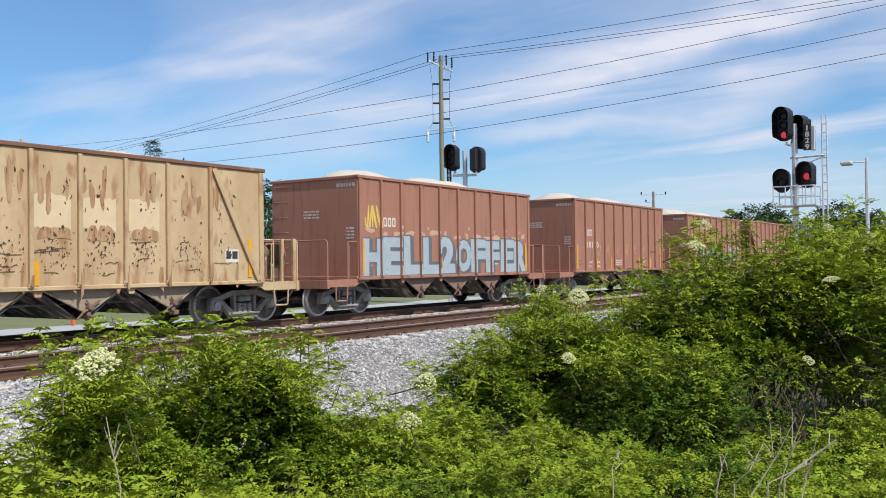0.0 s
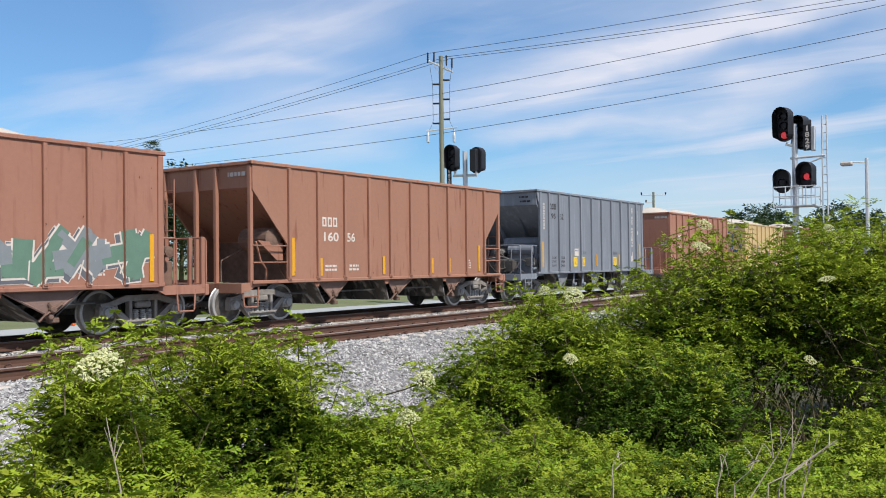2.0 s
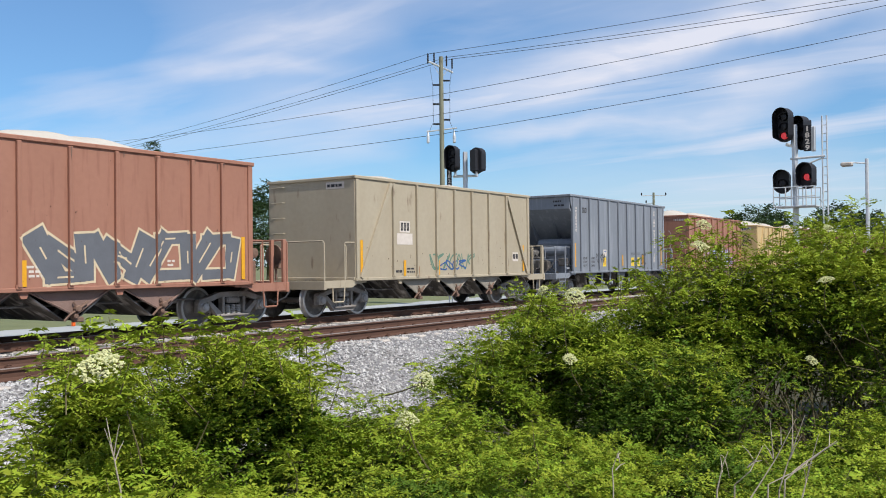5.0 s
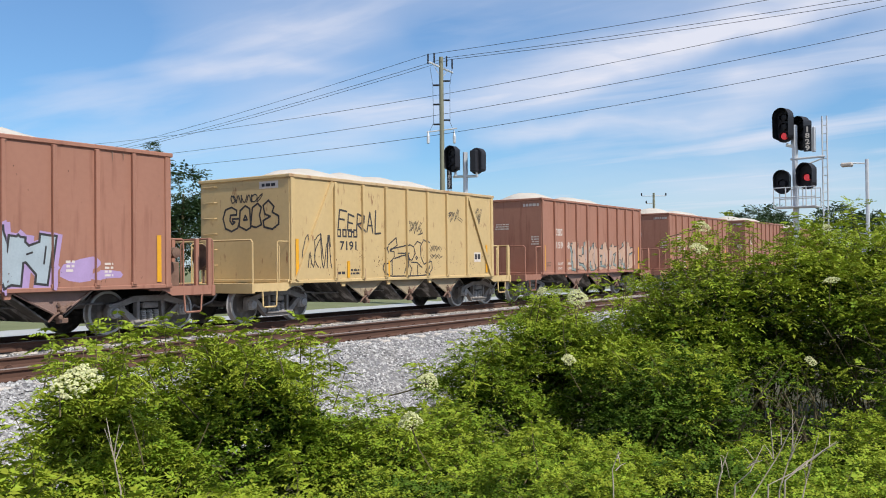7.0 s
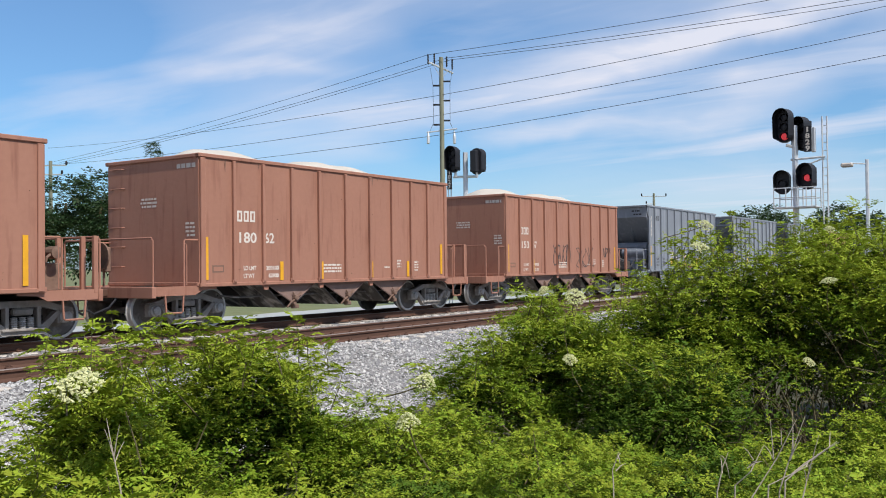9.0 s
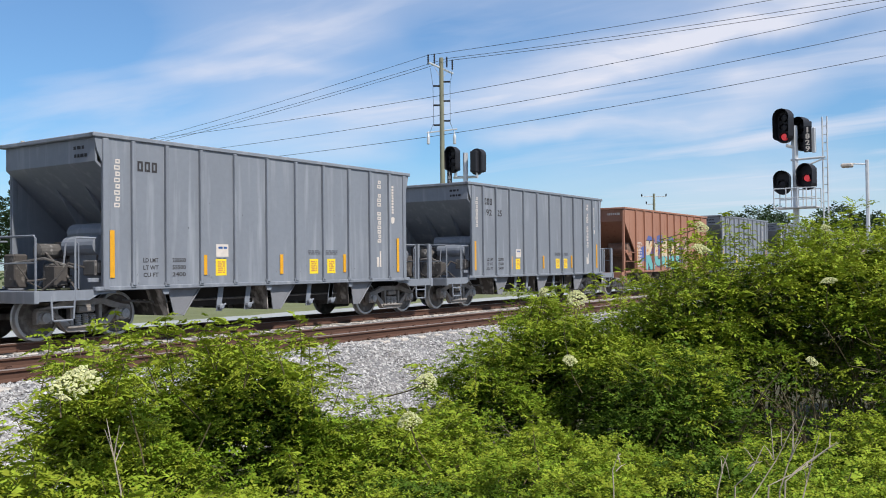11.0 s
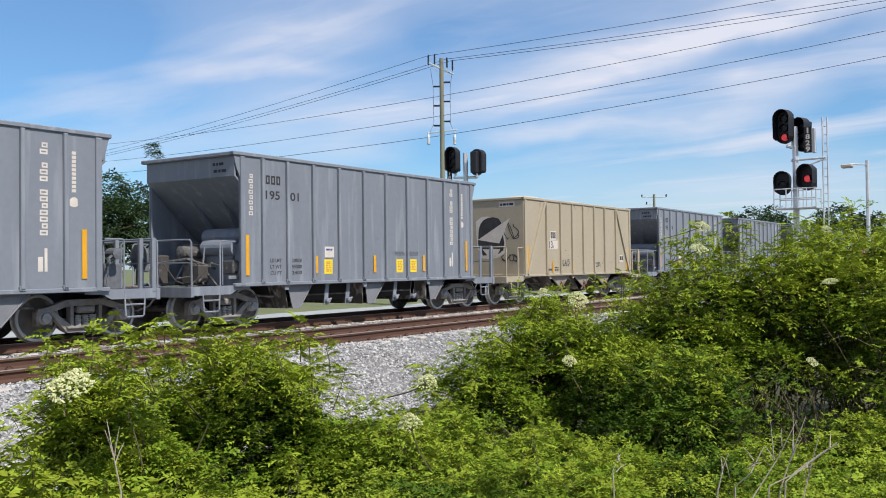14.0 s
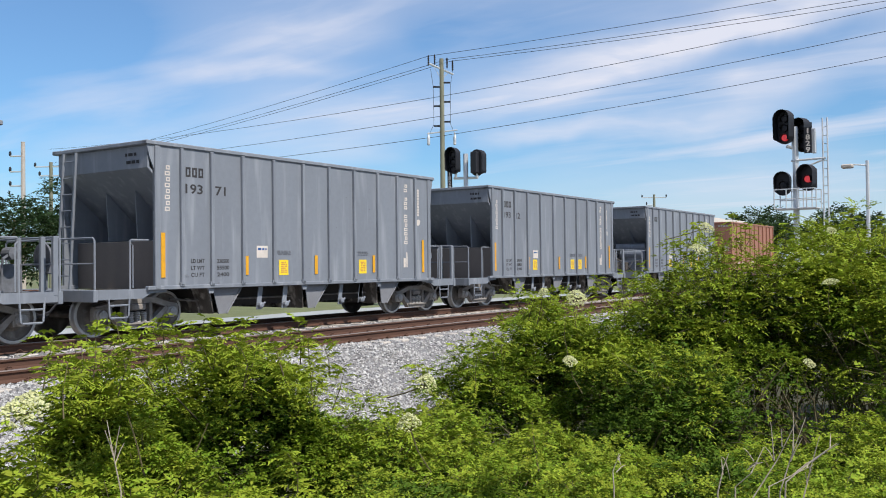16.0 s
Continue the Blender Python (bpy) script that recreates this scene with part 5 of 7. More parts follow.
        for a, b, z in (("LD LMT", "230500", 1.5), ("LT WT", "55500", 1.35), ("CU FT", "2400", 1.2)):
            paint_side(car, kind, "weight_stencil", [(ink, fitted(letters(a, 0.1, 0.002), 1.12, z, 1.5, z + 0.09))])
            paint_side(car, kind, "weight_stencil", [(ink, fitted(letters(b, 0.1, 0.002), 1.86, z, 2.22, z + 0.09))])
        paint_side(car, kind, "painted_slogan", [("white", sum((hollow(0.43 + 0.03 * (k % 2), 2.6 + 0.125 * k, 0.56, 2.69 + 0.125 * k, 0.026) for k in range(8)), []))])
        paint_side(car, kind, "painted_slogan", [("white", sum((hollow(8.94 + 0.04 * (k % 3 == 1), 2.02 + 0.125 * k, 9.1, 2.115 + 0.125 * k, 0.032) for k in range(14) if k not in (7, 11)), []) +
                                                  [rect(8.9, 1.35, 9.0, 1.62), rect(9.03, 1.35, 9.09, 1.78)])])
        paint_side(car, kind, "painted_slogan", [("white", [rect(9.6, 2.85 + 0.08 * k, 9.69, 2.91 + 0.08 * k) for k in range(10)] + [blob(rng, 9.64, 2.66, 0.09, 0.09, 10, 0.05)])])
        card = CARD.get(i, 3.08)
        paint_side(car, kind, "decal", [("white", [rect(card, 1.62, card + 0.36, 1.9)]), ("blue_ink", bars(card + 0.04, 1.78, card + 0.32, 1.87, 1, rng))], "white inspection decal")
        for x in DECALS.get(i, (3.06, 6.15, 6.82)):
            paint_side(car, kind, "decal", [("decal", [rect(x, 1.2, x + 0.32, 1.57)]), ("orange_paint", bars(x + 0.05, 1.25, x + 0.27, 1.53, 6, rng)), ("slate_paint", bars(x - 0.08, 1.68, x + 0.4, 1.8, 3, rng) if abs(x - card) > 0.2 else bars(x + 0.02, 1.58, x + 0.3, 1.6, 1, rng))],
                       "yellow warning decal")
        paint_end(car, kind, "end_stencil", [("black_mark", bars(0.35, H - 0.32, 0.75, H - 0.2, 1, rng) + bars(0.25, H - 0.48, 0.7, H - 0.36, 1, rng))], depth=-0.025)
    elif kind == "O":
        if number:
            paint_side(car, kind, "company_mark", [("white", blocks(3, 2.42, 2.36, 3.05, 2.6))])
            paint_side(car, kind, "wagon_number", [("white", fitted(letters(number[:3], 0.3), 2.5, 1.98, 3.08, 2.22) + fitted(letters(number[3:], 0.3), 3.42, 1.98, 3.75, 2.22))])
        paint_side(car, kind, "small_print", [("white", bars(2.5, 1.2, 3.0, 1.4, 2, rng) + bars(3.5, 1.2, 3.9, 1.4, 2, rng) + bars(9.4, 1.2, 9.6, 1.5, 4, rng))])
        paint_end(car, kind, "end_stencil", [("white", bars(0.15, H - 0.38, 0.8, H - 0.2, 1, rng))], depth=0.0)


# the hand-drawn outline letters and small tags of one yellow wagon, as strokes of (x, z)
OUTLINE_A = (((3.78, 1.84), (4.33, 2.15), (4.38, 1.94), (4.03, 1.77), (4.10, 1.85)), ((3.81, 1.84), (3.93, 1.61), (3.88, 1.43), (3.76, 1.41)), ((4.05, 1.77), (4.23, 1.75), (4.23, 1.59), (4.05, 1.47)), ((4.13, 1.52), (4.13, 1.10)), ((4.05, 1.82), (4.99, 1.96), (5.19, 1.90), (5.26, 1.71), (5.10, 1.51), (4.88, 1.54), (4.75, 1.73)), ((4.41, 1.71), (4.88, 1.71)), ((4.25, 1.56), (4.56, 1.63), (4.83, 1.66)), ((4.78, 1.73), (4.83, 1.37), (4.72, 1.14)))
OUTLINE_B = (((4.83, 1.56), (5.07, 1.27), (4.99, 1.04)), ((5.23, 1.95), (5.38, 2.06), (5.54, 2.01)), ((5.70, 1.39), (5.55, 1.61), (5.53, 1.91), (5.70, 2.11), (5.94, 2.02), (5.99, 1.76), (5.90, 1.46), (5.72, 1.39)), ((5.90, 1.51), (6.11, 1.46), (6.14, 1.26), (5.96, 1.08), (5.78, 1.16), (5.90, 1.34)), ((5.07, 1.45), (5.35, 1.44), (5.61, 1.29)), ((5.38, 1.37), (5.38, 1.07)), ((3.76, 1.42), (3.71, 1.29), (3.81, 1.11), (4.13, 1.06), (5.38, 1.05), (5.96, 1.08)), ((5.28, 1.58), (5.32, 1.62), (5.38, 1.58), (5.32, 1.53), (5.29, 1.56)))
SMALL_TAGS = (((4.88, 2.50), (5.00, 2.65), (5.08, 2.36), (5.16, 2.61), (5.24, 2.27), (5.30, 2.64), (5.39, 2.35), (5.56, 2.63)), ((4.89, 2.28), (5.08, 2.46)), ((5.38, 2.25), (5.58, 2.28), (5.47, 2.48)), ((6.94, 2.88), (7.17, 3.00), (7.07, 2.81), (7.24, 3.00), (7.17, 2.68), (7.34, 2.98), (7.40, 2.72), (7.58, 3.11), (7.54, 2.81), (7.82, 2.70)), ((8.59, 2.97), (8.78, 3.18), (8.66, 2.64), (8.85, 2.99), (8.81, 2.59), (8.97, 3.17)), ((5.99, 1.92), (6.08, 1.76), (6.18, 1.94), (6.24, 1.77), (6.33, 1.93), (6.39, 1.77), (6.49, 1.91), (6.58, 1.77)), ((6.02, 1.66), (6.14, 1.56), (6.24, 1.67), (6.33, 1.55), (6.42, 1.66), (6.51, 1.56), (6.64, 1.59)))


# fat outline letters on the end sheet of another, as strokes of (share of the width, height)
END_LETTERS = (((0.37, 2.85), (0.34, 3.02), (0.27, 3.05), (0.21, 2.88), (0.22, 2.66), (0.33, 2.52), (0.31, 2.3), (0.22, 2.35), (0.20, 2.1), (0.28, 2.0), (0.37, 2.1), (0.4, 2.4), (0.36, 2.62), (0.28, 2.76)),
               ((0.40, 2.02), (0.42, 2.7), (0.46, 3.02), (0.52, 3.1), (0.57, 2.95), (0.60, 2.5), (0.60, 2.0), (0.55, 1.98), (0.53, 2.2), (0.47, 2.2), (0.45, 2.0), (0.40, 2.02)), ((0.48, 2.5), (0.51, 2.75), (0.53, 2.5)),
               ((0.62, 2.02), (0.61, 2.9), (0.66, 3.1), (0.73, 3.05), (0.74, 2.6), (0.72, 2.0), (0.62, 2.02)),
               ((0.76, 2.02), (0.76, 3.0), (0.84, 3.12), (0.92, 2.95), (0.95, 2.55), (0.91, 2.15), (0.84, 1.98), (0.76, 2.02)), ((0.83, 2.75), (0.87, 2.55), (0.83, 2.3)))


FERAL = (((1.80, 2.36), (1.86, 2.84), (2.16, 2.80)), ((1.84, 2.60), (2.06, 2.58)), ((2.44, 2.26), (2.18, 2.32), (2.22, 2.74), (2.46, 2.68)), ((2.20, 2.52), (2.40, 2.49)),
         ((2.56, 2.28), (2.60, 2.76), (2.80, 2.70), (2.78, 2.52), (2.60, 2.48), (2.88, 2.26)), ((3.00, 2.28), (3.14, 2.82), (3.26, 2.26)), ((3.04, 2.46), (3.24, 2.46)),
         ((3.40, 2.88), (3.36, 2.24), (3.62, 2.26)))
# four round outline letters, share of the end sheet's width from its far side
BUBBLES = (((0.42, 2.82), (0.36, 2.90), (0.29, 2.84), (0.26, 2.62), (0.29, 2.36), (0.36, 2.28), (0.43, 2.36), (0.45, 2.52), (0.45, 2.60), (0.37, 2.60), (0.37, 2.54), (0.40, 2.52), (0.37, 2.46), (0.34, 2.56), (0.35, 2.70), (0.42, 2.70), (0.42, 2.82)),
           ((0.45, 2.40), (0.46, 2.80), (0.52, 2.92), (0.57, 2.84), (0.58, 2.36), (0.53, 2.30), (0.45, 2.40)), ((0.50, 2.56), (0.52, 2.68), (0.54, 2.56), (0.50, 2.56)),
           ((0.58, 2.40), (0.60, 2.86), (0.66, 2.96), (0.70, 2.86), (0.68, 2.66), (0.70, 2.42), (0.64, 2.36), (0.58, 2.40)),
           ((0.84, 2.86), (0.78, 3.02), (0.72, 2.90), (0.74, 2.68), (0.80, 2.62), (0.72, 2.52), (0.73, 2.36), (0.82, 2.30), (0.89, 2.42), (0.89, 2.62), (0.82, 2.72), (0.84, 2.86)))


def chips(rng, x0, z0, x1, z1, n, size):
    """Small flakes of lost paint, crowded towards the middle of a rectangle."""
    got = []
    for _ in range(n):
        x = min(max(rng.normal((x0 + x1) / 2, (x1 - x0) * 0.27), x0), x1)
        z = min(max(rng.normal((z0 + z1) / 2, (z1 - z0) * 0.27), z0), z1)
        got.append(blob(rng, x, z, size * rng.uniform(0.3, 1.2) ** 1.5, size * rng.uniform(0.3, 1.6) ** 1.3, 6, 0.25, rng.normal(0, 0.4)))
    return got


def tag_wagon(car, kind, i):
    """The sprayed pieces that set single wagons apart."""
    rng = np.random.default_rng(500 + i)
    def side(layers, label):
        paint_side(car, kind, "graffiti", layers, label)
    if i == 1:
        drips = [blob(rng, x, 2.14 + 0.16 * rng.random(), rng.uniform(0.08, 0.45), rng.uniform(0.06, 0.14), 10, 0.2) for x in np.linspace(0.5, 9.2, 15)]
        drips += [blob(rng, x, 2.38 + 0.1 * rng.random(), 0.07, 0.08, 8, 0.1) for x in (0.4, 1.9, 3.3, 5.6, 7.2, 7.9, 8.9)]
        paint_side(car, kind, "sprayed_cloud", [("peach_paint", [scaled(p, 0.62) for p in drips])], "pale sprayed cloud", -0.002)
        sprayed_word(car, kind, "HELL2OFFER", 0.16, 1.05, 9.45, 2.12, rng, "grey block letter with a dark outline", "slate_paint", "ice_paint", "slate_paint", wobble=0.03)
        side([("yellow_paint", scribble(rng, 0.25, 2.35, 0.95, 3.0, 0.05, 4))], "yellow sprayed tag")
    elif i == 2:
        strokes = ([(0, 0.9), (0.8, 0.8), (0.5, 0.2), (0.2, 0), (0, 0.3)], [(0, 0), (0.6, 1), (0.8, 0), (0.75, 0.4), (0.2, 0.4)], [(0.6, 1), (0.2, 0), (0.3, 0.45), (1, 0.7), (0.3, 0.45), (0.7, 0)],
                   [(0.3, 0.9), (0.1, 0.4), (0.4, 0.1), (0.6, 0.9), (0.5, 0.1), (1, 0.9), (0.4, 1)], [(0, 0), (0.5, 1), (0.8, 0.8), (0.3, 0.5), (0.9, 0)], [(0.1, 1), (0, 0.4), (0.4, 0.4), (0.6, 1), (0.8, 0.4)])
        for x, q in zip((2.17, 3.03, 4.11, 5.11, 6.07, 7.11), strokes):
            side([("yellow_paint", ribbon([(x + 0.4 * u, 1.62 + 0.48 * v) for u, v in q], 0.02))], "thin yellow chalked letter")
    elif i == 3:
        paint_side(car, kind, "sprayed_cloud", [("pink_paint", [blob(rng, 1.6, 1.6, 0.16, 0.5, 10, 0.2)])], "pink sprayed haze", -0.002)
        for k, layers in enumerate(wild_row(rng, 2.1, 1.06, 9.3, 2.15, 7, "steel_paint", "slate_paint", "white", "green_paint")):
            paint_side(car, kind, "graffiti_letter", [(m if k % 2 or m != "steel_paint" else "green_paint", q) for m, q in layers], "green and grey angular letter outlined in white", 0.0004 * (k % 2))
        side([("pink_paint", scribble(rng, 0.3, 1.6, 1.5, 2.3, 0.03, 4)), ("white", scribble(rng, 0.35, 2.0, 0.85, 2.5, 0.03, 2))], "pink sprayed tag")
    elif i == 7:
        paint_end(car, kind, "graffiti", [("blue_ink", sum((ribbon([(3.0 * (1 - f), z) for f, z in q], 0.045) for q in END_LETTERS), []) + scribble(rng, 2.2, 3.0, 2.8, 3.3, 0.03, 4) +
                                           [blob(rng, 0.65 + 0.55 * k, 1.96, 0.24, 0.06, 10, 0.2) for k in range(3)])], "blue outlined graffiti on the end sheet")
        side([("blue_ink", scribble(rng, 2.95, 1.45, 3.6, 2.4, 0.03, 4)), ("slate_paint", [rect(4.85, 1.12, 5.75, 1.95), rect(6.85, 1.12, 7.7, 1.95)]), ("steel_paint", scribble(rng, 4.95, 1.2, 5.65, 1.8, 0.05, 3) + scribble(rng, 6.95, 1.2, 7.6, 1.8, 0.05, 3)),
              ("black_mark", scribble(rng, 1.45, 1.4, 1.72, 2.3, 0.025, 2) + scribble(rng, 3.75, 1.3, 4.3, 1.8, 0.02, 4))], "blue and grey sprayed tags")
    elif i == 8:
        for k, layers in enumerate(throwup(i, 4.2, 1.06, 9.2, 2.1, 4, ("slate_paint",), "cream_paint", None, "cream_paint")):
            paint_side(car, kind, "graffiti_letter", layers, "slate letter outlined in cream", 0.0004 * (k % 2))
    elif i == 9:
        side([("green_paint", scribble(rng, 3.5, 1.2, 6.0, 1.7, 0.05, 7)), ("blue_ink", scribble(rng, 4.0, 1.2, 5.5, 1.5, 0.04, 4))], "green and blue sprayed tags")
    elif i == 10:
        side([("black_mark", scribble(rng, 2.4, 1.35, 3.3, 1.75, 0.035, 5) + scribble(rng, 7.3, 1.25, 7.9, 1.75, 0.035, 4))], "black sprayed tags")
    elif i == 11:
        for k, layers in enumerate(throwup(i, 3.5, 1.06, 6.9, 2.1, 4, ("ice_paint",), "black_mark", "lilac_paint", "black_mark")):
            paint_side(car, kind, "graffiti_letter", layers, "silver letter outlined in black", 0.0004 * (k % 2))
        paint_side(car, kind, "sprayed_cloud", [("lilac_paint", [blob(rng, 7.5, 1.35, 0.4, 0.2, 12, 0.2), blob(rng, 8.1, 1.25, 0.3, 0.1, 12, 0.2)])], "lilac sprayed cloud", -0.002)
        paint_end(car, kind, "graffiti", [("white", scribble(rng, 0.9, 1.8, 2.3, 3.0, 0.025, 4))], "thin white sprayed tag on the end sheet")
        side([("lilac_paint", scribble(rng, 2.5, 1.2, 3.4, 1.9, 0.04, 4))], "lilac sprayed tag")
    elif i == 12:
        side([("black_mark", sum((ribbon(q, 0.05) for q in FERAL), []) + scribble(rng, 0.4, 1.3, 1.6, 2.2, 0.03, 5) + sum((ribbon(q, 0.036) for q in OUTLINE_A + OUTLINE_B), []) + sum((ribbon(q, 0.018) + ribbon([(x + 0.07, z * 0.8 + q[0][1] * 0.2 + 0.03) for x, z in q], 0.016) for q in SMALL_TAGS), []))], "black sprayed tags all over the side")
        paint_end(car, kind, "graffiti", [("black_mark", sum((ribbon([(3.12 * (1 - f), z) for f, z in q], 0.05) for q in BUBBLES), []) + scribble(rng, 0.9, 3.0, 2.0, 3.2, 0.03, 6))],
                  "black outlined graffiti on the end sheet")
    elif i == 13:
        paint_side(car, kind, "sprayed_cloud", [("peach_paint", [blob(rng, x, 1.55, 0.6, 0.42, 12, 0.14) for x in np.linspace(3.0, 8.2, 8)])], "peach sprayed cloud", -0.002)
        for k, layers in enumerate(wild_row(rng, 2.6, 1.06, 8.6, 2.3, 7, "peach_paint", "sea_paint", "black_mark", "haze_paint")):
            paint_side(car, kind, "graffiti_letter", layers, "peach angular letter edged in dull teal", 0.0004 * (k % 2))
    elif i == 16:
        side([("black_mark", scribble(rng, 3.6, 1.3, 5.0, 2.1, 0.04, 5) + scribble(rng, 5.6, 1.2, 7.3, 2.0, 0.03, 6) + scribble(rng, 8.2, 1.6, 8.9, 2.0, 0.04, 3))], "black sprayed tags")
    elif i == 17:
        side([("black_mark", scribble(rng, 3.5, 1.1, 7.0, 1.9, 0.09, 6)), ("white", scribble(rng, 3.6, 1.15, 6.9, 1.8, 0.03, 6)), ("red_paint", scribble(rng, 3.6, 1.05, 6.0, 1.3, 0.04, 3))], "black and white sprayed tag")
    elif i == 20:
        paint_side(car, kind, "sprayed_cloud", [("blue_paint", [blob(rng, x, z, r, 0.4, 14, 0.15) for x, z, r in ((2.1, 1.75, 0.36), (3.2, 2.2, 0.5), (4.4, 2.2, 0.6), (5.6, 2.2, 0.6), (7.2, 1.75, 0.42))])],
                   "blue sprayed cloud", -0.002)
        sprayed_word(car, kind, "KUSH", 2.35, 1.06, 7.0, 2.42, rng, "cream and turquoise letter outlined in black", "black_mark", "cream_paint", "plum_paint", "teal_paint", "orange_paint", 0.09, (0.085, 0.12))
        side([("white", scribble(rng, 7.75, 1.9, 8.5, 2.65, 0.035, 3) + scribble(rng, 7.75, 1.15, 8.6, 1.5, 0.035, 4) + sum((scribble(rng, 1.25, 1.2 + 0.145 * k, 1.95, 1.29 + 0.145 * k, 0.018, 7) for k in range(8)), []))], "white sprayed tags")
    elif i == 24:
        side([("black_mark", scribble(rng, 2.95, 1.3, 3.6, 1.55, 0.03, 4) + scribble(rng, 5.9, 1.25, 6.5, 1.45, 0.025, 4))], "black sprayed tags")
        paint_end(car, kind, "graffiti", [("white", [blob(rng, 1.35, 2.35, 0.62, 0.72, 18, 0.05)]), ("black_mark", [blob(rng, 1.35, 2.4, 0.55, 0.64, 18, 0.05)] + scribble(rng, 0.2, 2.3, 0.85, 2.9, 0.03, 3) + scribble(rng, 0.25, 1.5, 0.9, 1.75, 0.03, 4)),
                                          ("white", [[(0.55, 3.05), (1.0, 2.15), (1.9, 2.3)], [(0.95, 1.95), (1.7, 1.95), (1.5, 1.72), (1.1, 1.72)]])], "black and white sprayed shapes on the end sheet")
    elif i == 0:
        flakes, patches, runs = [], [], []
        bays = ((2.0, 2.75), (2.9, 3.7), (3.88, 4.72), (4.9, 5.72), (5.95, 6.78), (6.98, 7.85), (8.1, 8.9))
        for k, (x0, x1) in enumerate(bays):
            flakes += chips(rng, x0, 1.25, x1, 2.1, (70, 80, 75, 85, 90, 60, 26)[k], 0.017)
            flakes += chips(rng, x0, 2.0, x1, 3.3, 12, 0.026)
            for _ in range((2, 6, 5, 2, 2, 3, 1)[k]):
                z, a = rng.uniform(1.2, 1.9), rng.uniform(x0, x1 - 0.3)
                flakes += ribbon([(a + 0.1 * j, z + rng.normal(0, 0.012)) for j in range(rng.integers(3, 7)) if a + 0.1 * j < x1], 0.012)
            top = 2.72
            if k in (2, 3, 4):
                edge = [(x0 + 0.03 + (x1 - x0 - 0.08) * j / 9, 2.12 + rng.normal(0, 0.035)) for j in range(10)]
                patches.append(edge + [(x, top + rng.normal(0, 0.03)) for x, _z in edge[::-1]])
                runs += [blob(rng, x0 + (x1 - x0) * u, 2.02, 0.13, 0.13, 10, 0.25) for u in (0.3, 0.55, 0.75)]
            runs += [blob(rng, rng.uniform(x0 + 0.05, x1 - 0.05), rng.uniform(2.7, 3.1), rng.uniform(0.03, 0.07), rng.uniform(0.15, 0.35), 10, 0.2) for _ in range(4)]
            runs += [blob(rng, x, rng.uniform(1.05, 1.2), 0.05, rng.uniform(0.1, 0.3), 8, 0.2) for x in (x0 - 0.02, x1)]
        side([("repaint", patches)], "patches of cream repaint")
        paint_side(car, kind, "paint_wear", [("rust_run", runs), ("rust_chip", flakes)], "flaking rust", 0.006)
    if kind in "BDOG":
        # soot and rust run down from the top chord, chips round the ribs' feet
        H = HEIGHT[kind]
        runs = []
        for _ in range(0 if kind == "G" else 12):
            x, long = rng.uniform(0.2, LENGTH[kind] - 0.3), rng.uniform(0.08, 0.32) * rng.uniform(0.4, 1.0)
            runs.append([(x - 0.012, H - 0.1), (x + 0.014, H - 0.1), (x + 0.008, H - 0.1 - long * 0.7), (x, H - 0.1 - long), (x - 0.006, H - 0.1 - long * 0.6)])
        flakes = sum((chips(rng, x + 0.05, 1.03, x + 0.3, 1.35, 3, 0.012) for x in RIBS[kind]), []) + chips(rng, 0.3, 1.4, LENGTH[kind] - 0.3, H - 0.3, 16, 0.012)
        paint_side(car, kind, "paint_wear", [("rusty_" + kind, runs), ("rust_chip" if kind != "G" else "slate_paint", flakes)], "thin soot runs and chips", 0.014)
    if kind in "YT":
        many = 20 if kind == "Y" else 7
        flakes = sum((chips(rng, x, 1.02, x + 0.9, 1.9, many, 0.014) for x in np.arange(0.3, 9.0, 0.95)), [])
        runs = [blob(rng, x + rng.normal(0.07, 0.03), rng.uniform(1.05, 1.25), 0.03, rng.uniform(0.08, 0.25), 8, 0.2) for x in RIBS[kind]]
        paint_side(car, kind, "paint_wear", [("rust_run", runs), ("rust_chip", flakes)], "flaking rust spots")


def place_wagons():
    made, wagons = {}, []
    for i, (x, kind) in enumerate(zip(OFFSETS, TYPES)):
        m = pose(x + LENGTH[kind] / 2, TRAIN_TRACK, 0)
        make = (kind, i in TURNED)
        if make not in made:
            made[make] = make_wagon(*make)
        wagons.append(copy_thing(made[make], m))
    for first in made.values():
        for ob in (*first.children_recursive, first):
            bpy.data.objects.remove(ob)
    for i, (car, kind) in enumerate(zip(wagons, TYPES)):
        mark_wagon(car, kind, i)
        tag_wagon(car, kind, i)
    return wagons


WAGONS = place_wagons()


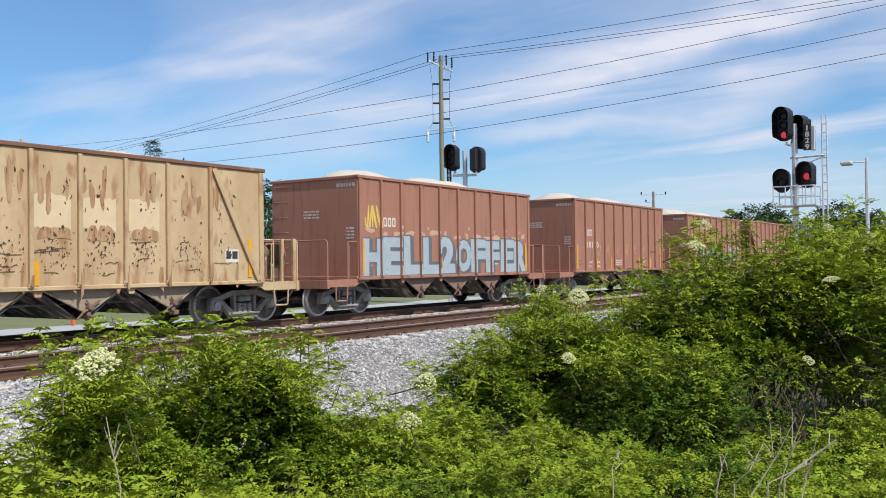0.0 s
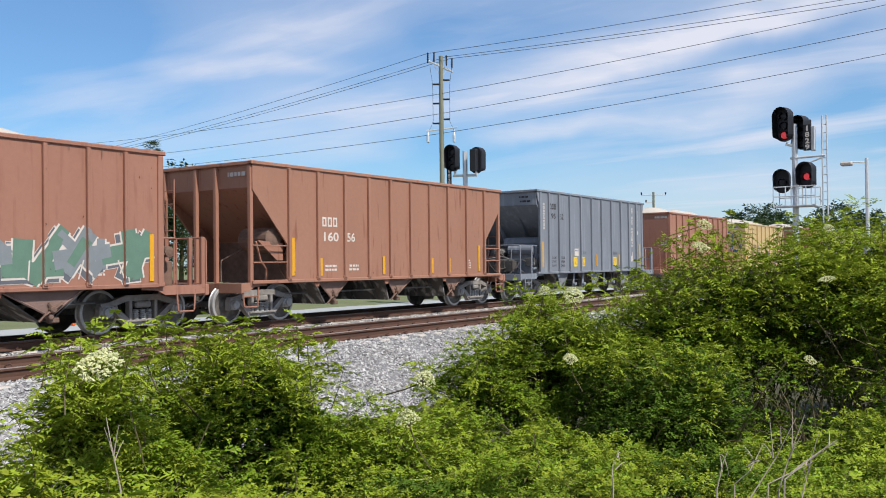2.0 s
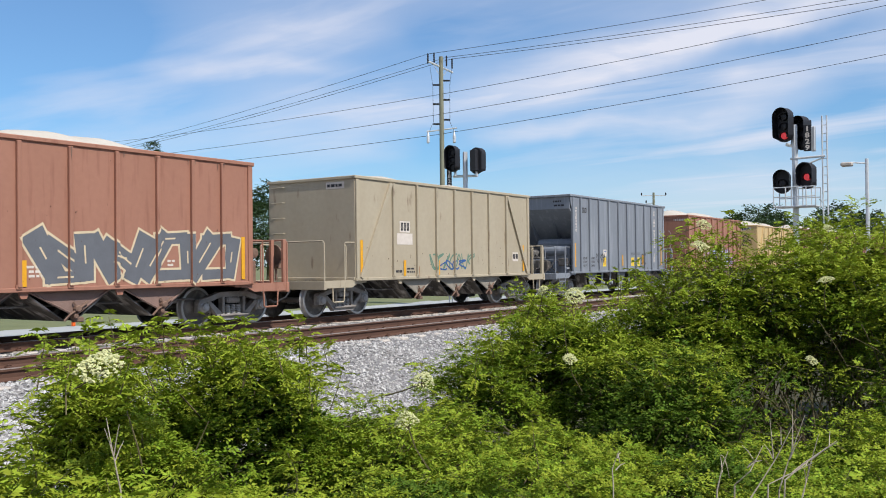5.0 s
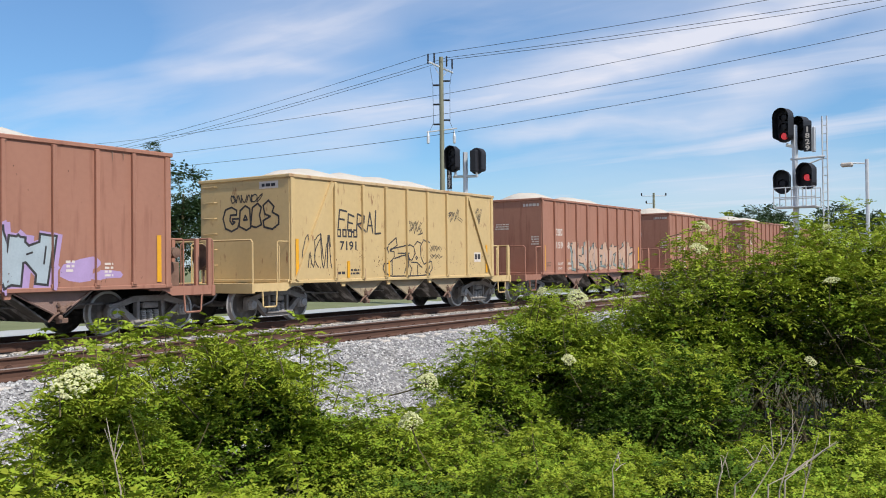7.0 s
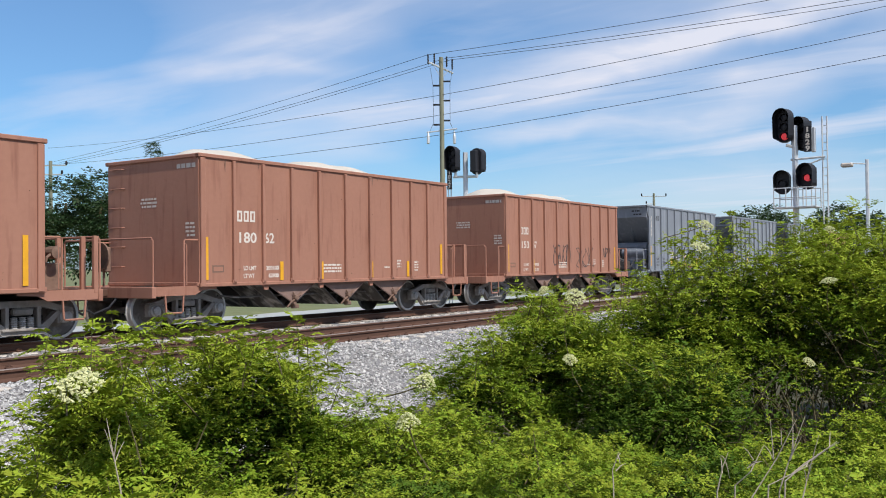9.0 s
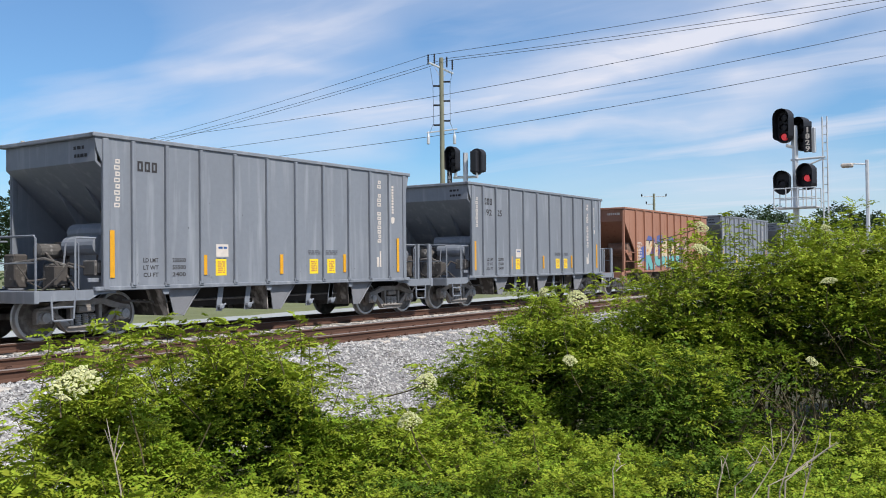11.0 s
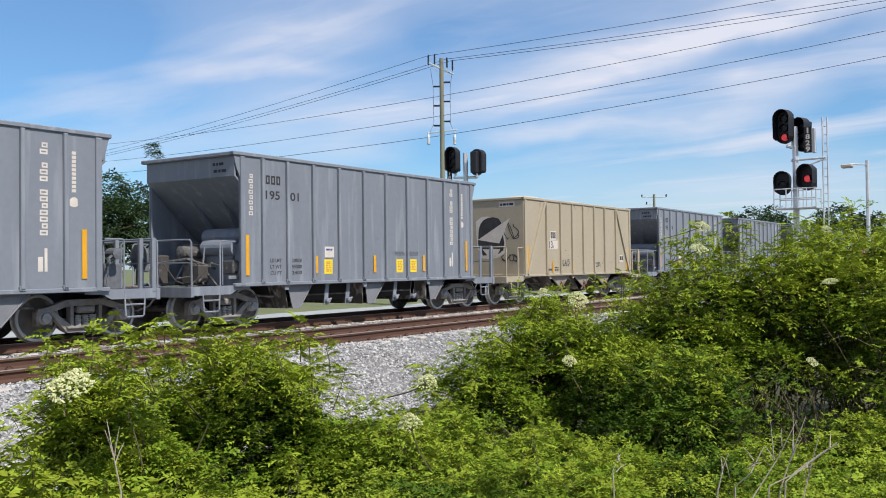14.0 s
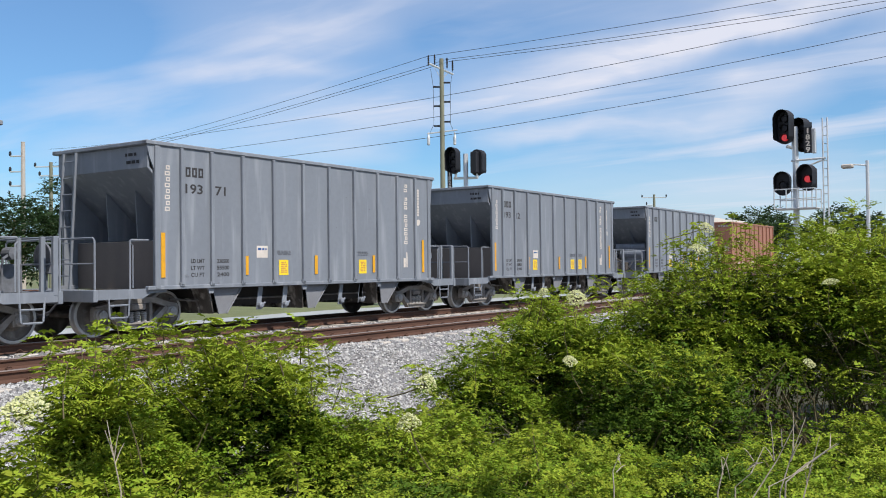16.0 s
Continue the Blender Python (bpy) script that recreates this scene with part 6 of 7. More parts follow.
# ---- shrubs ----
def leaflets(spots, rng, length, width, count, droop, spread=1.0):
    """Compound leaves: for each spot (x, y, z, outward x, y, z) a drooping stalk with pairs of folded, pointed leaflets.
    Gives vertices and faces for one mesh."""
    p = np.asarray(spots, float)
    n = len(p)
    pos, out = p[:, :3], p[:, 3:6]
    yaw = np.arctan2(out[:, 1], out[:, 0]) + rng.normal(0, 0.8, n)
    lift = np.clip(out[:, 2] * 0.5 + rng.normal(0.1, 0.35, n), -0.9, 1.1)
    scale = rng.uniform(0.65, 1.25, n)
    fwd = np.stack([np.cos(yaw) * np.cos(lift), np.sin(yaw) * np.cos(lift), np.sin(lift)], 1)
    side = np.stack([-np.sin(yaw), np.cos(yaw), np.zeros(n)], 1)
    up = np.cross(fwd, side)
    V, F = [], []
    pairs = count // 2
    stalk = length * (2.0 if count < 9 else 3.2)
    k0 = 0
    for k in range(count):
        end = k == count - 1
        i, s = k // 2, (1 if k % 2 else -1)
        u = 1.0 if end else 0.3 + 0.62 * i / max(1, pairs)
        base = pos + fwd * (stalk * u * scale)[:, None] - np.array([0, 0, 1]) * (droop * stalk * u * u * scale)[:, None]
        ang = 0.0 if end else s * (1.05 - 0.35 * i / max(1, pairs)) * spread
        ang = ang + rng.normal(0, 0.18 if count < 9 else 0.1, n)
        hang = droop * 0.9 if count < 9 else droop * 0.7
        d = fwd * np.cos(ang)[:, None] + side * np.sin(ang)[:, None]
        d = d - np.array([0, 0, 1]) * (hang + rng.normal(0, 0.22 if count < 9 else 0.1, n))[:, None] + up * 0.1
        d /= np.linalg.norm(d, axis=1, keepdims=True)
        w = np.cross(d, up)
        w /= np.linalg.norm(w, axis=1, keepdims=True) + 1e-9
        nrm = np.cross(w, d)
        ln = (length * scale * rng.uniform(0.8, 1.15, n))[:, None]
        wd = (width * scale * rng.uniform(0.8, 1.2, n))[:, None]
        tip = base + d * ln - np.array([0, 0, 1]) * ln * 0.18
        mid = base + d * ln * 0.45
        V.append(np.stack([base, mid + w * wd * 0.5 + nrm * wd * 0.13, tip, mid - w * wd * 0.5 + nrm * wd * 0.13], 1))
    V = np.concatenate(V, 0)
    m = len(V)
    idx = np.arange(m)[:, None] * 4
    F = np.concatenate([idx + np.array([0, 1, 2]), idx + np.array([0, 2, 3])], 0)
    return V.reshape(-1, 3), F


def raw_mesh(name, V, F, mat):
    me = bpy.data.meshes.new(name)
    me.vertices.add(len(V))
    me.vertices.foreach_set("co", V.astype(np.float32).ravel())
    me.loops.add(F.size)
    me.loops.foreach_set("vertex_index", F.astype(np.int32).ravel())
    me.polygons.add(len(F))
    me.polygons.foreach_set("loop_start", np.arange(0, F.size, 3, dtype=np.int32))
    me.update(calc_edges=True)
    me.materials.append(mat)
    return me


def shell_spots(blobs, count, rng, inner=0.55, base=(0, 0, 0)):
    """Spots on and just within uneven balls (x, y, z, rx, ry, rz), those buried in other balls left out."""
    spots = []
    blobs = np.asarray(blobs, float)
    area = blobs[:, 3] * blobs[:, 4] + blobs[:, 4] * blobs[:, 5]
    for b, share in zip(blobs, area / area.sum()):
        k = int(count * share * 1.5)
        d = rng.normal(0, 1, (k, 3))
        d /= np.linalg.norm(d, axis=1, keepdims=True)
        d[:, 2] = np.where(d[:, 2] < -0.55, -d[:, 2], d[:, 2])
        r = inner + (1 - inner) * rng.random(k) ** 0.6
        lump = np.array([1 + 0.30 * noise.noise((*(v * 2.3 + b[:3]),)) + 0.18 * noise.noise((*(v * 5.5 + b[:3]),)) for v in d])
        p = b[:3] + d * b[3:6] * (r * lump)[:, None]
        keep = p[:, 2] > 0.03
        for o in blobs:
            if (o == b).all():
                continue
            keep &= (((p - o[:3]) / o[3:6]) ** 2).sum(1) > 0.5
        spots.append(np.concatenate([p, d], 1)[keep])
    return np.concatenate(spots, 0)


def sprays(blobs, count, rng, per=11):
    """Leafy shoots that start inside the shrub and end past its outline. Gives leaf spots along them, and the shoots' lines."""
    blobs = np.asarray(blobs, float)
    area = blobs[:, 3] * blobs[:, 4] + blobs[:, 4] * blobs[:, 5]
    pick = rng.choice(len(blobs), count, p=area / area.sum())
    spots, lines = [], []
    for k in pick:
        b = blobs[k]
        d = rng.normal(0, 1, 3)
        d /= np.linalg.norm(d)
        if d[2] < -0.35:
            d[2] *= -1
        start = b[:3] + d * b[3:6] * rng.uniform(0.35, 0.6)
        reach = rng.uniform(0.8, 1.12) + (rng.uniform(0.1, 0.35) if rng.random() < 0.18 else 0)
        end = b[:3] + d * b[3:6] * reach
        if end[2] < 0.05:
            continue
        bend = np.array([0, 0, 0.10 * np.linalg.norm(end - start)])
        mid = (start + end) / 2 + bend
        lines.append((start, mid, end))
        run = (end - start) / (np.linalg.norm(end - start) + 1e-9)
        for j in range(per):
            u = (j + rng.random()) / per
            p = (1 - u) ** 2 * start + 2 * u * (1 - u) * mid + u * u * end
            a = rng.uniform(0, math.tau)
            o = run * 0.7 + np.array([math.cos(a), math.sin(a), 0.35 + 0.3 * u]) * (0.9 - 0.4 * u)
            spots.append((*p, *(o / np.linalg.norm(o))))
    return np.array(spots), lines


def pads(blobs, rng, size, thick=1.3, per=32, hollows=()):
    """Leaf pads: small flattened domes of leaves at the twigs' ends, spread over the outline with gaps between them.
    Gives the leaf spots, and the twigs' lines."""
    blobs = np.asarray(blobs, float)
    area = math.tau * (blobs[:, 3] * blobs[:, 4] + blobs[:, 4] * blobs[:, 5] + blobs[:, 3] * blobs[:, 5]) / 3
    spots, lines = [], []
    for k in rng.choice(len(blobs), int(thick * area.sum() / (math.pi * size * size * 0.7)), p=area / area.sum()):
        b = blobs[k]
        d = rng.normal(0, 1, 3)
        d /= np.linalg.norm(d)
        if d[2] < -0.45:
            d[2] *= -1
        lump = 1 + 0.42 * noise.noise((*(d * 2.2 + b[:3] * 3),)) + 0.12 * noise.noise((*(d * 5.0 + b[:3]),))
        c = b[:3] + d * b[3:6] * lump * rng.uniform(0.72, 1.05)
        if c[2] < 0.04 or any((((c - o[:3]) / o[3:6]) ** 2).sum() < 0.42 for o in blobs if (o != b).any()):
            continue
        if noise.noise((*(c * 0.34 / size + 7.7),)) < -0.19 or any(np.linalg.norm(c - q[:3]) < q[3] for q in hollows):
            continue
        n = d * rng.uniform(0.3, 0.7) + np.array([rng.normal(0, 0.15), rng.normal(0, 0.15), 0.85])
        n /= np.linalg.norm(n)
        e = np.cross(n, (0.3, 0.9, 0.1))
        e /= np.linalg.norm(e)
        g = np.cross(n, e)
        R = size * rng.uniform(0.55, 1.35)
        a, r = rng.uniform(0, math.tau, per), np.sqrt(rng.random(per)) * (1 + 0.25 * rng.normal(0, 1, per))
        ring = e[None] * np.cos(a)[:, None] + g[None] * np.sin(a)[:, None]
        p = c + ring * (r * R)[:, None] + n * (0.45 * R * (1 - r ** 2) + rng.normal(0, 0.13, per) * R)[:, None]
        o = ring * (0.35 + 0.6 * r)[:, None] + n * 0.4
        spots.append(np.concatenate([p, o / np.linalg.norm(o, axis=1, keepdims=True)], 1))
        inner = b[:3] + d * b[3:6] * 0.3
        lines.append((inner, (inner + c) / 2 + np.array([0, 0, 0.05]), c))
    return np.concatenate(spots, 0), lines


def stems_mesh(blobs, rng, count, lines, radius=0.014):
    bm = B()
    for _ in range(count):
        b = blobs[rng.integers(len(blobs))]
        d = rng.normal(0, 0.5, 3)
        tip = Vector((b[0] + d[0] * b[3], b[1] + d[1] * b[4], b[2] + abs(d[2]) * b[5] * 0.8))
        foot = Vector((b[0] * 0.6 + rng.normal(0, 0.12), b[1] * 0.6 + rng.normal(0, 0.12), -0.12))
        mid = foot.lerp(tip, 0.5) + Vector((rng.normal(0, 0.08), rng.normal(0, 0.08), 0.12))
        tube(bm, [foot, foot.lerp(mid, 0.6), mid, mid.lerp(tip, 0.6) + Vector((0, 0, 0.04)), tip], radius * rng.uniform(0.6, 1.3), 5, 0.35)
    for start, mid, end in lines:
        tube(bm, [start, mid, end], 0.005, 3, 0.4)
    return mesh_of("branchwork", bm, M["stem"])


SHRUBS = []


def shrub(x, y, blobs, mat, seed, pad=0.15, thick=1.3, length=0.036, width=0.021, leaflet=5, droop=0.15, label="leafy green shrub of small dense leaves",
          stems=14, name="leafy_shrub", frond_mat="leaf_mid", fronds=40, frond=0.05, tips=0.3, core=700, hollows=()):
    """A shrub: pads of small leaves over a core coloured dark for shade, pale pads for young growth and sun at the top,
    and arching pinnate fronds that stand out of it.
    """
    rng = np.random.default_rng(seed)
    ob = thing(name, pose(x, y, ground_height(x, y)), label, "shrub", "shrubs beside the track")
    spots, twigs = pads(blobs, rng, pad, thick * 1.3, 32, [np.array((hx - x, hy - y, hz - ob.location.z, r)) for hx, hy, hz, r in hollows]) if pad else (np.zeros((0, 6)), [])
    young, shoots = sprays(blobs, fronds, rng, 9)
    tagged(part("branchwork", stems_mesh(blobs, rng, stems, twigs + shoots), None, ob), kind="stuff")
    # the core's darker green paints in the shade between the pads
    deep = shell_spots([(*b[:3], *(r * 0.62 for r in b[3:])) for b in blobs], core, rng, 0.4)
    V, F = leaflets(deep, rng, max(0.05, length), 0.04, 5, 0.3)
    tagged(part("inner_leaves", raw_mesh("inner_leaves", V, F, M["leaf_dark"]), None, ob, "leaves within, coloured dark for shade"), kind="stuff")
    if len(spots):
        # whole pale pads, mostly high: young growth, and sun put into the colour
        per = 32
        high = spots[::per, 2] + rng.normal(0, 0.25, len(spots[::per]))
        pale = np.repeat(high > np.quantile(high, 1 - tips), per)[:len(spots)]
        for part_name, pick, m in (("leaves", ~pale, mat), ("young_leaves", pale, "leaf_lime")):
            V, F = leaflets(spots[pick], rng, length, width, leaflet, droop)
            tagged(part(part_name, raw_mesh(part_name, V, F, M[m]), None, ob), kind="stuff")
    V, F = leaflets(young, rng, frond, frond * 0.37, 9, 0.5)
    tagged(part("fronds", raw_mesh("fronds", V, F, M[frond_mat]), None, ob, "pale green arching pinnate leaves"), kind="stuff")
    SHRUBS.append(ob)
    return ob


FLOWERS = (
    (3.36, 4.72, 0.79, 0.115),
    (4.85, 3.37, 0.605, 0.062),
    (4.58, 3.31, 0.385, 0.066),
    (8.20, 3.96, 0.42, 0.060),
    (8.78, 4.15, 1.01, 0.090),
    (8.40, 4.35, 1.09, 0.050),
    (10.51, 3.33, 1.79, 0.075),
    (10.09, 3.25, 1.53, 0.085),
    (10.36, 1.94, 1.15, 0.075),
    (8.99, 1.86, 0.43, 0.050),
    (11.74, 2.20, 1.76, 0.050))


def flower_mesh(radius, seed):
    """A flat-topped flower head: a shallow dome of many tiny florets on thin rays."""
    rng = np.random.default_rng(seed)
    spots = []
    for _ in range(260):
        a, r = rng.uniform(0, math.tau), math.sqrt(rng.random()) * radius
        lump = 0.25 * radius * math.sin(3 * a) * r / radius
        spots.append((r * math.cos(a), r * math.sin(a), (0.95 if seed in (61, 62) else 0.42) * radius * (1 - (r / radius) ** 2) + lump * 0.4 + rng.normal(0, 0.06) * radius, radius * rng.uniform(0.07, 0.13)))
    return stone_mesh("flower_head", spots, rng, M["flower"])


HEADS = []
# seconds, sway across the line of sight and up, in metres
NODS = ((0, 0, 0), (2.5, 0.01, 0.0), (3.5, 0.02, -0.005), (6.5, -0.04, -0.02), (7.5, -0.10, -0.13), (8.0, 0.02, 0.03), (9.0, -0.1, -0.1), (11.5, -0.08, -0.08), (12.0, -0.22, -0.28),
        (12.6, -0.12, -0.1), (13.5, -0.14, -0.1), (15.5, -0.14, -0.09), (16.0, -0.36, -0.2))


def add_flowers():
    for k, (x, y, z, r) in enumerate(FLOWERS):
        near = min(SHRUBS, key=lambda ob: (ob.location.x - x) ** 2 + (ob.location.y - y) ** 2)
        ob = part("flower_head", flower_mesh(r * 1.2, 60 + k), None, near, "flat cream-white flower head")
        ob.location = Vector((x, y, z)) - near.location
        ob.rotation_euler = (0.35 * math.sin(k * 2.2) + 0.25, -0.5 + 0.3 * math.sin(k), 0)
        bm = B()
        foot = Vector((0.12 * math.sin(k), 0.3 * math.cos(k) + 0.12, -0.35))
        tube(bm, [foot, foot * 0.4 + Vector((0.02, 0.03, -0.05)), (0, 0, 0)], 0.005, 4)
        for j in range(6):
            a = math.tau * j / 6
            tube(bm, [(0, 0, -0.03), (0.6 * r * math.cos(a), 0.6 * r * math.sin(a), 0.1 * r)], 0.003, 3)
        part("flower_stalk", bm, M["stem"], ob)
        HEADS.append(ob)


SHOOTS = (
    (3.45, 5.31, 0.96),
    (3.27, 4.86, 0.83),
    (3.79, 5.14, 1.05),
    (4.10, 5.04, 1.05),
    (3.72, 5.25, 0.97),
    (3.81, 4.94, 0.92),
    (4.84, 5.02, 0.97),
    (5.21, 4.82, 0.98),
    (4.96, 4.85, 0.87),
    (4.51, 5.15, 0.91),
    (4.69, 5.07, 0.95),
    (5.48, 4.78, 0.75),
    (5.57, 4.65, 0.57),
    (2.87, 4.74, 0.56),
    (9.42, 3.90, 1.28),
    (9.52, 3.75, 1.36),
    (10.00, 3.56, 1.63),
    (10.24, 3.37, 1.82),
    (10.57, 3.05, 1.92),
    (10.72, 2.84, 1.80),
    (10.97, 2.45, 1.91),
    (11.33, 1.91, 1.95),
    (11.00, 1.51, 1.84),
    (8.46, 4.45, 1.05),
    (7.74, 4.64, 0.69),
    (8.00, 4.60, 0.79),
    (8.14, 3.13, 0.55),
    (5.77, 3.09, 0.27),
    (8.62, 4.21, 0.82),
    (9.25, 4.16, 1.22),
    (7.69, 4.72, 0.50),
    (4.14, 3.92, 0.23),
    (6.71, 4.74, 0.50),
    (3.85, 5.07, 0.95),
    (4.15, 4.96, 0.97),
    (4.55, 5.09, 1.02),
    (4.90, 4.93, 0.88),
    (5.09, 4.83, 0.80),
    (5.26, 4.75, 0.86),
    (3.49, 5.07, 0.90),
    (4.00, 5.01, 0.99),
    (5.28, 4.72, 0.64),
    (4.67, 4.91, 0.85))


def add_shoots():
    """Upright leafy shoots that stand above the shrubs."""
    for k, (x, y, z) in enumerate(SHOOTS):
        rng = np.random.default_rng(300 + k)
        near = min(SHRUBS, key=lambda ob: (ob.location.x - x) ** 2 + (ob.location.y - y) ** 2)
        top = Vector((x, y, z)) - near.location
        tall = rng.uniform(0.22, 0.42)
        foot = top + Vector((rng.normal(0, 0.08), rng.normal(0, 0.08), -tall))
        bm = B()
        mid = foot.lerp(top, 0.5) + Vector((rng.normal(0, 0.02), rng.normal(0, 0.02), 0))
        tube(bm, [foot, mid, top], 0.005, 5, 0.4)
        stem = part("shoot", bm, M["stem"], near)
        spots = []
        for j in range(24):
            u = 0.05 + 0.95 * j / 23
            p = foot.lerp(top, u)
            a = j * 2.4 + rng.normal(0, 0.3)
            spots.append((*p, math.cos(a) * (1.2 - u * 0.7), math.sin(a) * (1.2 - u * 0.7), 0.5 + u * 0.9))
        V, F = leaflets(spots, rng, 0.046, 0.016, 11, 0.6)
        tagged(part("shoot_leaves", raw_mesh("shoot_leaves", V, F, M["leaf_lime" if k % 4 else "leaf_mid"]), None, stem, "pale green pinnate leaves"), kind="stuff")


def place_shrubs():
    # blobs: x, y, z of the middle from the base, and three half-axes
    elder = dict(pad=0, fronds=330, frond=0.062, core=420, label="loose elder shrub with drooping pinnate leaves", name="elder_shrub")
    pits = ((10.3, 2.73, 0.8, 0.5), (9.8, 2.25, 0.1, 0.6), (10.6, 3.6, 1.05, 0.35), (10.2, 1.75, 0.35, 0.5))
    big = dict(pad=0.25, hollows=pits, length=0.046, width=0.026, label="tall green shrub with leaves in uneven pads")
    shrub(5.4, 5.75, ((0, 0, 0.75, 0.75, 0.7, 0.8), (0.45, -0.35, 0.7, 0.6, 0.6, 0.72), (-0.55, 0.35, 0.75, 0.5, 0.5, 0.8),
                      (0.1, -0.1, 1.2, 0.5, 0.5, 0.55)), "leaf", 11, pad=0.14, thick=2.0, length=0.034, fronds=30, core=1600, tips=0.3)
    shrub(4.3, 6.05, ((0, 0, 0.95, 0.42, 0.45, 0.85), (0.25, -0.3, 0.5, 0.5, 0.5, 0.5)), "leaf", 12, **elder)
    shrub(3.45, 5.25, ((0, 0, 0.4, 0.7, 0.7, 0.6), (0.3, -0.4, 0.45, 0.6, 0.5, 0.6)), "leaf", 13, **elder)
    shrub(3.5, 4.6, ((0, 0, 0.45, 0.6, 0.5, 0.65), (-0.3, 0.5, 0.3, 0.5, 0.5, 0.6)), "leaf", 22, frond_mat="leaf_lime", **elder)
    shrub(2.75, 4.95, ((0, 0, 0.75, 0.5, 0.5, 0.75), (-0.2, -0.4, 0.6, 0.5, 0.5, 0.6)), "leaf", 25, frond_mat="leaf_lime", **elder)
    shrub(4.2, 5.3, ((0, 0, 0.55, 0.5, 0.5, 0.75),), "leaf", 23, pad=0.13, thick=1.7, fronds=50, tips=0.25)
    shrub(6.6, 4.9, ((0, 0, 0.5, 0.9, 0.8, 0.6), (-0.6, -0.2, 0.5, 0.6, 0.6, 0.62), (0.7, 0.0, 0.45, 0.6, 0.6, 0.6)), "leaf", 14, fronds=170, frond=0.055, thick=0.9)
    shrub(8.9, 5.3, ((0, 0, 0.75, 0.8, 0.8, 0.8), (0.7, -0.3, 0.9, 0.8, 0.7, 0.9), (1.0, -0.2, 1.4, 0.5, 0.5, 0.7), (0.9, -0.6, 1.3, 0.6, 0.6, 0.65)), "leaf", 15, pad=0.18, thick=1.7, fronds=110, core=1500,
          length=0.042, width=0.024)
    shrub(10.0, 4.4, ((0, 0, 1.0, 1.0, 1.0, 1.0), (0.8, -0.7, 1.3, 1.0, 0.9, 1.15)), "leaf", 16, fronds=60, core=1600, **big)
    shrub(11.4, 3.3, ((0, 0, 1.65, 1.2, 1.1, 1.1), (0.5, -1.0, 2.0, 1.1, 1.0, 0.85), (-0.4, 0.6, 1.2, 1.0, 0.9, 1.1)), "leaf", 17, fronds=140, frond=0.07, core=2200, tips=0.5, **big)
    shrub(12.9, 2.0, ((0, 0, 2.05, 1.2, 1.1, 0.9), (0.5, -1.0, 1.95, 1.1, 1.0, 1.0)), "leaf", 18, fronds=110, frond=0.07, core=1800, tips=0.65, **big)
    # darker leaf colour for the shade under the taller canopy
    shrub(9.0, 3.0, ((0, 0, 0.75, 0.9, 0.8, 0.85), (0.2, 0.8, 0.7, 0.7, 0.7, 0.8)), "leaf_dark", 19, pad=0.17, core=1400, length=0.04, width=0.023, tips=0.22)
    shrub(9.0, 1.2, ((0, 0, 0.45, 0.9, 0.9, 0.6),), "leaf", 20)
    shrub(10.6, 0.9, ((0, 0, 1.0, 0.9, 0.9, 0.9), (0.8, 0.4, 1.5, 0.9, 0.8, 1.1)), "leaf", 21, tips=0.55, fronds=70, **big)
    # the few leaves take the dark green that stands for the hollow's shade
    shrub(10.4, 2.1, ((0, 0, 0.5, 0.9, 0.9, 0.9),), "leaf_dark", 24, pad=0.2, thick=0.12, stems=70, fronds=6, core=60, label="thicket of bare brown stems, few leaves darkened for shade")
    # dark backing added behind the hollow, its shade put into the leaf colour
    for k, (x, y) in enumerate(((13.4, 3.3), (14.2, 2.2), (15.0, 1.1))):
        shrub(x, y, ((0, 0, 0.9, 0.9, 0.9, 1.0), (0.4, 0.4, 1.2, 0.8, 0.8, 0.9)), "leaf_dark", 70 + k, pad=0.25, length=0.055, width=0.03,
              label="shrub with bare brown stems, its green darkened for shade", stems=40, fronds=10, tips=0.1)
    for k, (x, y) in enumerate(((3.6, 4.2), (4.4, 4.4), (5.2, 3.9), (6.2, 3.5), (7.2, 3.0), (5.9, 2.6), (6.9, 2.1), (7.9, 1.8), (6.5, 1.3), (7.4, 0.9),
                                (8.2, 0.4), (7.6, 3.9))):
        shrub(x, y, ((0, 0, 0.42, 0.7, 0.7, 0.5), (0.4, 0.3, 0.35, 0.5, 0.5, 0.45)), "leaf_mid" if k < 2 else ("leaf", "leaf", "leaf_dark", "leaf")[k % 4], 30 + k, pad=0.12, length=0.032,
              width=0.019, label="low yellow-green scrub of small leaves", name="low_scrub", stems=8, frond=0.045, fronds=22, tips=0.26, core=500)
    add_shoots()
    add_flowers()


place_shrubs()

TWIGS = (
    (5.63, 1.52, -0.06, 5.77, 1.28, 0.42),
    (5.82, 1.40, -0.04, 5.91, 1.26, 0.42),
    (5.57, 1.60, 0.02, 5.66, 1.45, 0.26),
    (5.63, 1.32, 0.07, 5.80, 1.06, 0.30),
    (5.80, 1.26, -0.06, 5.85, 1.17, 0.32),
    (5.61, 1.72, -0.04, 5.65, 1.66, 0.20),
    (5.68, 1.43, 0.02, 5.83, 1.20, 0.15),
    (5.44, 2.33, -0.05, 5.46, 2.30, 0.17),
    (3.32, 4.44, 0.10, 3.27, 4.50, 0.52))


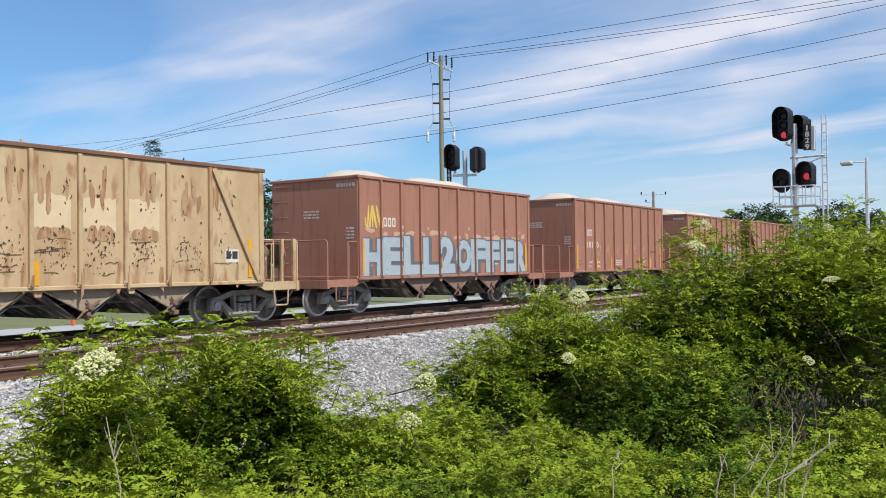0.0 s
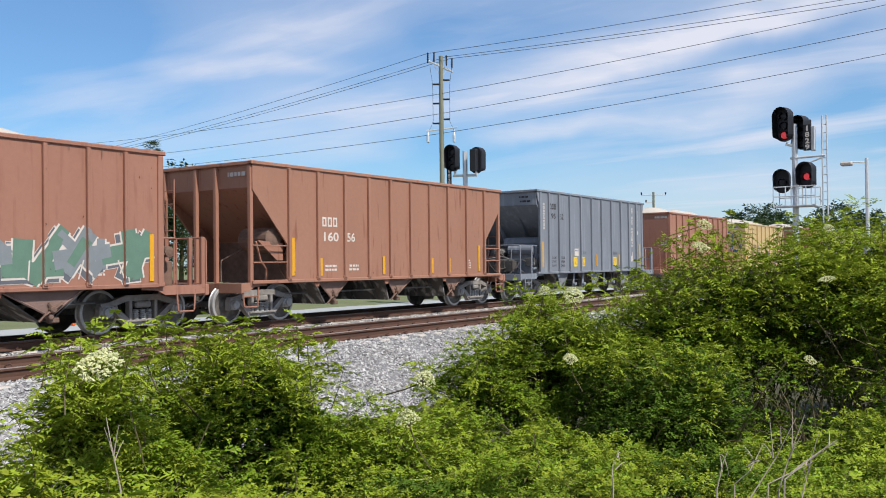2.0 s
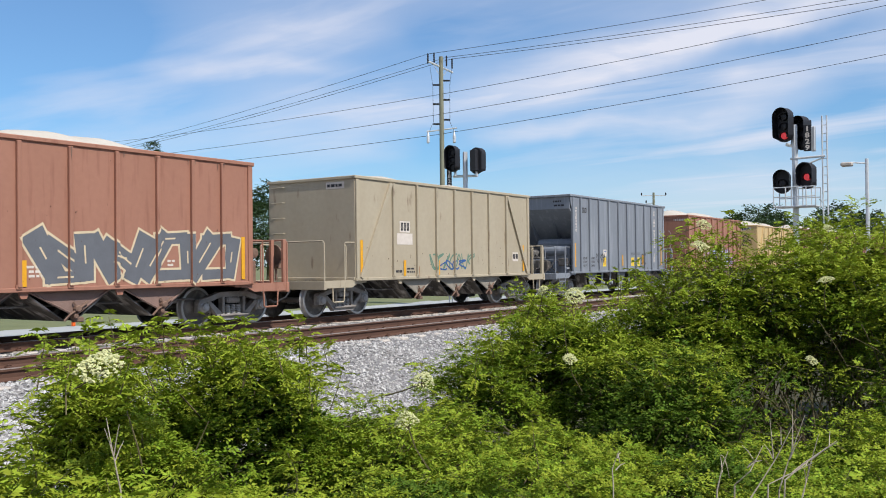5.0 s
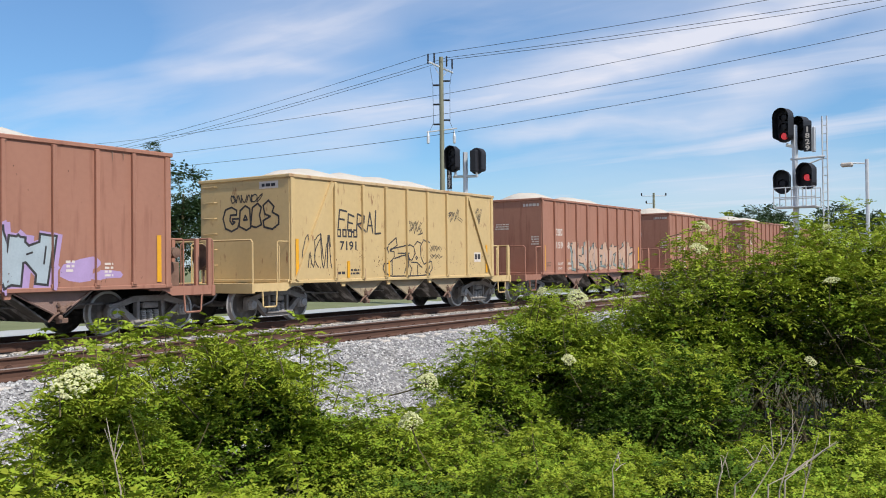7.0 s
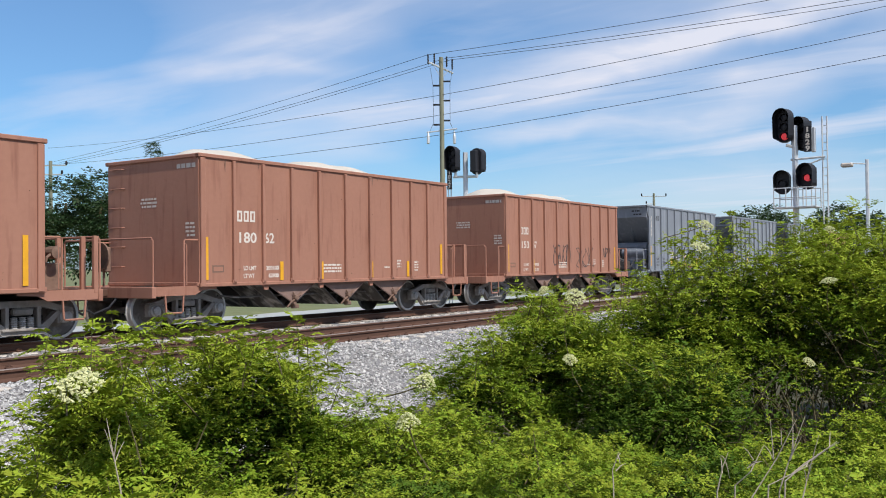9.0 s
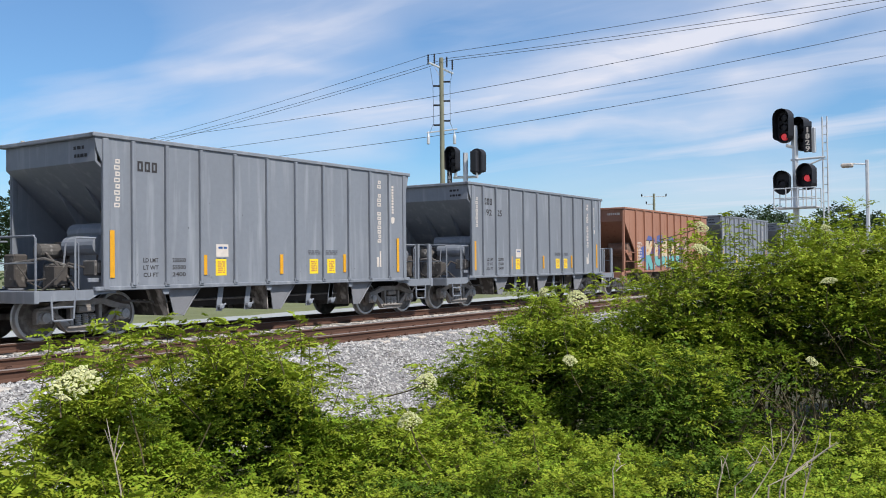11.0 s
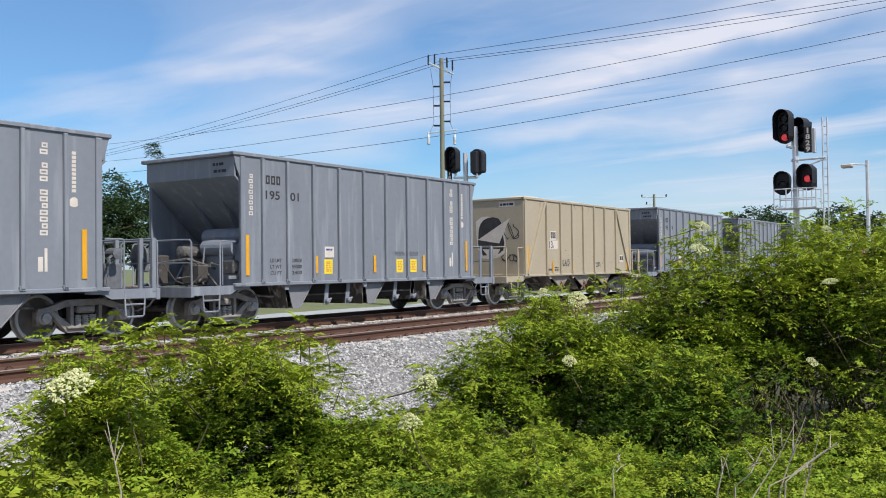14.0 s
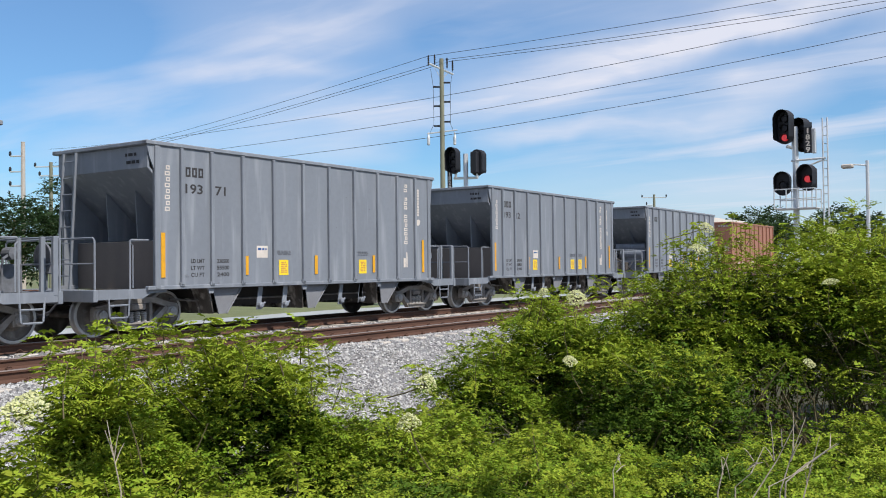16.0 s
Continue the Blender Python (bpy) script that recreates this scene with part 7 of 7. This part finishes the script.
def make_twigs():
    for k, (x0, y0, z0, x1, y1, z1) in enumerate(TWIGS):
        rng = np.random.default_rng(90 + k)
        a, b = Vector((x0, y0, z0)), Vector((x1, y1, z1))
        foot = a + (a - b) * 0.2
        foot.z = ground_height(foot.x, foot.y) - 0.03
        bm = B()
        mid = a.lerp(b, 0.5) + Vector(rng.normal(0, 0.02, 3))
        tube(bm, [foot, a, mid, b], 0.0065, 5, 0.3)
        for _ in range(3):
            p = a.lerp(b, rng.uniform(0.2, 0.9))
            q = p + (b - a) * rng.uniform(0.15, 0.4) + Vector(rng.normal(0, 0.06, 3))
            tube(bm, [p, p.lerp(q, 0.5) + Vector((0, 0, 0.01)), q], 0.004, 4, 0.4)
        solid("dry_branch", bm, M["dry"], "bare grey dead branch among the scrub", "branch", "dry branches")


make_twigs()

# ---- utility poles and wires ----
WIRES = (
    ((54.23, 37.18, 16.64), (71.35, 109.03, 15.58), (64.76, -4.05, 19.97)),
    ((54.98, 36.06, 16.38), (71.77, 108.41, 15.42), (65.12, -4.57, 18.93)),
    ((55.14, 35.82, 16.25), (72.06, 107.97, 15.27), (65.48, -5.10, 18.60)),
    ((54.55, 36.80, 13.64), (76.84, 118.75, 18.71), (68.69, -4.55, 19.94)),
    ((54.56, 36.82, 12.20), (76.63, 119.13, 16.29), (68.70, -4.52, 18.37)),
    ((54.57, 36.85, 10.76), (76.20, 119.83, 14.68), (68.72, -4.49, 16.66)))


def make_pole():
    ob = thing("utility_pole", pose(54.8, 36.4, ground_height(54.8, 36.4)), "weathered wooden utility pole with insulators and crossarm",
               "utility pole")
    bm = B()
    tube(bm, [(0, 0, 0), (0, 0, 8), (0, 0, 16.95)], 0.21, 12, 0.72)
    part("pole", bm, M["pole_wood"], ob)
    arm = Vector((0.553, -0.833, 0))          # arms lie across the line of sight
    back = Vector((0.833, 0.553, 0))
    bm = B()
    a, b = arm * -0.9 + back * -0.5, arm * 0.85 + back * 0.5
    tube(bm, [a + Vector((0, 0, 16.5)), b + Vector((0, 0, 15.9))], 0.07, 6)
    part("crossarm", bm, M["galv"], ob)
    bm = B()
    for s in (-1, 1):
        tube(bm, [arm * s * 0.55 + Vector((0, 0, 16.2 - 0.15 * s)), Vector((0, 0, 15.4))], 0.025, 4)
    part("arm_brace", bm, M["galv"], ob)
    for u, z in ((-0.95, 17.2), (-0.5, 17.25), (0.4, 17.0), (0.8, 16.8)):
        bm = B()
        c = arm * u
        disc(bm, (c.x, c.y, z), "z", [(-0.75, 0.03)] + [(-0.7 + 0.07 * i, 0.075 if i % 2 else 0.045) for i in range(10)] + [(0.02, 0.03)], 8)
        part("insulator", bm, M["black"], ob)
    for z in (14.95, 13.55, 12.1):
        for s in (-1, 1):
            bm = B()
            p, q = arm * s * 0.12, arm * s * 0.62
            zz = z + (0.25 if s > 0 else -0.05)
            tube(bm, [(p.x, p.y, zz)] + [tuple(p.lerp(q, i / 8)) [:2] + (zz,) for i in range(1, 9)], 0.065, 6)
            part("standoff_insulator", bm, M["black"], ob)
    bm = B()
    tube(bm, [arm * -1.1 + Vector((0, 0, 11.5)), arm * 1.1 + Vector((0, 0, 11.75))], 0.05, 6)
    part("lower_arm", bm, M["galv"], ob)
    for s in (-1.0, 0.9):
        bm = B()
        c = arm * s
        disc(bm, (c.x, c.y, 11.1), "z", [(-0.45, 0.05), (-0.4, 0.11), (0.1, 0.11), (0.3, 0.06), (0.5, 0.04)], 10)
        part("fused_cutout", bm, M["galv"], ob)
    for s in (-1, 1):
        bm = B()
        tube(bm, [arm * s * 0.8 + Vector((0, 0, 16.2)), arm * s * 0.62 + Vector((0, 0, 14.9)), arm * s * 0.6 + Vector((0, 0, 12.2)), arm * s * 0.9 + Vector((0, 0, 11.5))], 0.014, 4)
        part("jumper_wire", bm, M["wire"], ob)


make_pole()


def make_wires():
    for k, (mid, left, right) in enumerate(WIRES):
        bm = B()
        pts = []
        for a, b, sag in ((Vector(left), Vector(mid), 0.5), (Vector(mid), Vector(right), 0.35)):
            n = 14
            pts += [a.lerp(b, i / n) - Vector((0, 0, sag * 4 * (i / n) * (1 - i / n))) for i in range(n + (b == Vector(right)))]
        tube(bm, pts, 0.02, 4)
        solid("overhead_wire", bm, M["wire"], "thin black overhead wire strung from the pole", "wire", "overhead wires")


make_wires()


def plain_pole(x, y, height, arms, label):
    """A slim pole with short arms: (height, reach to the left, reach to the right)."""
    ob = thing("utility_pole", pose(x, y, ground_height(x, y)), label, "utility pole")
    bm = B()
    tube(bm, [(0, 0, 0), (0, 0, height)], 0.2, 10, 0.75)
    part("pole", bm, M["pole_wood"] if len(arms) != 3 else M["concrete"], ob)
    across = Vector((0.553, -0.833, 0))
    for z, a, b in arms:
        bm = B()
        tube(bm, [across * a + Vector((0, 0, z)), across * b + Vector((0, 0, z))], 0.06, 5)
        part("arm", bm, M["galv"], ob)
        for u in (a, b):
            if abs(u) > 0.2:
                bm = B()
                c = across * u
                disc(bm, (c.x, c.y, z + 0.2), "z", [(-0.2, 0.03), (-0.1, 0.1), (0.1, 0.1), (0.2, 0.03)], 8)
                part("insulator", bm, M["black"], ob)


plain_pole(40.3, 65.6, 11.8, ((10.7, -1.0, 0.05), (9.5, -1.0, 0.05), (8.4, -1.0, 0.05)), "pale concrete pole with three short arms")
plain_pole(47.4, 72.9, 11.4, ((11.0, -1.4, 1.4), (10.2, -1.0, 1.0)), "distant wooden pole with two crossarms")
plain_pole(115.3, 43.1, 11.0, ((10.6, -1.6, 1.6), (9.6, -1.0, 0.05)), "distant grey pole with a crossarm")


# ---- railway signals ----
def signal_head(ob, y, z, lit, tall=1.22, wide=0.62, x=0.0, turn=0.0, hooded=0.36):
    """A black oval background plate with hooded lenses, facing -x."""
    bm = B()
    pts = []
    r = wide / 2
    for i in range(24):
        a = math.tau * i / 24
        pts.append((y + r * math.cos(a), z + r * math.sin(a) + (tall / 2 - r) * (1 if math.sin(a) >= 0 else -1)))
    f = [bm.verts.new((x - 0.03, *p)) for p in pts]
    b = [bm.verts.new((x + 0.03, *p)) for p in pts]
    bm.faces.new(f)
    bm.faces.new(b[::-1])
    for i in range(24):
        bm.faces.new((f[i], b[i], b[(i + 1) % 24], f[(i + 1) % 24]))
    box(bm, x + 0.03, x + 0.28, y - 0.17, y + 0.17, z - tall / 2 + 0.1, z + tall / 2 - 0.12, 0.03)
    bmesh.ops.recalc_face_normals(bm, faces=bm.faces[:])
    head = part("signal_head", bm, M["black"], ob, "matt black signal head with hoods")
    # the rim stands forward all round like a tub
    bm = B()
    for i in range(24):
        p, q = pts[i], pts[(i + 1) % 24]
        deep = [hooded if (w[1] - z) > -tall * 0.4 else 0.1 for w in (p, q)]
        bm.faces.new([bm.verts.new(v) for v in ((x - 0.02, *p), (x - 0.02, *q), (x - 0.02 - deep[1], *q), (x - 0.02 - deep[0], *p))])
    bmesh.ops.remove_doubles(bm, verts=bm.verts[:], dist=0.001)
    bmesh.ops.solidify(bm, geom=bm.faces[:], thickness=0.012)
    part("shroud", bm, M["black"], head)
    n = 3 if tall > 1 else 1
    for i in range(n):
        zz = z + (tall / 2 - 0.32) - i * 0.34 if n > 1 else z - 0.05
        bm = B()
        # a deep hood: an open half-tube over the lens
        ring = [(math.cos(a), math.sin(a)) for a in np.linspace(-0.5, math.pi + 0.5, 15)]
        for k in range(14):
            quad = []
            for (c, s), dx in ((ring[k], 0.0), (ring[k + 1], 0.0), (ring[k + 1], 0.16), (ring[k], 0.16)):
                quad.append(bm.verts.new((x - 0.03 - dx, y + 0.145 * c, zz + 0.145 * s)))
            bm.faces.new(quad)
        bmesh.ops.remove_doubles(bm, verts=bm.verts[:], dist=0.001)
        bmesh.ops.solidify(bm, geom=bm.faces[:], thickness=0.008)
        part("hood", bm, M["black"], head)
        bm = B()
        disc(bm, (x - 0.04, y, zz), "x", [(0.0, 0.125), (-0.08, 0.115), (-0.10, 0.03)], 16)
        part("lens", bm, M["red_lamp"] if lit == i else M["black"], head, "glowing red lens" if lit == i else "")
    a = radians(turn)
    head.rotation_euler = (0, 0, a)
    head.location = (x - x * math.cos(a) + y * math.sin(a), y - x * math.sin(a) - y * math.cos(a), 0)
    return head


def number_board(ob, text, x, y, z):
    bm = B()
    box(bm, x - 0.01, x + 0.01, y - 0.13, y + 0.13, z - 0.47, z + 0.47, 0.004)
    board = part("number_board", bm, M["black"], ob, "black board with white numerals")
    for i, ch in enumerate(text):
        top = z + 0.43 - i * 0.225
        V, F = [], []
        for q in fitted(letters(ch, 0.2), *((-0.03, top - 0.19, 0.03, top) if ch == "1" else (-0.075, top - 0.19, 0.075, top))):
            F.append(list(range(len(V), len(V) + len(q))))
            V += [(x - 0.014, y - px, pz) for px, pz in q]
        me = bpy.data.meshes.new("numeral")
        me.from_pydata(V, [], F)
        me.materials.append(M["white"])
        part("numeral", me, None, board)


def bar(ob, name, a, b, r, mat="galv"):
    bm = B()
    tube(bm, [a, b], r, 6)
    return part(name, bm, M[mat], ob)


def make_near_signal():
    g = ground_height(34.6, 7.5)
    ob = thing("railway_signal", pose(34.6, 7.5, g), "galvanised signal mast with black heads, two showing red", "railway signal", "railway signals")
    e = -g
    bar(ob, "mast", (0, 0.06, 0), (0, 0.06, e + 6.3), 0.11)
    signal_head(ob, 0.33, e + 6.28, 2, x=-0.2, turn=-18, hooded=0.34)
    signal_head(ob, -0.18, e + 6.0, None, x=0.3, wide=0.5, turn=-22)
    signal_head(ob, -0.42, e + 4.4, 0, tall=0.93, wide=0.6, x=-0.15, turn=-18, hooded=0.3)
    signal_head(ob, 0.52, e + 4.25, None, tall=0.85, wide=0.56, x=0.1, hooded=0.3)
    number_board(ob, "1829", -0.22, -0.42, e + 5.75)
    for y in (-0.86, -1.02):
        bar(ob, "ladder_rail", (0.1, y, 0), (0.1, y, e + 6.55), 0.028)
    for i in range(24):
        bar(ob, "rung", (0.1, -0.86, 0.4 + i * 0.3), (0.1, -1.02, 0.4 + i * 0.3), 0.014)
    bar(ob, "bracket", (-0.1, 0.2, e + 5.05), (0.1, -0.95, e + 5.1), 0.04)
    bar(ob, "bracket", (-0.1, 0.0, e + 4.7), (0.1, -0.9, e + 5.05), 0.03)
    bar(ob, "bracket", (-0.1, 0.35, e + 5.6), (0, 0.05, e + 5.5), 0.06)
    bm = B()
    box(bm, 0.05, 0.25, -0.62, -0.48, e + 5.3, e + 6.2, 0.02)
    part("relay_case", bm, M["galv"], ob)
    bm = B()
    box(bm, -0.5, 0.4, -0.72, 0.72, e + 3.28, e + 3.33, 0.01)
    part("catwalk", bm, M["galv"], ob, "galvanised catwalk")
    for x in (-0.5, 0.4):
        for y in (-0.72, -0.4, -0.1, 0.3, 0.72):
            bar(ob, "railing_post", (x, y, e + 3.3), (x, y, e + 4.0), 0.022)
        for z in (3.65, 4.0):
            bar(ob, "railing_bar", (x, -0.72, e + z), (x, 0.72, e + z), 0.02)
    bm = B()
    box(bm, -0.3, 0.3, -0.3, 0.35, 0.0, 0.9, 0.03)
    part("base_case", bm, M["galv"], ob)


def make_far_signal():
    g = ground_height(35.5, 22.3)
    ob = thing("railway_signal", pose(35.5, 22.3, g), "signal mast with two black heads seen across the train", "railway signal", "railway signals")
    e = -g
    bar(ob, "mast", (0, 0, 0), (0, 0, e + 6.55), 0.11)
    signal_head(ob, 0.55, e + 6.25, None, tall=1.2, wide=0.60, x=-0.1)
    away = signal_head(ob, -0.58, e + 6.1, None, tall=1.2, wide=0.60, x=0.0)
    away.location, away.rotation_euler = (0, -1.16, 0), (0, 0, math.pi)
    bar(ob, "bracket", (0, 0.65, e + 5.45), (0, -0.65, e + 5.4), 0.06)
    bar(ob, "bracket", (0, 0.55, e + 5.45), (0, 0.55, e + 5.7), 0.06)
    bar(ob, "bracket", (0, -0.62, e + 5.4), (0, -0.62, e + 5.65), 0.06)
    number_board(ob, "1827", -0.1, 0.82, e + 5.35)
    for y in (0.9, 1.06):
        bar(ob, "ladder_rail", (0.15, y, 0), (0.15, y, e + 6.2), 0.025)
    for i in range(22):
        bar(ob, "rung", (0.15, 0.9, 0.4 + i * 0.3), (0.15, 1.06, 0.4 + i * 0.3), 0.013)


make_near_signal()
make_far_signal()


# ---- lamp posts, marker post, trees beyond ----
def make_lamp(x, y, height, reach, label):
    ob = thing("street_lamp", pose(x, y, ground_height(x, y)), label, "street lamp", "street lamps")
    bm = B()
    tube(bm, [(0, 0, 0), (0, 0, height)], 0.12, 8, 0.8)
    part("post", bm, M["galv"], ob)
    across = Vector((-0.553, 0.833, 0))
    bm = B()
    tube(bm, [Vector((0, 0, height - 0.25)), across * reach + Vector((0, 0, height - 0.2))], 0.04, 6)
    part("arm", bm, M["galv"], ob)
    bm = B()
    c = across * (reach + 0.15)
    box(bm, c.x - 0.24, c.x + 0.24, c.y - 0.3, c.y + 0.3, height - 0.42, height - 0.2, 0.06)
    part("lantern", bm, M["concrete"], ob)


make_lamp(54.5, 8.15, 8.0, 0.95, "tall grey street lamp with one arm")
make_lamp(92.0, 15.5 - 6.5, 8.6, 0.5, "distant grey street lamp on a slim post")


def make_marker():
    x, y = 18.24, 26.8
    ob = thing("marker_post", pose(x, y, ground_height(x, y)), "short orange plastic marker post in the verge", "marker post")
    bm = B()
    box(bm, -0.05, 0.05, -0.05, 0.05, 0, 0.62, 0.015)
    part("post", bm, M["orange"], ob)
    bm = B()
    disc(bm, (0, 0, 0.62), "z", [(0, 0.055), (0.04, 0.05), (0.06, 0.02)], 10)
    part("cap", bm, M["orange"], ob)


make_marker()

TREES = (
    (33.0, 55.0, 5.9, 3.0),
    (37.0, 56.2, 7.5, 3.2),
    (37.1, 52.4, 7.6, 3.0),
    (42.6, 55.0, 7.3, 3.0),
    (43.0, 50.7, 8.3, 3.2),
    (46.2, 49.6, 6.9, 3.0),
    (52.2, 51.3, 7.7, 3.0),
    (60.4, 53.5, 7.7, 3.4),
    (66.5, 53.3, 7.6, 3.2))

FAR_TREES = (
    (174.3, 44.5, 11.3, 6.5),
    (186.5, 44.4, 10.8, 5.0),
    (181.7, 33.5, 11.2, 6.0),
    (186.9, 25.6, 9.8, 6.0),
    (191.9, 54.3, 9.7, 6.0))


def tree(x, y, top, radius, seed, count=900, leaf=0.3, slim=False):
    rng = np.random.default_rng(seed)
    g = ground_height(x, y)
    h = top - g
    ob = thing("tree", pose(x, y, g), "tall slim tree with a small tufted crown" if slim else "dark green broadleaf tree beyond the railway", "tree", "trees beyond the railway")
    bm = B()
    lean = Vector((rng.normal(0, 0.3), rng.normal(0, 0.3), 0))
    tube(bm, [(0, 0, -0.1), lean * 0.4 + Vector((0, 0, h * 0.35)), lean + Vector((0, 0, h * 0.8))], 0.2, 8, 0.4)
    blobs = []
    if slim:
        blobs = [(lean.x, lean.y, h - radius, radius, radius, radius * 1.2), (lean.x + 0.4, lean.y, h - radius * 1.9, radius * 0.6, radius * 0.6, radius * 0.6)]
    else:
        for k in range(7):
            a = math.tau * k / 7 + rng.normal(0, 0.3)
            rr = radius * rng.uniform(0.35, 0.75)
            c = (lean.x + rr * math.cos(a), lean.y + rr * math.sin(a), h * rng.uniform(0.3, 0.72), radius * 0.62, radius * 0.62, h * 0.22)
            blobs.append(c)
            tube(bm, [lean * 0.4 + Vector((0, 0, h * 0.35)), Vector(c[:3]) * 0.6 + Vector((0, 0, h * 0.2)), Vector(c[:3])], 0.08, 5, 0.4)
        blobs.append((lean.x, lean.y, h * 0.82, radius * 0.6, radius * 0.6, h * 0.19))
    part("trunk", bm, M["stem"], ob)
    V, F = leaflets(shell_spots(blobs, count, rng), rng, leaf, leaf * 0.45, 5, 0.3)
    part("crown", raw_mesh("crown", V, F, M["leaf_far"]), None, ob)


for _k, (_x, _y, _z, _r) in enumerate(TREES):
    tree(_x, _y, _z, _r, 200 + _k, 1500)
tree(49.1, 61.4, 11.65, 0.5, 230, 110, 0.16, True)
for _k, (_x, _y, _z, _r) in enumerate(FAR_TREES):
    tree(_x, _y, _z, _r, 240 + _k, 900, 0.7)


# ---- what moves ----
def motions():
    for car, x, kind in zip(WAGONS, OFFSETS, TYPES):
        x0 = x + LENGTH[kind] / 2
        walk(car, [(t, pose(x0 - SPEED * t + 0.001 * (t - 8) ** 2, TRAIN_TRACK, 0)) for t in (0, 4, 8, 12, 16)])
        # wheels turn while their wagon is near the camera
        first, last = max(0.0, (x0 - 52) / SPEED), min(16.0, (x0 + 4) / SPEED)
        for ob in car.children_recursive:
            if ob.name.startswith("wheelset"):
                home = ob.location.copy()
                steps = range(math.ceil(first * FPS), math.floor(last * FPS) + 1)
                turn = -math.degrees(SPEED / FPS / WHEEL_R)
                rows = [(k / FPS, pose(*home, 0, (turn * (k - steps[0])) % 360, 0)) for k in steps] if len(steps) > 1 else []
                if rows and rows[0][0] > 0:
                    rows.insert(0, (0.0, rows[0][1]))
                if rows and rows[-1][0] < 16:
                    rows.append((16.0, rows[-1][1]))
                if rows:
                    walk(ob, rows)
    # the large flower head nods in the gusts
    x, y, z = HEADS[0].location
    a, b, c = (math.degrees(v) for v in HEADS[0].rotation_euler)
    walk(HEADS[0], [(t, pose(x + 0.5535 * u + 0.9 * v, y - 0.8328 * u + 0.9 * v, z + v, a, b, c)) for t, u, v in NODS])
    # shrubs rock in the breeze
    for k, ob in enumerate(SHRUBS):
        x, y, z = ob.location
        size = 0.35 if ob.name.startswith("low") else 0.55
        walk(ob, [(t, pose(x, y, z, size * math.sin(t * 1.9 + k) + 0.3 * size * math.sin(t * 4.1 + 2 * k), size * math.sin(t * 1.5 + 2.1 * k), 0)) for t in
                  (0.5 * i for i in range(33))])


motions()
